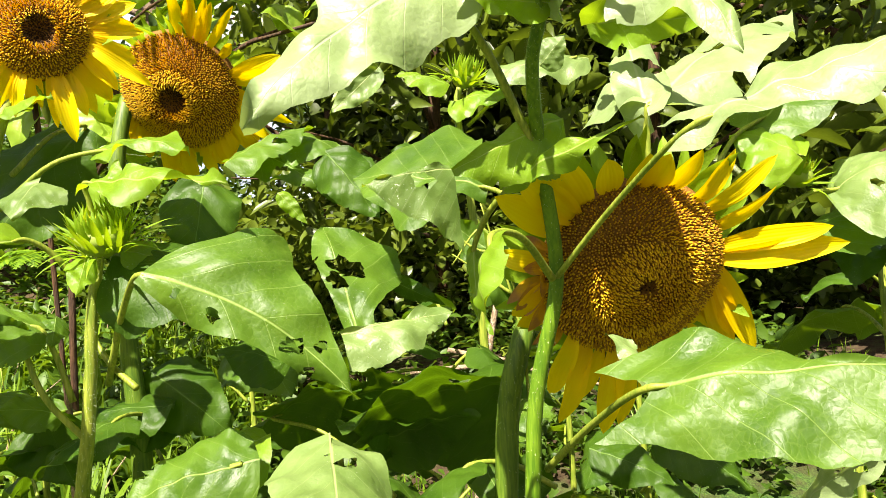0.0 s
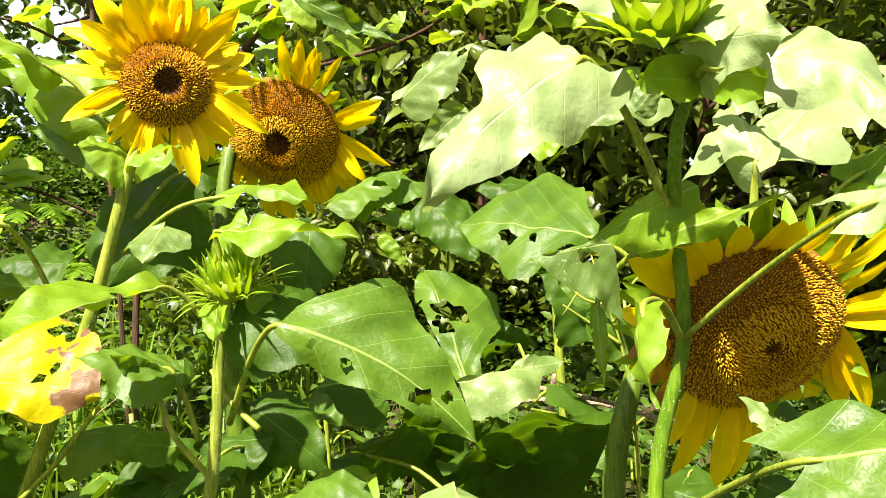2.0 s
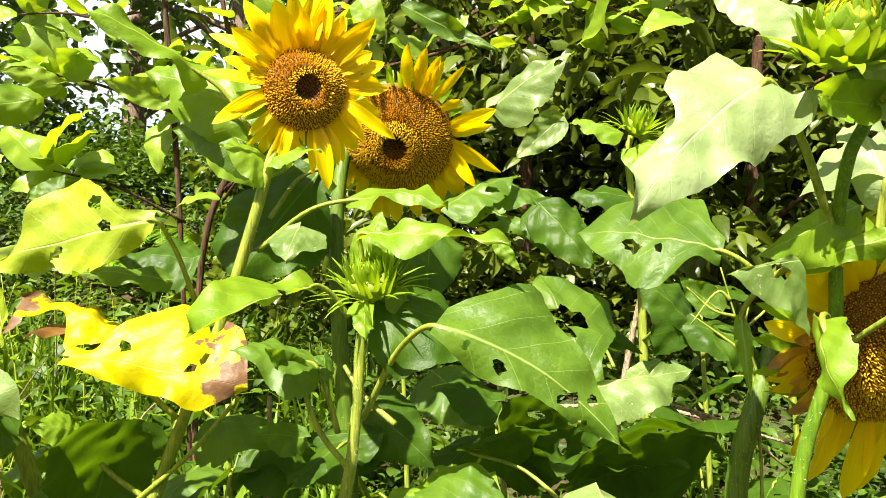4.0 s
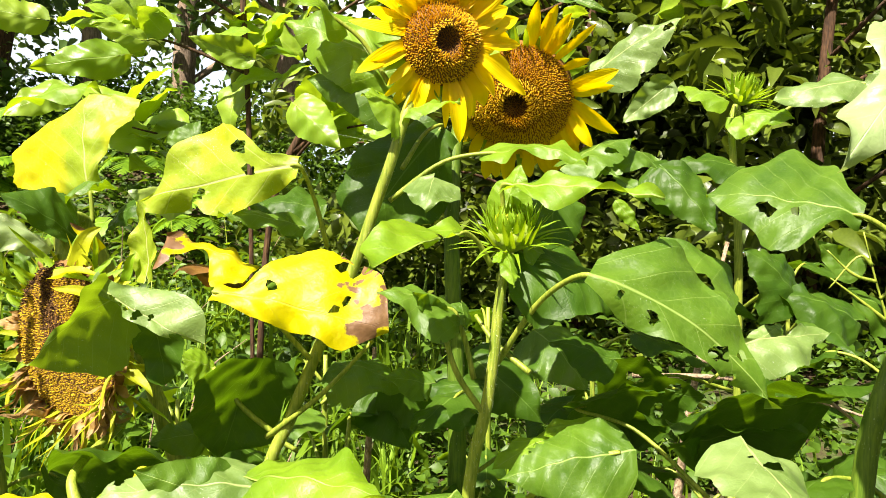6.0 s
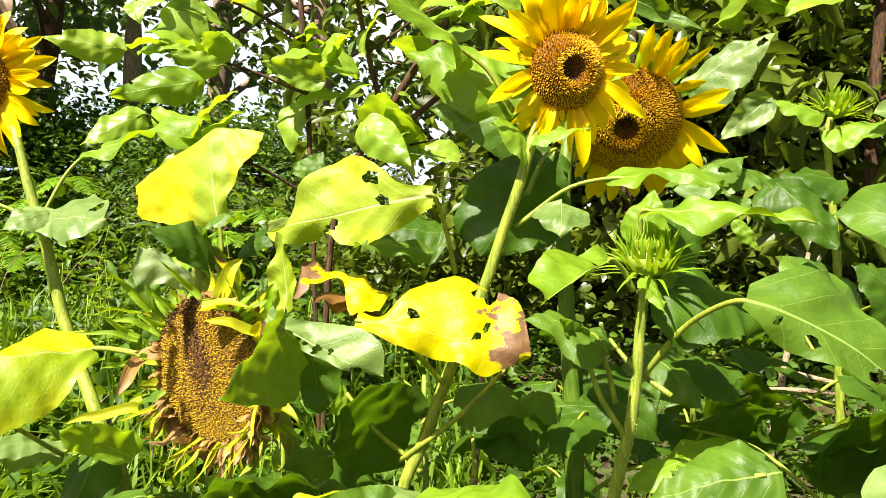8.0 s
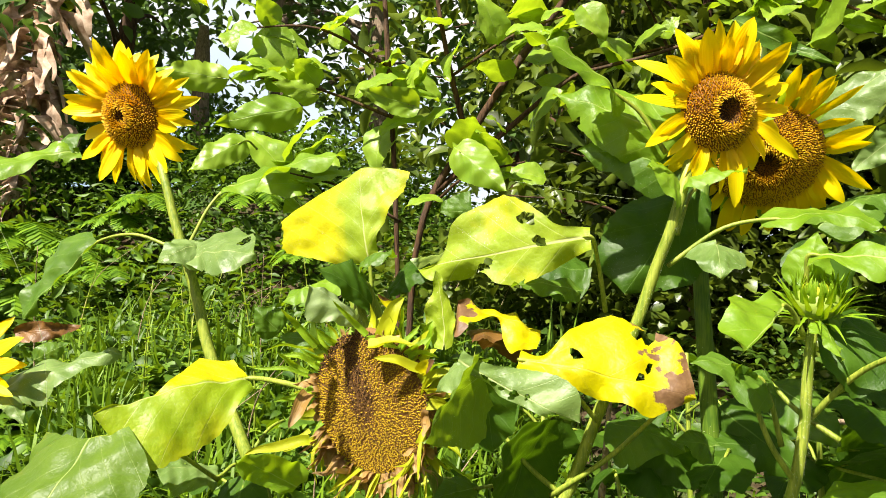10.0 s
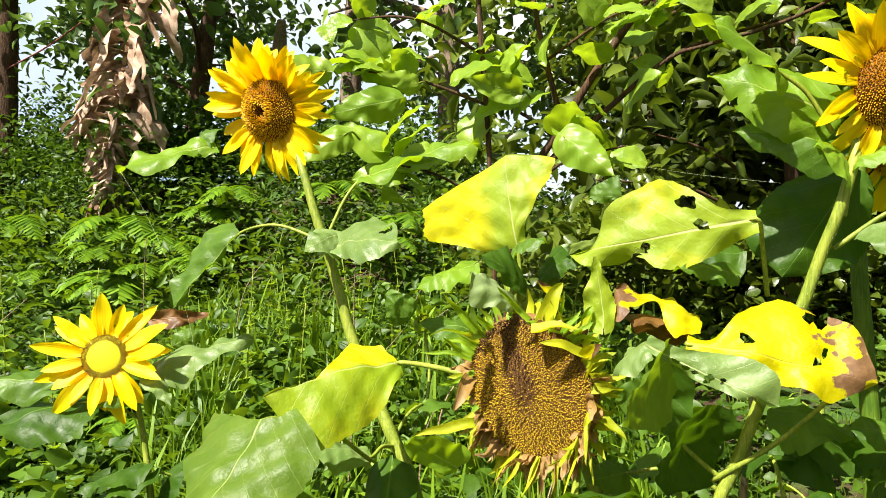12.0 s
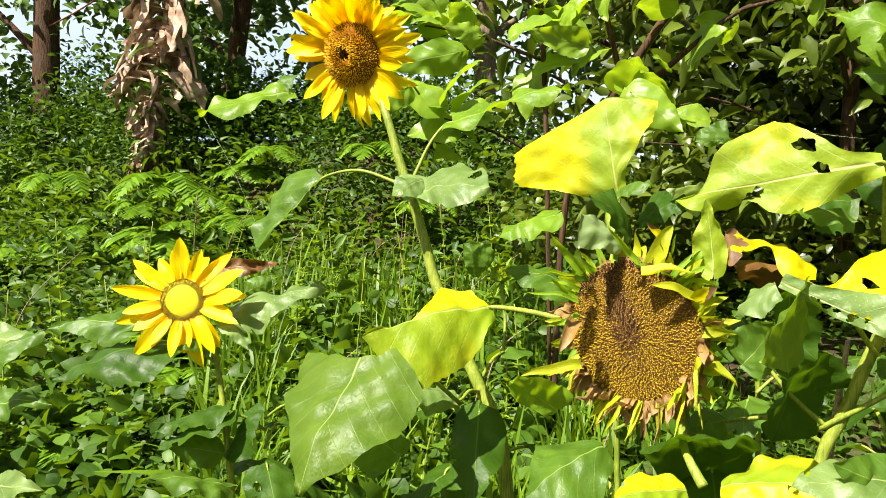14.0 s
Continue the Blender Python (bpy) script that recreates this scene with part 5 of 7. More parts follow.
front_head_plant = thing("sunflower_plant", (-0.802, 0.970, 0.0), "bristly sunflower plant with a bright open head and yellow lower leaf", "sunflower", "sunflowers in the patch")
stem(front_head_plant, [(-0.802, 0.970, 0.0), (-0.791, 0.961, 0.995), (-0.758, 0.967, 1.085), (-0.721, 0.974, 1.193), (-0.692, 0.979, 1.265), (-0.662, 0.980, 1.346), (-0.637, 0.979, 1.426), (-0.616, 0.973, 1.488), (-0.596, 0.977, 1.563), (-0.581, 1.000, 1.624), (-0.556, 1.014, 1.672)], [0.010, 0.010, 0.0095, 0.009, 0.0085, 0.008], 13, mat=STEM, bristles=2200)
flower_head(front_head_plant, (-0.530, 0.955, 1.672), (0.440, -0.870, -0.100), 0.063, 0.5, 1450,
    ring(9, 0.078, 0.036, 14, 0.35, 4, 35, 125) + ring(6, 0.07, 0.032, 30, 0.4, 6, 45, 100) + ring(5, 0.085, 0.025, 6, 0.3, 25, 150, 62) + ring(11, 0.085, 0.027, 4, 0.35, 5, -72, 105) + ring(9, 0.06, 0.018, -10, 0.5, 26, 215, 80),
    30, 0.035, "open", 4, "golden brown disc with bright yellow petals", hole=0.36, droop=0.3, golden=0.95)
leaf(front_head_plant, (-0.602, 0.982, 1.564), (-0.657, 0.934, 1.583), (-0.622, 0.918, 1.533), YOUNG, bend=0.5, fold=0.2, holes=[(0.6, 0.8, 0.12)])
leaf(front_head_plant, (-0.599, 0.982, 1.564), (-0.509, 0.944, 1.576), (-0.554, 0.938, 1.556), YOUNG, bend=0.5, fold=0.2)
leaf(front_head_plant, (-0.558, 1.128, 1.571), (-0.683, 1.069, 1.380), (-0.727, 1.090, 1.511), SHADED, stalk=(-0.603, 1.001, 1.482), bend=0.3, fold=0.12, form=(0.49, 0.49, 0.69, 0.87, 0.94, 1.00, 0.92, 0.84), form2=(0.38, 0.46, 0.69, 0.90, 0.92, 0.90, 0.67, 0.38), lobe=0.00, ragged=0.3, wave=0.04)
leaf(front_head_plant, (-0.464, 0.979, 1.507), (-0.322, 0.918, 1.492), (-0.394, 1.020, 1.542), YOUNG, stalk=(-0.619, 0.988, 1.430), other=0.35, bend=0.5, fold=0.18)
leaf(front_head_plant, (-0.548, 0.968, 1.465), (-0.550, 0.906, 1.413), (-0.499, 0.944, 1.441), DUSTY, bend=0.4)
leaf(front_head_plant, (-0.700, 0.948, 1.697), (-0.849, 0.823, 1.770), (-0.758, 0.868, 1.703), YOUNG, stalk=(-0.625, 0.980, 1.610), bend=0.4, fold=0.15)
leaf(front_head_plant, (-0.629, 0.997, 1.643), (-0.808, 1.000, 1.716), (-0.711, 1.025, 1.751), YOUNG, bend=0.4, fold=0.1)
leaf(front_head_plant, (-0.615, 1.001, 1.593), (-0.766, 1.012, 1.621), (-0.694, 0.980, 1.555), LEAF, bend=0.4)
leaf(front_head_plant, (-0.838, 0.850, 1.287), (-0.587, 0.861, 1.244), (-0.697, 0.908, 1.370), GOLD, stalk=(-0.723, 0.944, 1.184), bend=0.3, fold=0.15, label='yellowed leaf with a dried brown tip and holes', form=(0.16, 0.16, 0.59, 0.88, 1.00, 1.00, 0.94, 0.79), form2=(0.15, 0.17, 0.23, 0.28, 0.32, 0.36, 0.42, 0.23), lobe=0.00, eaten=[(0.31, 0.092, 0.035), (0.65, 0.335, 0.045), (0.72, 0.328, 0.045), (0.73, 0.115, 0.026), (0.68, 0.037, 0.029)], ragged=0.3, wave=0.04)
leaf(front_head_plant, (-0.814, 0.931, 1.311), (-0.946, 0.918, 1.360), (-0.933, 0.849, 1.326), GOLD, bend=0.3, fold=0.2, form=(0.46, 0.54, 0.85, 0.46, 0.14, 0.26, 0.56, 0.95), form2=(0.67, 0.67, 0.65, 0.56, 0.48, 0.42, 0.37, 0.38), lobe=0.00, ragged=0.4)
leaf(front_head_plant, (-0.829, 0.967, 1.286), (-0.937, 0.952, 1.314), (-0.887, 0.856, 1.342), DRYLEAF, bend=0.5, fold=0.3, form=(0.30, 0.40, 0.44, 0.47, 0.70, 0.88, 0.92, 0.80), form2=(0.40, 0.55, 0.57, 0.56, 0.56, 0.56, 0.42, 0.21), lobe=0.00, ragged=0.8, label="curled brown underside of a dying leaf")
leaf(front_head_plant, (-0.739, 0.900, 1.473), (-1.025, 0.970, 1.414), (-0.901, 0.956, 1.558), PALE, stalk=(-0.714, 0.984, 1.354), bend=0.22, fold=0.06, curl=0.1, form=(0.15, 0.20, 0.53, 0.84, 1.00, 0.81, 0.56, 0.02), form2=(0.22, 0.26, 0.42, 0.53, 0.49, 0.21, 0.28, 0.28), lobe=0.00, eaten=[(0.32, 0.155, 0.045), (0.26, 0.021, 0.031), (0.58, -0.05, 0.036)], ragged=0.3, wave=0.04)
leaf(front_head_plant, (-0.944, 1.014, 1.518), (-1.001, 1.005, 1.514), (-0.947, 1.014, 1.559), LEAF, bend=0.3, form=(1.00, 0.97, 0.93, 0.88, 0.82, 0.72, 0.61, 0.50), form2=(0.17, 0.17, 0.17, 0.22, 0.27, 0.28, 0.19, 0.09), lobe=0.00, ragged=0.4)
leaf(front_head_plant, (-0.760, 0.978, 1.388), (-0.856, 0.895, 1.396), (-0.815, 0.951, 1.412), LEAF, bend=0.4)
leaf(front_head_plant, (-0.755, 1.060, 1.419), (-0.869, 1.045, 1.415), (-0.795, 1.004, 1.369), SHADED, bend=0.4)

rear_head_plant = thing("sunflower_plant", (-0.513, 1.185, 0.0), "sunflower plant with a wide nodding brown-gold head", "sunflower", "sunflowers in the patch")
stem(rear_head_plant, [(-0.513, 1.185, 0.0), (-0.512, 1.175, 0.920), (-0.520, 1.176, 1.107), (-0.531, 1.176, 1.251), (-0.542, 1.186, 1.416), (-0.539, 1.208, 1.574), (-0.511, 1.254, 1.711), (-0.459, 1.263, 1.750), (-0.432, 1.236, 1.695)], [0.018, 0.017, 0.015, 0.013, 0.011, 0.010], 17, mat=STEMDARK, bristles=500)
flower_head(rear_head_plant, (-0.435, 1.165, 1.612), (-0.060, -0.860, -0.510), 0.100, 0.45, 3400,
    ring(6, 0.10, 0.03, 8, 0.3, 7, -30, 55) + ring(5, 0.08, 0.026, -5, 0.6, 27, -66, 40) + ring(7, 0.085, 0.036, -14, 0.6, 8, 240, 70) + ring(4, 0.09, 0.022, 18, -0.2, 9, 34, 50) + ring(3, 0.10, 0.022, 10, -0.5, 29, 58, 30) + ring(7, 0.055, 0.016, 25, -0.9, 39, 70, 70, mat=BRACT) + ring(4, 0.06, 0.028, 10, 0.8, 10, 190, 45),
    40, 0.036, "open", 6, "broad golden brown disc with sparse yellow petals", hole=0.25, droop=0.6, golden=0.92)
leaf(rear_head_plant, (-0.251, 1.557, 1.781), (-0.082, 1.510, 1.884), (-0.144, 1.490, 1.756), DUSTY, other=0.5, bend=0.3, fold=0.2, holes=[(0.8, 0.3, 0.05)])
leaf(rear_head_plant, (-0.124, 1.442, 1.715), (-0.216, 1.439, 1.634), (-0.144, 1.443, 1.644), DUSTY, bend=0.4)
leaf(rear_head_plant, (-0.327, 1.235, 1.536), (-0.195, 1.195, 1.458), (-0.284, 1.190, 1.470), LEAF, bend=0.4, holes=[(0.5, 0.5, 0.08)])
leaf(rear_head_plant, (-0.265, 1.238, 1.555), (-0.157, 1.246, 1.521), (-0.214, 1.291, 1.575), LEAF, bend=0.5)
leaf(rear_head_plant, (-0.174, 1.145, 1.504), (-0.095, 1.103, 1.398), (-0.159, 1.099, 1.399), SHADED, bend=0.4)
leaf(rear_head_plant, (-0.337, 1.168, 1.515), (-0.211, 1.236, 1.571), (-0.293, 1.123, 1.501), LEAF, bend=0.4, holes=[(0.5, 0.5, 0.06)])
leaf(rear_head_plant, (-0.253, 1.128, 1.445), (-0.214, 1.133, 1.398), (-0.234, 1.131, 1.446), YOUNG, bend=0.4)
leaf(rear_head_plant, (-0.179, 1.189, 1.510), (-0.091, 1.149, 1.412), (-0.167, 1.139, 1.410), SHADED, bend=0.4, holes=[(0.6, 0.7, 0.08)])
leaf(rear_head_plant, (-0.434, 1.417, 1.950), (-0.245, 1.430, 1.862), (-0.339, 1.423, 1.936), LEAF, bend=0.4)

small_bud_plant = thing("sunflower_plant", (0.086, 1.579, 0.0), "slender sunflower plant with a small spiky bud", "sunflower", "sunflowers in the patch")
stem(small_bud_plant, [(0.086, 1.579, 0.0), (0.092, 1.580, 0.823), (0.080, 1.582, 1.183), (0.072, 1.583, 1.399), (0.052, 1.582, 1.590), (0.046, 1.582, 1.673), (0.054, 1.583, 1.705)], [0.012, 0.010, 0.008, 0.007], 19, mat=STEM, bristles=400)
bud(small_bud_plant, (0.070, 1.586, 1.734), (0.276, -0.258, 0.926), 0.032, 31, 54, 1.8)
leaf(small_bud_plant, (0.020, 1.558, 1.713), (-0.088, 1.562, 1.734), (-0.045, 1.517, 1.693), YOUNG, bend=0.4)
leaf(small_bud_plant, (0.046, 1.561, 1.670), (0.153, 1.497, 1.664), (0.077, 1.485, 1.626), YOUNG, bend=0.5)
leaf(small_bud_plant, (0.305, 1.510, 1.743), (0.093, 1.481, 1.688), (0.219, 1.549, 1.770), DUSTY, stalk=(0.068, 1.577, 1.618), bend=0.5)
leaf(small_bud_plant, (0.032, 1.477, 1.554), (-0.098, 1.457, 1.551), (-0.043, 1.415, 1.512), SHADED, bend=0.5)
leaf(small_bud_plant, (0.134, 1.389, 1.289), (0.024, 1.373, 1.376), (0.137, 1.441, 1.383), SHADED, stalk=(0.076, 1.582, 1.234), bend=0.5)
leaf(small_bud_plant, (0.247, 1.394, 1.249), (0.076, 1.372, 1.294), (0.191, 1.438, 1.312), SHADED, bend=0.5)
leaf(small_bud_plant, (-0.220, 1.410, 1.060), (-0.044, 1.353, 1.078), (-0.164, 1.328, 1.186), SHADED, stalk=(0.069, 1.570, 1.057), bend=0.4, holes=[(0.3, 0.4, 0.08), (0.5, -0.4, 0.06), (0.7, 0.3, 0.07)])
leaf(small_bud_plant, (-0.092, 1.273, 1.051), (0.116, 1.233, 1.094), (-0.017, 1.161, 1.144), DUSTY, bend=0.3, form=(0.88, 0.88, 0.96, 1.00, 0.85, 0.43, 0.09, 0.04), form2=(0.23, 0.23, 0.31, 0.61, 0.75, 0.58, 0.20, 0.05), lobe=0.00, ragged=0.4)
leaf(small_bud_plant, (-0.125, 1.140, 1.038), (0.043, 1.062, 1.091), (0.005, 1.012, 1.141), SHADED, bend=0.4)
leaf(small_bud_plant, (-0.251, 1.425, 1.007), (-0.108, 1.343, 1.014), (-0.168, 1.298, 1.087), SHADED, bend=0.4, holes=[(0.4, 0.4, 0.07)])

withered_plant = thing("sunflower_plant", (-0.942, 1.063, 0.0), "sunflower plant with a withered seed head and yellowing leaves", "sunflower", "sunflowers in the patch")
stem(withered_plant, [(-0.942, 1.063, 0.0), (-0.947, 1.051, 0.884), (-0.991, 1.042, 1.006), (-1.062, 1.028, 1.207), (-1.109, 1.007, 1.327), (-1.128, 0.982, 1.382), (-1.120, 0.920, 1.368), (-1.097, 0.903, 1.304)], [0.016, 0.014, 0.012, 0.011, 0.012], 23, mat=STEM, bristles=500)
withered_head = flower_head(withered_plant, (-1.082, 0.868, 1.199), (-0.350, -0.925, -0.100), 0.116, 0.10, 6000,
    rags(40, 165, 215, 12, WITHERED, (0.02, 0.05), (0.01, 0.026)) + rags(50, 205, 130, 22, WITHERED, (0.025, 0.06), (0.008, 0.024)) + rags(34, 205, 130, 13, WITHERED, (0.04, 0.095), (0.004, 0.013)) + rags(34, 195, 150, 14, BRACTGOLD, (0.05, 0.11), (0.007, 0.016)) + rags(6, 60, 60, 15, WITHERED, (0.01, 0.024), (0.006, 0.014))
    + rags(7, 5, 60, 16, BRACTGOLD, (0.025, 0.06), (0.012, 0.03)) + rags(14, -50, 75, 17, BRACTGOLD, (0.03, 0.065), (0.01, 0.024)) + rags(18, 20, 195, 18, BRACT, (0.03, 0.06), (0.01, 0.022)) + rags(2, 5, 40, 19, GOLD, (0.03, 0.06), (0.014, 0.03)),
    34, 0.045, "dead", 8, "dry seed disc fringed with shrivelled brown petals", bract_mat=BRACTGOLD, hole=0, droop=0.9)
# long leafy bracts curling round the withered head
leafy_bract(withered_head, (-1.033, 0.887, 1.335), (-1.065, 0.856, 1.375), 0.023, GOLD, 0.5, 0.3)
leafy_bract(withered_head, (-1.049, 0.860, 1.300), (-1.011, 0.854, 1.367), 0.039, BRACTGOLD, 1.2, -0.9)
leafy_bract(withered_head, (-1.069, 0.832, 1.314), (-1.109, 0.798, 1.372), 0.013, BRACT, -0.6, 0.5)
leafy_bract(withered_head, (-1.064, 0.823, 1.298), (-0.991, 0.827, 1.308), 0.031, BRACTGOLD, 0.5, 0.3)
leafy_bract(withered_head, (-1.018, 0.881, 1.297), (-1.025, 0.859, 1.365), 0.018, BRACT, 0.7, 1.2)
leafy_bract(withered_head, (-0.987, 0.838, 1.263), (-1.045, 0.797, 1.286), 0.027, BRACTGOLD, 0.5, 0.3)
leafy_bract(withered_head, (-1.003, 0.854, 1.270), (-0.956, 0.850, 1.297), 0.030, BRACT, 1.5, 1.1)
leafy_bract(withered_head, (-0.994, 0.900, 1.287), (-0.976, 0.886, 1.332), 0.027, BRACT, 0.8, -0.8)
leafy_bract(withered_head, (-0.974, 0.863, 1.249), (-0.944, 0.853, 1.285), 0.023, BRACT, 1.6, 0.9)
leafy_bract(withered_head, (-0.973, 0.853, 1.220), (-0.972, 0.832, 1.264), 0.022, BRACTGOLD, 0.9, 0.9)
leafy_bract(withered_head, (-0.979, 0.850, 1.220), (-0.934, 0.844, 1.190), 0.021, BRACTGOLD, 1.0, -1.0)
leafy_bract(withered_head, (-0.970, 0.852, 1.169), (-0.916, 0.849, 1.138), 0.029, BRACTGOLD, 0.7, 0.6)
leafy_bract(withered_head, (-0.974, 0.883, 1.193), (-0.927, 0.878, 1.167), 0.019, BRACT, 0.6, 0.8)
leafy_bract(withered_head, (-0.959, 0.876, 1.120), (-0.903, 0.874, 1.095), 0.012, BRACT, 0.5, 0.7)
leafy_bract(withered_head, (-1.155, 0.844, 1.292), (-1.198, 0.809, 1.359), 0.018, BRACT, -0.5, 0.6)
leafy_bract(withered_head, (-1.159, 0.853, 1.287), (-1.227, 0.808, 1.293), 0.018, BRACT, 0.4, -0.6)
leafy_bract(withered_head, (-1.159, 0.820, 1.252), (-1.193, 0.788, 1.292), 0.013, BRACT, -0.7, 0.5)
leafy_bract(withered_head, (-1.155, 0.811, 1.249), (-1.227, 0.765, 1.261), 0.011, BRACT, 0.6, 0.4)
leafy_bract(withered_head, (-1.161, 0.851, 1.261), (-1.203, 0.816, 1.276), 0.016, BRACT, 0.9, 0.5)
leafy_bract(withered_head, (-1.158, 0.841, 1.225), (-1.208, 0.802, 1.212), 0.014, BRACT, -0.6, 0.6)
leafy_bract(withered_head, (-1.152, 0.820, 1.164), (-1.200, 0.782, 1.153), 0.012, BRACTGOLD, -0.8, 0.4)
leafy_bract(withered_head, (-1.146, 0.801, 1.153), (-1.226, 0.751, 1.135), 0.023, BRACTGOLD, 0.5, 0.7)
leafy_bract(withered_head, (-1.160, 0.830, 1.219), (-1.175, 0.802, 1.168), 0.030, WITHERED, 0.6, 0.8)
leafy_bract(withered_head, (-1.153, 0.876, 1.277), (-1.167, 0.851, 1.334), 0.041, DULL, 0.4, 0.3)
leaf(withered_plant, (-1.123, 0.995, 1.426), (-1.155, 1.034, 1.597), (-1.371, 1.031, 1.465), PALE, stalk=(-1.118, 0.996, 1.377), bend=0.3, fold=0.15, form=(0.25, 0.49, 0.75, 0.94, 1.00, 1.00, 0.95, 0.50), form2=(0.07, 0.07, 0.12, 0.21, 0.28, 0.34, 0.37, 0.40), lobe=0.00, ragged=0.3, wave=0.04)
leaf(withered_plant, (-0.890, 0.648, 1.311), (-0.741, 0.621, 1.251), (-0.763, 0.629, 1.303), DUSTY, bend=0.6, fold=0.18, form=(0.37, 0.37, 0.42, 0.59, 0.76, 0.90, 1.00, 0.95), form2=(0.19, 0.19, 0.24, 0.32, 0.31, 0.30, 0.29, 0.23), lobe=0.00, eaten=[(0.26, -0.013, 0.024), (0.34, -0.027, 0.024), (0.51, -0.025, 0.032), (0.6, 0.002, 0.024), (0.41, -0.027, 0.02)], ragged=0.3, wave=0.04)
leaf(withered_plant, (-0.862, 0.655, 1.296), (-0.914, 0.579, 1.225), (-0.880, 0.687, 1.204), DULL, bend=0.2, fold=0.1, form=(0.69, 0.73, 0.88, 1.00, 0.98, 0.76, 0.54, 0.28), form2=(0.49, 0.49, 0.49, 0.26, 0.18, 0.11, 0.04, 0.02), lobe=0.00, ragged=0.2, wave=0.03)
leaf(withered_plant, (-0.888, 0.714, 1.301), (-0.934, 0.729, 1.255), (-0.894, 0.745, 1.316), DUSTY, bend=0.6, fold=0.3, form=(0.70, 1.00, 1.00, 1.00, 0.96, 0.87, 0.79, 0.43), form2=(0.60, 0.88, 0.90, 0.92, 0.95, 0.84, 0.56, 0.28), lobe=0.00, ragged=0.3)
leaf(withered_plant, (-1.088, 0.911, 1.354), (-1.147, 0.818, 1.414), (-1.099, 0.947, 1.431), SHADED, bend=0.5, fold=0.3, form=(0.80, 0.97, 0.95, 0.85, 0.72, 0.55, 0.38, 0.18), form2=(0.29, 0.29, 0.29, 0.29, 0.29, 0.26, 0.23, 0.14), lobe=0.00, ragged=0.3)
leaf(withered_plant, (-1.119, 0.955, 1.427), (-1.058, 0.913, 1.434), (-1.089, 1.004, 1.454), LEAF, bend=0.6, fold=0.4, form=(0.60, 0.88, 0.90, 0.80, 0.68, 0.52, 0.34, 0.17), form2=(0.35, 0.55, 0.59, 0.59, 0.59, 0.52, 0.42, 0.25), lobe=0.00, ragged=0.3)
leaf(withered_plant, (-1.095, 0.866, 1.336), (-1.159, 0.813, 1.388), (-1.145, 0.791, 1.337), SHEENPAINT, bend=0.4, fold=0.2, form=(0.30, 0.50, 0.60, 0.70, 0.82, 0.94, 1.00, 0.80), form2=(0.15, 0.15, 0.15, 0.15, 0.17, 0.18, 0.14, 0.07), lobe=0.00, ragged=0.3)
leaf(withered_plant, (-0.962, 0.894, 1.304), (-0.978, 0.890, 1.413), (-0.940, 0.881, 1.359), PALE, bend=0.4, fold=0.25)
leaf(withered_plant, (-1.085, 0.987, 1.376), (-1.003, 0.974, 1.411), (-1.070, 1.041, 1.449), SHADED, bend=0.4, fold=0.3, form=(0.50, 0.70, 0.88, 1.00, 0.97, 0.93, 0.84, 0.59), form2=(0.31, 0.31, 0.31, 0.31, 0.31, 0.31, 0.28, 0.2), lobe=0.00, ragged=0.3)
leaf(withered_plant, (-0.962, 1.031, 1.431), (-1.036, 0.963, 1.426), (-1.001, 0.979, 1.444), SHEENPAINT, bend=0.3, fold=0.2, form=(0.99, 0.99, 0.99, 0.99, 0.99, 1.00, 1.00, 0.50), form2=(1.40, 1.68, 1.98, 2.04, 1.80, 1.55, 1.30, 0.65), lobe=0.00, ragged=0.3)
leaf(withered_plant, (-0.795, 0.943, 1.181), (-0.861, 0.952, 1.017), (-0.870, 0.848, 1.206), SHADED, bend=0.3, fold=0.2, form=(0.60, 0.90, 0.98, 0.95, 0.90, 0.75, 0.59, 0.34), form2=(0.40, 0.59, 0.59, 0.59, 0.60, 0.62, 0.60, 0.33), lobe=0.00, ragged=0.3)
leaf(withered_plant, (-0.656, 1.133, 1.094), (-0.587, 1.102, 1.003), (-0.673, 1.073, 1.041), SHADED)
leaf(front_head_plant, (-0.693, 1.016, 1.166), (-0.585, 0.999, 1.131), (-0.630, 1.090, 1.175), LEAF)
leaf(front_head_plant, (-0.490, 1.195, 1.157), (-0.360, 1.179, 1.051), (-0.390, 1.222, 1.159), SHADED)
leaf(front_head_plant, (-0.626, 1.107, 1.117), (-0.529, 1.082, 1.041), (-0.558, 1.073, 1.131), SHADED)
leaf(bud_plant, (-0.372, 1.330, 1.192), (-0.279, 1.252, 1.098), (-0.275, 1.356, 1.194), LEAF)
leaf(withered_plant, (-0.869, 0.721, 1.295), (-0.862, 0.773, 1.170), (-0.894, 0.740, 1.228), SHADED, bend=0.4, fold=0.2, form=(0.60, 0.79, 0.80, 0.90, 1.00, 0.98, 0.87, 0.70), form2=(0.90, 1.09, 1.25, 1.42, 1.43, 1.29, 1.14, 0.78), lobe=0.00, ragged=0.3)
leaf(withered_plant, (-0.702, 0.689, 1.085), (-0.539, 0.631, 1.097), (-0.647, 0.748, 1.123), YOUNG, bend=0.4, fold=0.15)
leaf(withered_plant, (-0.711, 0.688, 1.078), (-0.871, 0.636, 1.067), (-0.808, 0.715, 1.103), DUSTY, bend=0.4, fold=0.15)
leaf(withered_plant, (-1.099, 0.749, 1.048), (-1.192, 0.648, 0.993), (-1.220, 0.791, 1.076), LEAF, bend=0.3, fold=0.5, form=(0.15, 0.40, 0.85, 0.80, 0.65, 0.49, 0.32, 0.16), form2=(0.20, 0.33, 0.40, 0.52, 0.61, 0.55, 0.49, 0.34), lobe=0.00, ragged=0.3)
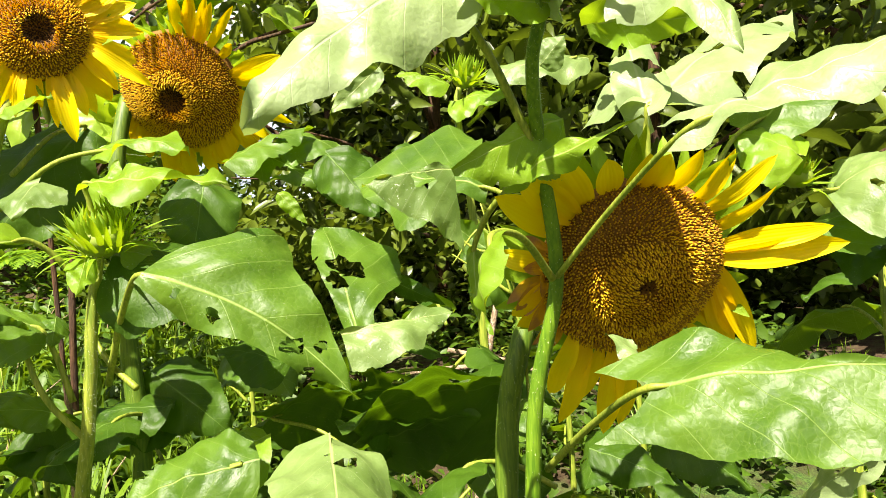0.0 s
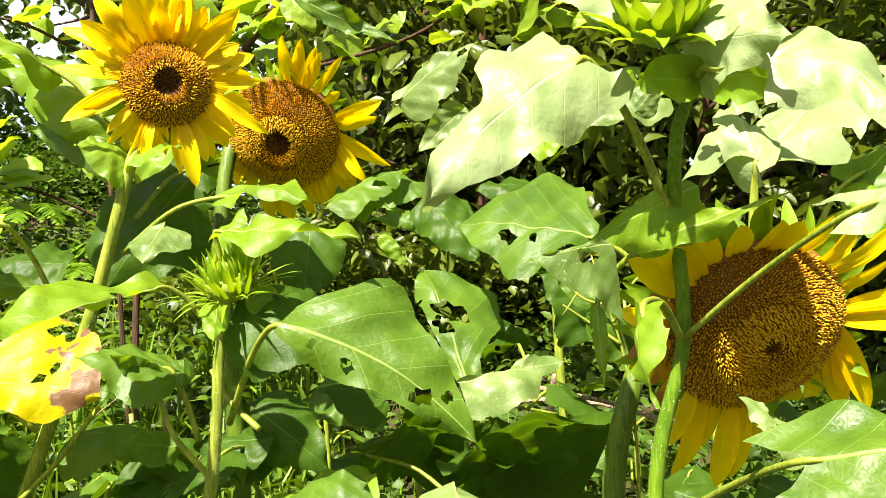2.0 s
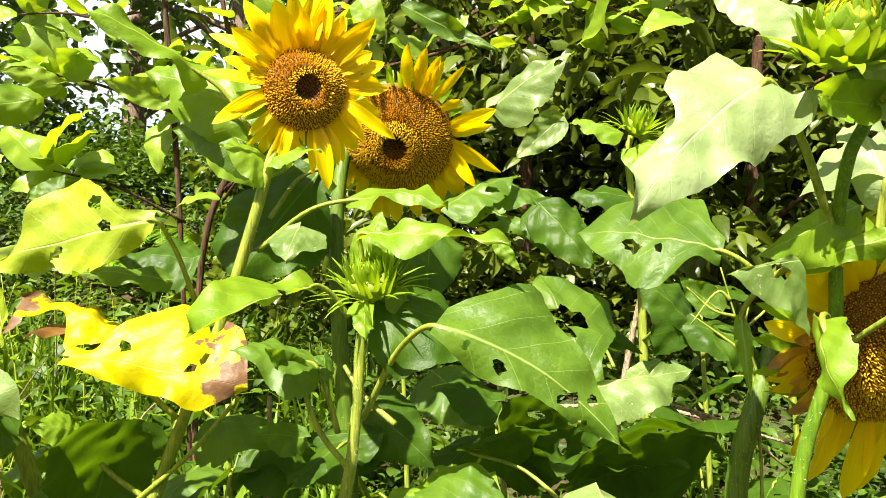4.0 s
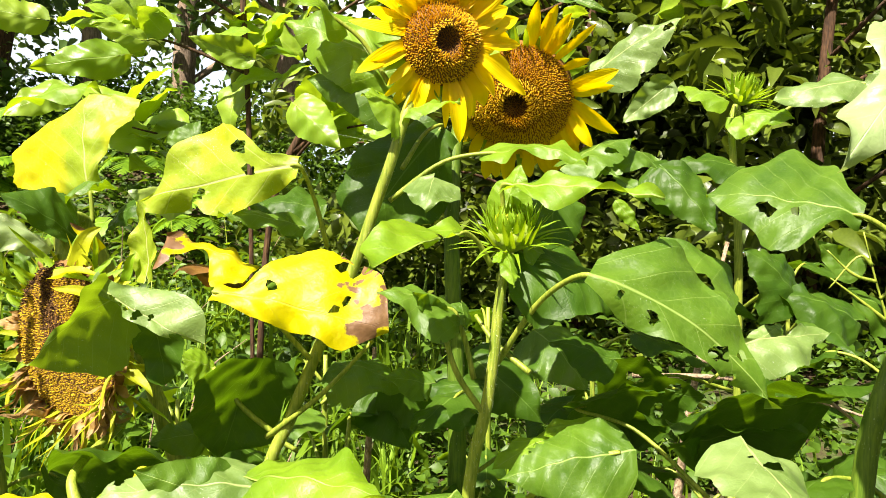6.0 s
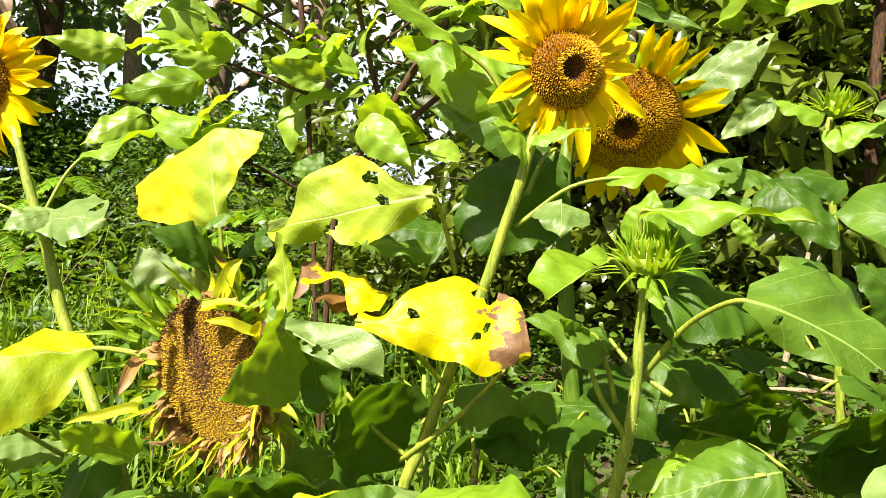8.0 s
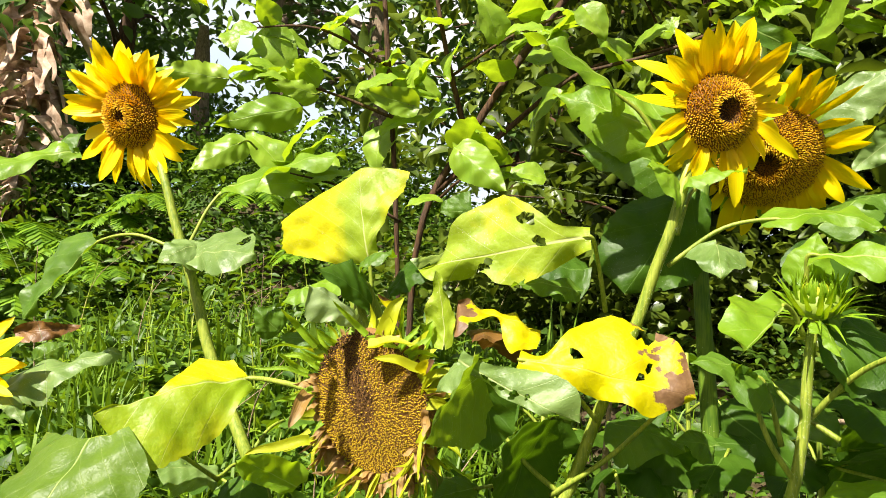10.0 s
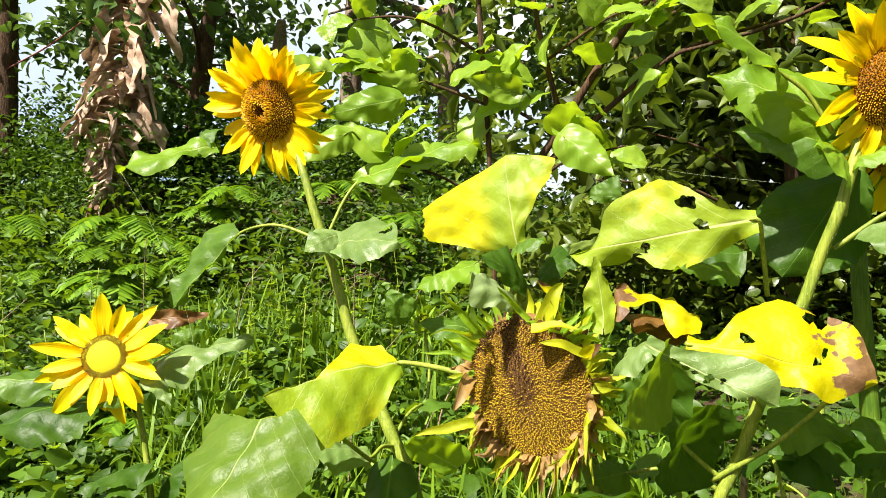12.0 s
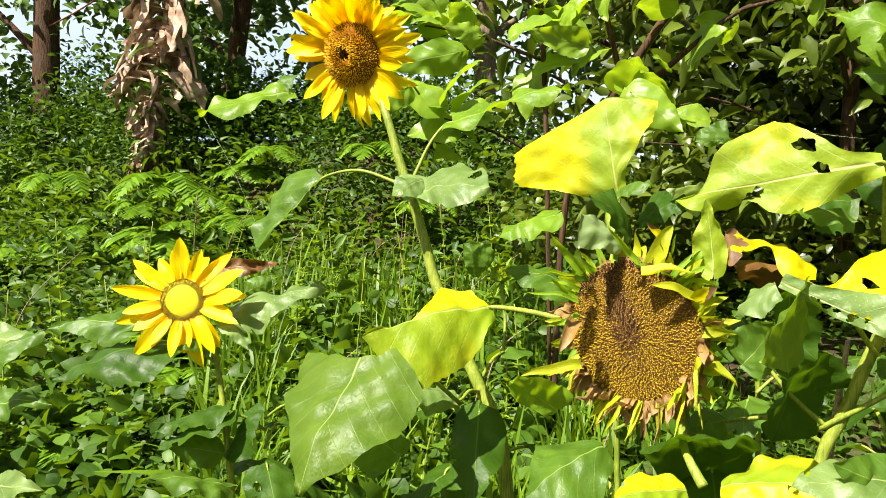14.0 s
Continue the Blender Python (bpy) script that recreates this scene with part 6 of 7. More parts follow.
leaf(withered_plant, (-0.985, 0.736, 1.009), (-1.077, 0.659, 1.009), (-1.031, 0.745, 1.033), LIME, bend=0.4, fold=0.2, form=(0.50, 0.85, 1.00, 0.97, 0.94, 0.82, 0.62, 0.35), form2=(0.45, 0.64, 0.64, 0.75, 0.85, 0.95, 0.87, 0.61), lobe=0.00, ragged=0.3)
tube("side_stem", [(-1.010, 0.940, 1.080), (-0.999, 0.883, 1.069), (-0.992, 0.800, 1.052), (-0.981, 0.760, 1.039), (-0.963, 0.744, 1.014)], [0.006, 0.006, 0.006, 0.008], STEM, withered_plant)
leaf(withered_plant, (-0.941, 0.741, 1.018), (-0.809, 0.717, 1.045), (-0.838, 0.792, 1.083), LIME, bend=0.4, fold=0.2, form=(0.25, 0.42, 0.57, 0.70, 0.78, 0.99, 1.00, 0.75), form2=(0.30, 0.46, 0.64, 0.79, 0.77, 0.76, 0.58, 0.39), lobe=0.00, ragged=0.3)
leaf(withered_plant, (-0.892, 0.856, 1.038), (-1.055, 0.818, 1.027), (-0.977, 0.738, 1.113), SHADED, bend=0.4, fold=0.2, form=(0.40, 0.65, 0.75, 0.82, 0.97, 1.00, 0.85, 0.53), form2=(0.50, 0.80, 0.95, 1.00, 1.00, 0.95, 0.80, 0.45), lobe=0.00, ragged=0.3)
leaf(withered_plant, (-0.739, 0.690, 1.058), (-0.827, 0.639, 1.103), (-0.780, 0.679, 1.124), LEAF, bend=0.4)
leaf(withered_plant, (-1.188, 0.858, 1.062), (-1.252, 0.774, 1.125), (-1.204, 0.814, 1.136), YOUNG, bend=0.4, fold=0.3, form=(0.60, 0.99, 1.00, 0.99, 1.00, 0.90, 0.50, 0.30), form2=(0.30, 0.47, 0.49, 0.53, 0.58, 0.62, 0.53, 0.40), lobe=0.00, ragged=0.3)
leaf(withered_plant, (-0.911, 0.847, 1.175), (-0.879, 0.809, 1.242), (-0.922, 0.847, 1.241), LEAF, bend=0.5)

tall_head_plant = thing("sunflower_plant", (-1.328, 1.080, 0.0), "tall sunflower plant with a bright yellow open head", "sunflower", "sunflowers in the patch")
stem(tall_head_plant, [(-1.328, 1.080, 0.0), (-1.339, 1.076, 0.917), (-1.405, 1.088, 1.050), (-1.476, 1.118, 1.162), (-1.515, 1.127, 1.243), (-1.535, 1.131, 1.303), (-1.569, 1.143, 1.388), (-1.614, 1.150, 1.499), (-1.649, 1.161, 1.589), (-1.689, 1.180, 1.663), (-1.719, 1.181, 1.709)], [0.014, 0.013, 0.012, 0.011, 0.009, 0.008], 29, mat=STEM, bristles=1200)
flower_head(tall_head_plant, (-1.745, 1.130, 1.725), (-0.080, -0.970, -0.200), 0.072, 0.48, 1200,
    ring(22, 0.088, 0.032, 14, 0.3, 16) + ring(21, 0.09, 0.03, 4, 0.4, 17, 8) + ring(14, 0.085, 0.032, 30, 0.2, 18, 30, 150),
    28, 0.035, "open", 9, "round golden disc ringed with bright yellow petals", hole=0.22, golden=0.97)
leaf(tall_head_plant, (-1.952, 1.266, 1.671), (-2.119, 1.113, 1.595), (-2.122, 1.218, 1.671), YOUNG, bend=0.22, fold=0.06, form=(0.35, 0.35, 0.70, 0.98, 0.99, 1.00, 0.79, 0.53), form2=(0.27, 0.27, 0.29, 0.41, 0.53, 0.54, 0.52, 0.30), lobe=0.00, ragged=0.3, wave=0.04)
leaf(tall_head_plant, (-2.021, 1.257, 1.679), (-1.947, 1.283, 1.716), (-1.950, 1.239, 1.667), LEAF, bend=0.4)
leaf(tall_head_plant, (-1.799, 1.145, 1.452), (-1.945, 1.101, 1.278), (-1.902, 1.171, 1.494), LEAF, stalk=(-1.601, 1.143, 1.439), bend=0.22, fold=0.06, form=(0.60, 1.00, 1.00, 0.97, 0.91, 0.83, 0.70, 0.57), form2=(0.02, 0.02, 0.02, 0.02, 0.05, 0.08, 0.10, 0.11), lobe=0.00, ragged=0.3, wave=0.04)
leaf(tall_head_plant, (-1.572, 1.107, 1.424), (-1.374, 1.049, 1.435), (-1.482, 1.153, 1.504), DUSTY, bend=0.22, form=(0.36, 0.54, 0.79, 1.00, 0.94, 0.88, 0.74, 0.48), form2=(0.30, 0.30, 0.31, 0.39, 0.48, 0.59, 0.56, 0.37), lobe=0.00, eaten=[(0.77, 0.168, 0.059)], fold=0.06, ragged=0.3, wave=0.04)
leaf(tall_head_plant, (-1.539, 1.122, 1.449), (-1.575, 1.035, 1.412), (-1.519, 1.054, 1.390), DUSTY, bend=0.4)
leaf(tall_head_plant, (-1.524, 1.207, 1.578), (-1.251, 1.204, 1.646), (-1.501, 1.283, 1.634), YOUNG, stalk=(-1.580, 1.150, 1.449), bend=0.22, fold=0.06, form=(0.97, 1.00, 0.91, 0.71, 0.51, 0.45, 0.40, 0.21), form2=(0.45, 0.45, 0.36, 0.27, 0.18, 0.26, 0.34, 0.21), lobe=0.02, ragged=0.3, wave=0.04)
leaf(tall_head_plant, (-1.344, 0.988, 1.207), (-1.513, 0.790, 1.171), (-1.417, 1.037, 1.279), LIME, stalk=(-1.157, 0.930, 1.194), sag=0.03, stalk_r=0.005, bend=0.22, fold=0.25, form=(0.70, 0.98, 0.80, 0.52, 0.24, 0.07, 0.03, 0.03), form2=(0.22, 0.45, 0.79, 0.90, 0.97, 1.05, 1.09, 0.70), lobe=0.00, ragged=0.3, wave=0.03)
leaf(tall_head_plant, (-1.405, 0.994, 1.021), (-1.489, 0.923, 1.049), (-1.487, 1.015, 1.059), DUSTY, stalk=(-1.39, 1.08, 1.02), bend=0.3, form=(0.45, 0.63, 0.74, 0.89, 1.00, 0.88, 0.76, 0.51), form2=(0.30, 0.49, 0.56, 0.64, 0.72, 0.78, 0.80, 0.62), lobe=0.00, ragged=0.3, eaten=[(0.5, 0.2, 0.05)])
leaf(tall_head_plant, (-1.512, 0.785, 1.131), (-1.531, 0.617, 0.956), (-1.682, 0.802, 1.134), DULL, stalk=(-1.398, 0.980, 1.019), bend=0.22, fold=0.06, form=(1.00, 0.96, 0.89, 0.80, 0.64, 0.47, 0.32, 0.17), form2=(0.34, 0.68, 0.79, 0.77, 0.72, 0.59, 0.42, 0.19), lobe=0.14, ragged=0.3, wave=0.04)
leaf(tall_head_plant, (-1.470, 0.843, 0.958), (-1.579, 0.858, 0.980), (-1.485, 0.783, 0.936), LEAF, bend=0.4)
leaf(tall_head_plant, (-1.297, 1.304, 1.383), (-1.426, 1.253, 1.316), (-1.368, 1.331, 1.381), YOUNG, bend=0.4)
leaf(tall_head_plant, (-1.464, 1.343, 1.257), (-1.517, 1.326, 1.309), (-1.440, 1.354, 1.298), LEAF, bend=0.4)
leaf(tall_head_plant, (-1.248, 1.207, 1.241), (-1.373, 1.163, 1.261), (-1.317, 1.238, 1.284), LEAF, bend=0.4)
leaf(bush_plant, (-1.797, 2.291, 2.041), (-1.914, 2.175, 2.060), (-1.849, 2.233, 1.998), BUSH, stalk=(-1.791, 2.443, 2.051), bend=0.4, fold=0.2)
leaf(bush_plant, (-1.876, 2.280, 1.984), (-2.124, 2.144, 1.905), (-2.002, 2.210, 1.861), BUSH, stalk=(-1.874, 2.431, 1.990), bend=0.4, fold=0.2)
leaf(bush_plant, (-2.073, 2.251, 1.855), (-2.218, 2.129, 1.732), (-2.189, 2.185, 1.851), BUSH, stalk=(-2.083, 2.401, 1.854), bend=0.4, fold=0.2)
leaf(bush_plant, (-2.162, 2.243, 2.102), (-2.367, 2.114, 2.111), (-2.265, 2.177, 2.036), BUSH, stalk=(-2.177, 2.392, 2.116), bend=0.4, fold=0.2)
leaf(bush_plant, (-1.423, 2.341, 1.999), (-1.590, 2.218, 2.036), (-1.476, 2.284, 2.074), BUSH, stalk=(-1.395, 2.496, 2.006), bend=0.4, fold=0.2)
leaf(bush_plant, (-1.246, 2.362, 1.832), (-1.054, 2.285, 1.673), (-1.216, 2.314, 1.694), BUSH, stalk=(-1.207, 2.519, 1.830), bend=0.4, fold=0.2)

young_head_plant = thing("sunflower_plant", (-2.117, 1.258, 0.0), "young sunflower plant with a small yellow-green head", "sunflower", "sunflowers in the patch")
stem(young_head_plant, [(-2.117, 1.258, 0.0), (-2.114, 1.249, 0.612), (-2.136, 1.251, 0.794), (-2.171, 1.259, 0.954), (-2.206, 1.262, 1.056), (-2.261, 1.277, 1.099)], [0.010, 0.009, 0.007, 0.006], 37, mat=STEM, bristles=500)
flower_head(young_head_plant, (-2.234, 1.192, 1.137), (0.42, -0.84, 0.28), 0.056, 0.2, 900,
    ring(15, 0.105, 0.044, 12, 0.2, 20) + ring(11, 0.10, 0.040, 2, 0.3, 21, 11),
    20, 0.03, "young", 11, "lime centred disc with pointed yellow petals", hole=0)
leaf(young_head_plant, (-2.360, 1.164, 1.070), (-2.576, 1.084, 1.049), (-2.510, 1.164, 1.094), LEAF, bend=0.4)
leaf(young_head_plant, (-2.166, 1.290, 1.092), (-1.943, 1.428, 1.161), (-2.012, 1.292, 1.089), DUSTY, bend=0.4)
leaf(young_head_plant, (-2.174, 1.396, 1.144), (-2.101, 1.425, 1.186), (-2.147, 1.410, 1.200), LEAF, bend=0.4)
leaf(young_head_plant, (-2.184, 1.227, 1.049), (-2.237, 1.153, 1.012), (-2.233, 1.210, 1.062), LEAF, bend=0.4)
leaf(young_head_plant, (-2.137, 1.247, 1.087), (-2.048, 1.222, 1.018), (-2.103, 1.203, 1.045), DUSTY, bend=0.4)
leaf(young_head_plant, (-2.286, 1.188, 1.016), (-2.473, 1.009, 0.938), (-2.450, 1.182, 1.018), SHADED, stalk=(-2.179, 1.257, 0.969), bend=0.4)
leaf(young_head_plant, (-2.133, 1.235, 0.859), (-2.267, 1.129, 0.796), (-2.242, 1.246, 0.827), SHADED, bend=0.4)
leaf(young_head_plant, (-2.114, 1.235, 0.741), (-2.059, 1.316, 0.878), (-2.025, 1.218, 0.803), SHADED, bend=0.4)
leaf(young_head_plant, (-2.142, 1.225, 0.740), (-2.239, 1.138, 0.768), (-2.207, 1.204, 0.797), LEAF, bend=0.4)
leaf(young_head_plant, (-2.505, 0.844, 1.067), (-2.263, 0.826, 1.068), (-2.435, 0.872, 1.108), DUSTY, bend=0.4)
leaf(young_head_plant, (-2.396, 0.776, 1.040), (-2.270, 0.826, 1.103), (-2.284, 0.764, 1.053), LEAF, bend=0.4)
leaf(young_head_plant, (-2.510, 0.834, 0.914), (-2.252, 0.824, 0.954), (-2.428, 0.866, 0.961), LEAF, bend=0.4)
leaf(young_head_plant, (-2.226, 0.614, 0.857), (-2.004, 0.591, 0.892), (-2.160, 0.641, 0.896), DUSTY, bend=0.4)
leaf(young_head_plant, (-2.025, 1.106, 0.712), (-2.156, 0.954, 0.759), (-2.128, 1.070, 0.743), LEAF, bend=0.4)

low_leaf_plant = thing("sunflower_plant", (-0.105, 0.800, 0.0), "low sunflower plant with broad eaten leaves", "sunflower", "sunflowers in the patch")
stem(low_leaf_plant, [(-0.105, 0.800, 0.0), (-0.092, 0.949, 0.929), (-0.101, 0.930, 1.013), (-0.109, 0.950, 1.036)], [0.009, 0.007], 41, mat=STEM, bristles=100)
leaf(low_leaf_plant, (-0.132, 0.770, 1.138), (-0.102, 0.600, 1.058), (-0.190, 0.680, 1.115), DUSTY, lobe=0.14, bend=0.4, fold=0.2, holes=[(0.14, -0.25, 0.05), (0.05, 0.1, 0.015)])
leaf(low_leaf_plant, (0.303, 1.000, 1.070), (0.401, 0.949, 1.002), (0.382, 1.000, 1.063), SHADED)
leaf(low_leaf_plant, (0.447, 0.899, 1.008), (0.572, 0.900, 1.067), (0.490, 0.880, 1.076), SHEENPAINT, holes=[(0.4, 0.4, 0.06), (0.6, -0.3, 0.05)])
leaf(low_leaf_plant, (0.268, 1.299, 0.963), (0.394, 1.249, 0.911), (0.361, 1.299, 0.968), SHADED)
leaf(low_leaf_plant, (0.161, 1.299, 0.906), (0.050, 1.299, 0.973), (0.123, 1.299, 0.980), SHADED)
leaf(low_leaf_plant, (0.081, 1.150, 1.116), (-0.167, 1.050, 1.089), (-0.021, 1.272, 0.979), SHADED, bend=0.4, fold=0.18, holes=[(0.3, -0.3, 0.05), (0.6, 0.7, 0.08)])
leaf(low_leaf_plant, (-0.304, 1.200, 1.077), (-0.149, 1.200, 1.117), (-0.240, 1.287, 1.029), SHADED, stalk=(-0.092, 1.099, 0.968), bend=0.4)
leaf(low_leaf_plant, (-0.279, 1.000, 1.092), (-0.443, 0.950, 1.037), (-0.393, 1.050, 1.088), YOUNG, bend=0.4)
leaf(low_leaf_plant, (-0.465, 1.150, 1.115), (-0.584, 1.150, 1.103), (-0.490, 1.100, 1.084), SHADED, bend=0.4)
leaf(low_leaf_plant, (-0.477, 1.200, 1.066), (-0.568, 1.150, 1.056), (-0.505, 1.150, 1.044), SHADED, bend=0.4)
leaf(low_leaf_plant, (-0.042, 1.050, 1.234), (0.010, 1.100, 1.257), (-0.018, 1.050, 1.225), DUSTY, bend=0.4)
leaf(low_leaf_plant, (-0.257, 1.100, 1.186), (-0.361, 1.100, 1.209), (-0.297, 1.050, 1.163), SHADED, bend=0.4)
leaf(low_leaf_plant, (-0.083, 1.200, 1.296), (0.001, 1.200, 1.253), (-0.035, 1.200, 1.294), SHADED, bend=0.4)
leaf(young_head_plant, (-2.442, 1.633, 1.177), (-2.219, 1.604, 1.202), (-2.338, 1.617, 1.223), DRYLEAF, bend=0.7, fold=0.3, label='curled dry brown leaf')
bud(tall_head_plant, (-1.442, 1.395, 1.237), (0.250, -0.751, 0.612), 0.026, 61, 26, 1.3)
tube("side_stem", [(-1.417, 1.347, 1.021), (-1.427, 1.398, 1.120), (-1.442, 1.405, 1.214)], [0.004, 0.004, 0.004], STEM, tall_head_plant)
tube("side_stem", [(-0.795, 0.964, 1.054), (-0.701, 0.939, 1.133), (-0.622, 0.921, 1.220)], [0.0045, 0.004, 0.0032], STEM, front_head_plant)
tube("side_stem", [(-0.776, 0.967, 1.055), (-0.829, 0.950, 1.101), (-0.881, 0.954, 1.159)], [0.0045, 0.004, 0.0032], STEM, front_head_plant)
tube("side_stem", [(-0.450, 0.879, 1.130), (-0.491, 0.859, 1.193), (-0.516, 0.857, 1.265)], [0.0045, 0.004, 0.0032], STEM, bud_plant)
tube("side_stem", [(-0.392, 0.889, 1.193), (-0.441, 0.918, 1.226), (-0.474, 0.944, 1.263)], [0.0045, 0.004, 0.0032], STEM, bud_plant)
tube("side_stem", [(-0.770, 1.048, 1.009), (-0.847, 1.038, 1.045), (-0.932, 1.025, 1.033)], [0.0045, 0.004, 0.0032], STEM, withered_plant)
leaf(bud_plant, (-0.516, 0.857, 1.265), (-0.546, 0.812, 1.303), (-0.533, 0.834, 1.260), LEAF, bend=0.4)
leaf(front_head_plant, (-0.881, 0.954, 1.159), (-0.923, 0.907, 1.178), (-0.888, 0.912, 1.136), YOUNG, bend=0.4)
leaf(withered_plant, (-0.932, 1.025, 1.033), (-0.994, 0.965, 1.027), (-0.948, 0.972, 1.001), LEAF, bend=0.4)


# ---------------------------------------------------------------- lower leaves and plants behind
def lower_leaves(plant, x, y, top, count, seed, low=0.25, size=(0.13, 0.22)):
    """Broad leaves in a spiral up a stem, hanging from stalks."""
    r = random.Random(seed)
    for k in range(count):
        z = low + (top - low) * (k + r.random()) / count
        a = k * 2.4 + r.uniform(-0.4, 0.4) + seed
        d = Vector((math.cos(a), math.sin(a), 0))
        out = r.uniform(0.06, 0.13)
        foot = Vector((x, y, z)) + d * out + Vector((0, 0, 0.05))
        ln = r.uniform(*size)
        tip = foot + d * ln * 0.85 + Vector((r.uniform(-0.03, 0.03), r.uniform(-0.03, 0.03), -ln * r.uniform(0.25, 0.75)))
        side = d.cross(Vector((0, 0, 1)))
        edge = foot + (tip - foot) * 0.3 + side * ln * r.uniform(0.34, 0.42) + Vector((0, 0, r.uniform(-0.02, 0.02)))
        # mostly the dark copy, since shade low on the stems is in its colour
        mat = r.choice((LEAF, SHADED, SHADED, SHADED, SHADED, SHADED))
        eaten = [(r.uniform(0.2, 0.8), r.uniform(-0.9, 0.9), r.uniform(0.02, 0.07)) for _ in range(r.randrange(4))]
        leaf(plant, foot, tip, edge, mat, stalk=(x, y, z), holes=eaten, bend=r.uniform(0.2, 0.8), fold=r.uniform(0.05, 0.35), seed=seed * 50 + k, nu=24, nv=16)


for ob, x, y, top, count, seed in (
        (near_bud_plant, 0.12, 0.86, 1.0, 4, 1), (large_head_plant, 0.14, 0.98, 1.05, 7, 2), (bud_plant, -0.46, 0.9, 1.0, 6, 3), (front_head_plant, -0.68, 1.02, 1.05, 7, 4),
        (rear_head_plant, -0.48, 1.2, 1.1, 8, 5), (small_bud_plant, 0.0, 1.5, 1.2, 9, 6), (withered_plant, -0.95, 0.98, 1.0, 7, 7), (tall_head_plant, -1.4, 1.1, 1.05, 8, 8), (young_head_plant, -2.05, 1.3, 0.85, 7, 9)):
    lower_leaves(ob, x, y, top, count + (0 if seed < 3 else 6), seed)

for k, (x, y, h, c) in enumerate(((-0.25, 1.5, 1.15, 8), (0.42, 1.6, 1.2, 6), (0.75, 1.2, 1.3, 9), (-0.85, 1.45, 1.1, 8), (0.55, 0.95, 1.1, 7), (-1.15, 1.35, 1.0, 7), (1.0, 1.6, 1.4, 8), (0.3, 1.9, 1.3, 8), (-0.5, 1.75, 1.2, 8))):
    ob = thing("sunflower_plant", (x, y, 0), "leafy sunflower plant without a flower among the others", "sunflower", "sunflowers in the patch")
    stem(ob, [(x, y, 0), (x + 0.02, y, h * 0.5), (x, y + 0.02, h)], [0.011, 0.009, 0.005], 60 + k, bristles=150)
    lower_leaves(ob, x, y, h, c + 3, 20 + k)


def twig(points, radius, label):
    ob = thing("twig", points[0], label, "twig", "dry twigs under the plants")
    tube("stick", points, [radius, radius * 0.8, radius * 0.4], TWIG, ob, 6, 6, rough=0.2)


thin_weed = thing("thin_weed", (0.10, 0.95, 0.0), "spindly branching green weed beside the large head", "weed")
for line in ([(0.10, 0.95, 0.0), (0.105, 0.94, 0.7), (0.101, 0.93, 1.196), (0.087, 0.93, 1.286), (0.071, 0.93, 1.339), (0.052, 0.93, 1.406)],
             [(0.087, 0.93, 1.286), (0.055, 0.93, 1.31), (0.012, 0.93, 1.341)], [(0.071, 0.93, 1.339), (0.042, 0.93, 1.347), (0.006, 0.93, 1.379)],
             [(0.101, 0.93, 1.196), (0.1, 0.93, 1.256), (0.085, 0.93, 1.323), (0.09, 0.93, 1.36)], [(0.077, 0.93, 1.316), (0.108, 0.93, 1.344), (0.12, 0.93, 1.358)],
             [(0.065, 0.93, 1.361), (0.05, 0.93, 1.373), (0.011, 0.93, 1.327)]):
    tube("shoot", line, [0.0028, 0.002, 0.001], STEM, thin_weed, 6, 6)

tw = random.Random(31)
for k in range(22):
    x, y = tw.uniform(-5.2, -1.3), tw.uniform(2.2, 5.2)
    g, h = float(ground_z(x, y)), tw.uniform(0.5, 1.15)
    lean, way = tw.uniform(0.05, 0.5), tw.uniform(-0.3, 0.3)
    twig([(x, y, g), (x + lean * 0.3, y + way * 0.4, g + h * 0.6), (x + lean, y + way, g + h * tw.uniform(0.75, 1.0))], tw.uniform(0.003, 0.006), "thin dry stalk leaning over the weeds")


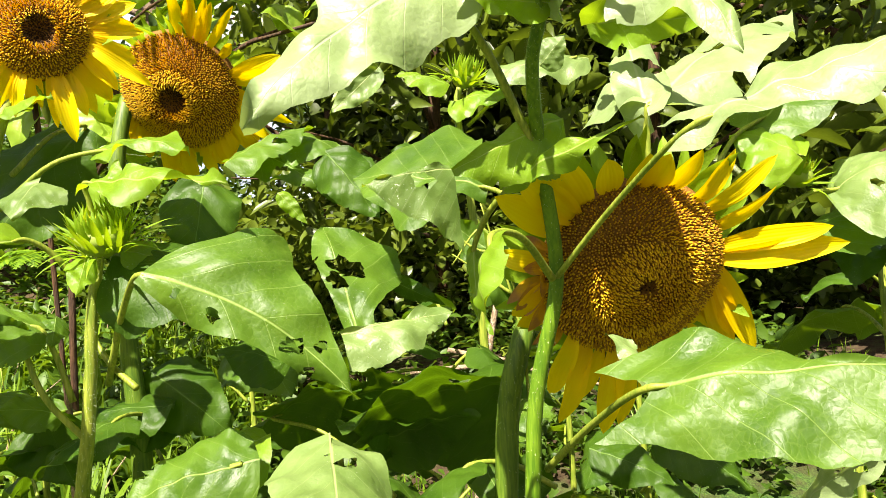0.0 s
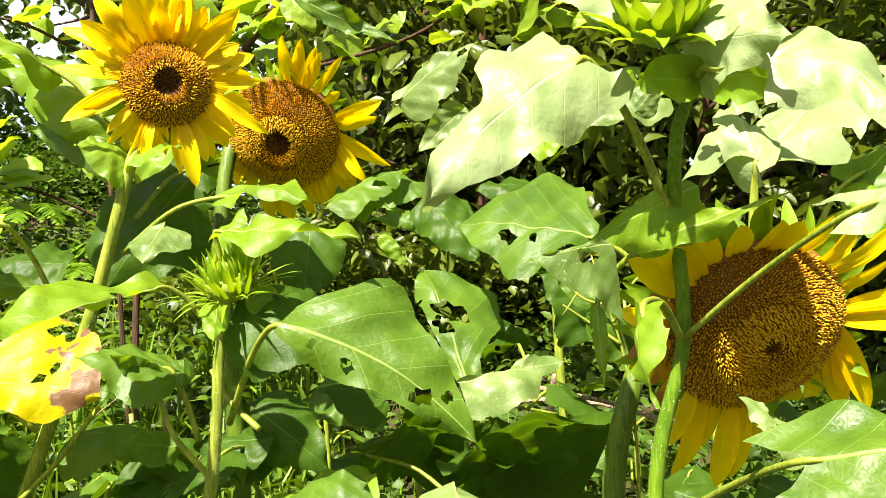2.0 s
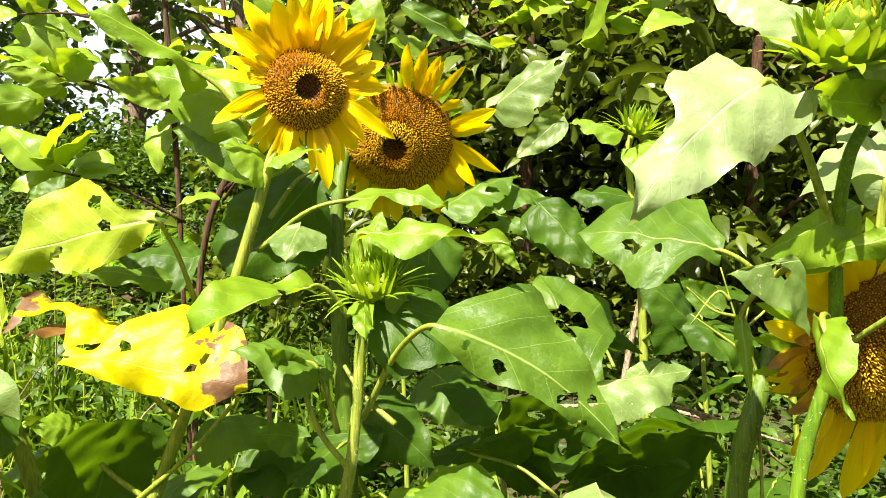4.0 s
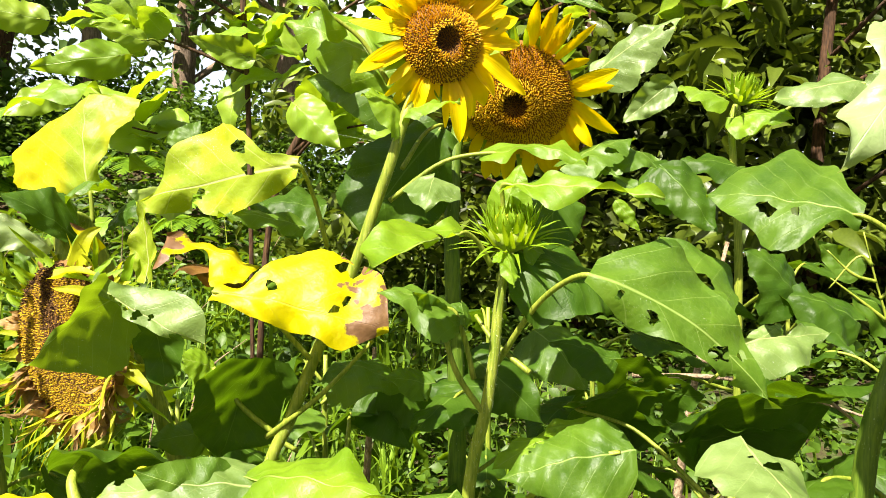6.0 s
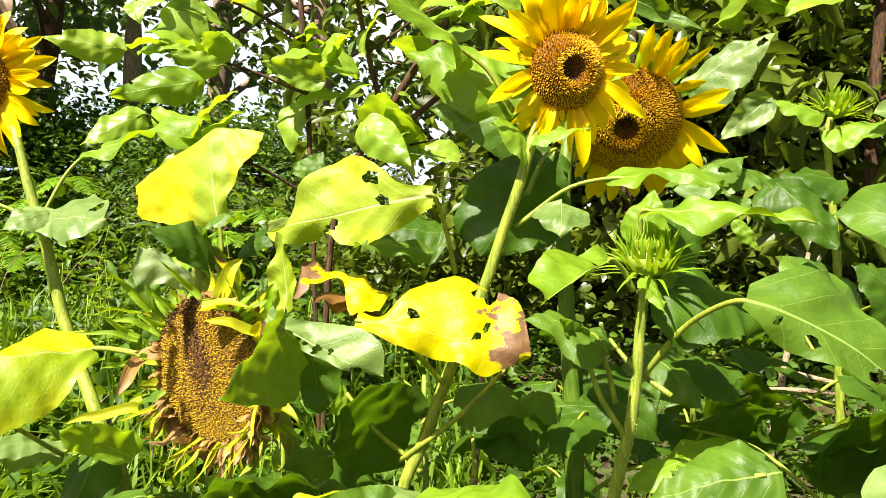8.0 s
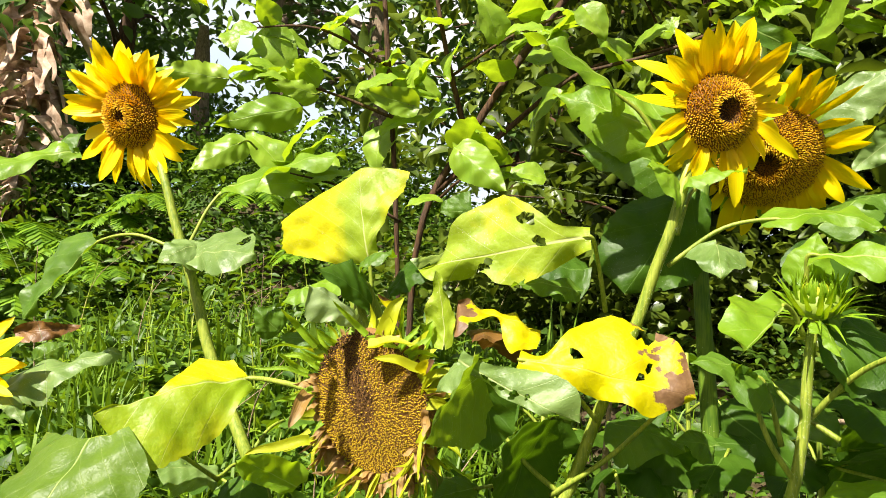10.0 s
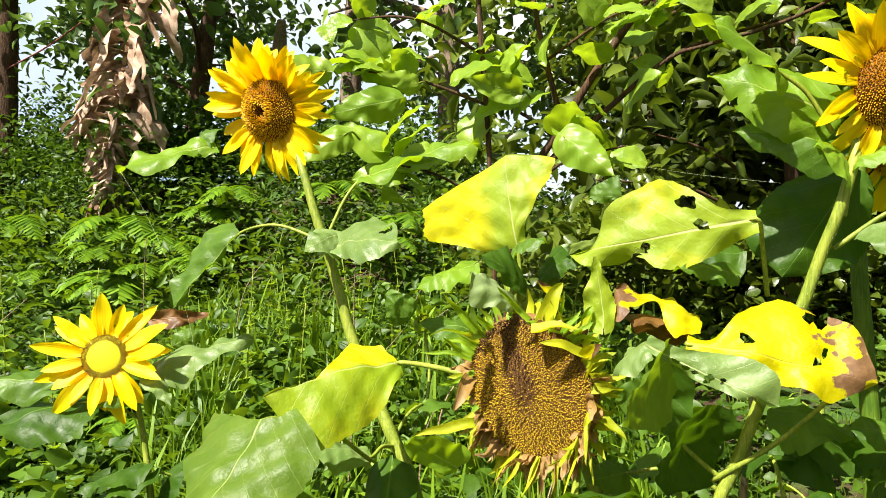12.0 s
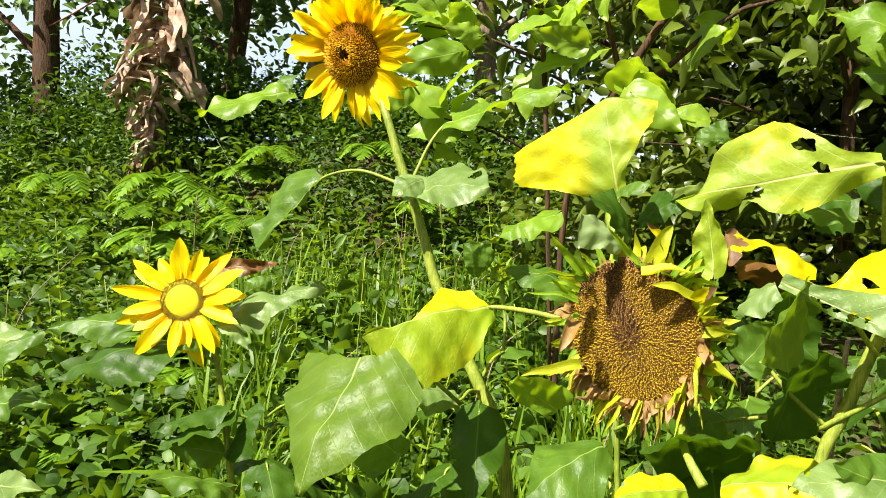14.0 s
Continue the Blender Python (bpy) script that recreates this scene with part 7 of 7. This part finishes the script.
def weed_stem(x, y, height, seed):
    """A slender upright weed with small paired leaves."""
    rr = random.Random(seed)
    g = float(ground_z(x, y))
    ob = thing("tall_weed", (x, y, g), "slender upright weed with small paired green leaves", "weed", "tall weeds on the bank")
    _, line = tube("stem", [(x, y, g), (x + rr.uniform(-0.04, 0.04), y, g + height * 0.5), (x + rr.uniform(-0.08, 0.08), y, g + height)], [0.006, 0.004, 0.002], STEM, ob, 6, 6)
    for k in range(int(height * 16)):
        t = 0.25 + 0.72 * k / (height * 16)
        p = Vector(line[int(t * (len(line) - 1))])
        for sg in (0, 1):
            a = k * 1.57 + sg * math.pi + rr.uniform(-0.4, 0.4)
            d = Vector((math.cos(a), math.sin(a), rr.uniform(-0.1, 0.6)))
            part("leaf", WEEDLEAF[rr.randrange(3)], ob, basis(d, (0, 0, 1), p) @ Matrix.Scale(rr.uniform(0.05, 0.10) * (1.25 - t), 4))


WEEDLEAF = [leaf_mesh(1.0, 0.24, BUSH, 0.8, 0.3, 0.2, 0.03, 0.0, 40 + k, (), 0.0, 0.05, 8, 6) for k in range(3)]
for k in range(26):
    weed_stem(tw.uniform(-4.6, -1.2), tw.uniform(2.0, 4.4), tw.uniform(0.6, 1.15), 300 + k)

twig([(-0.1, 1.9, 1.02), (0.15, 1.75, 1.05), (0.45, 1.7, 0.98)], 0.008, "thin dry brown twig among the leaves")
twig([(0.0, 1.6, 1.12), (0.25, 1.55, 1.06), (0.4, 1.6, 0.95)], 0.006, "thin dry brown twig among the leaves")
twig([(0.05, 2.1, 0.3), (0.1, 2.1, 0.9), (0.2, 2.15, 1.4)], 0.015, "upright brown stick among the leaves")
twig([(-0.75, 1.35, 0.2), (-0.72, 1.35, 0.8), (-0.7, 1.3, 1.15)], 0.012, "withered brown stalk beside the green stems")

VINE = bark_material("red_vine", (0.22, 0.05, 0.05), (0.4, 0.14, 0.12), 60, 2)


def strand(name, points, radius, mat, label, category):
    ob = thing(name, points[0], label, category)
    tube("strand", points, [radius, radius, radius], mat, ob, 5, 6)


strand("spider_thread", [(-0.969, 1.827, 1.660), (-0.780, 1.891, 1.634), (-0.569, 1.963, 1.614)], 0.0003, HAIR, "fine pale spider thread between the plants", "thread")
strand("spider_thread", [(-2.101, 1.101, 1.596), (-2.032, 1.123, 1.474), (-1.940, 1.151, 1.234), (-1.923, 1.154, 1.060)], 0.0003, HAIR, "fine pale spider thread hanging over the weeds", "thread")
strand("vine", [(-10.25, 7.72, 3.95), (-9.3, 7.5, 4.12), (-8.3, 7.25, 4.38), (-7.28, 7.05, 4.72)], 0.012, VINE, "thin reddish vine stretched across the trees", "vine")
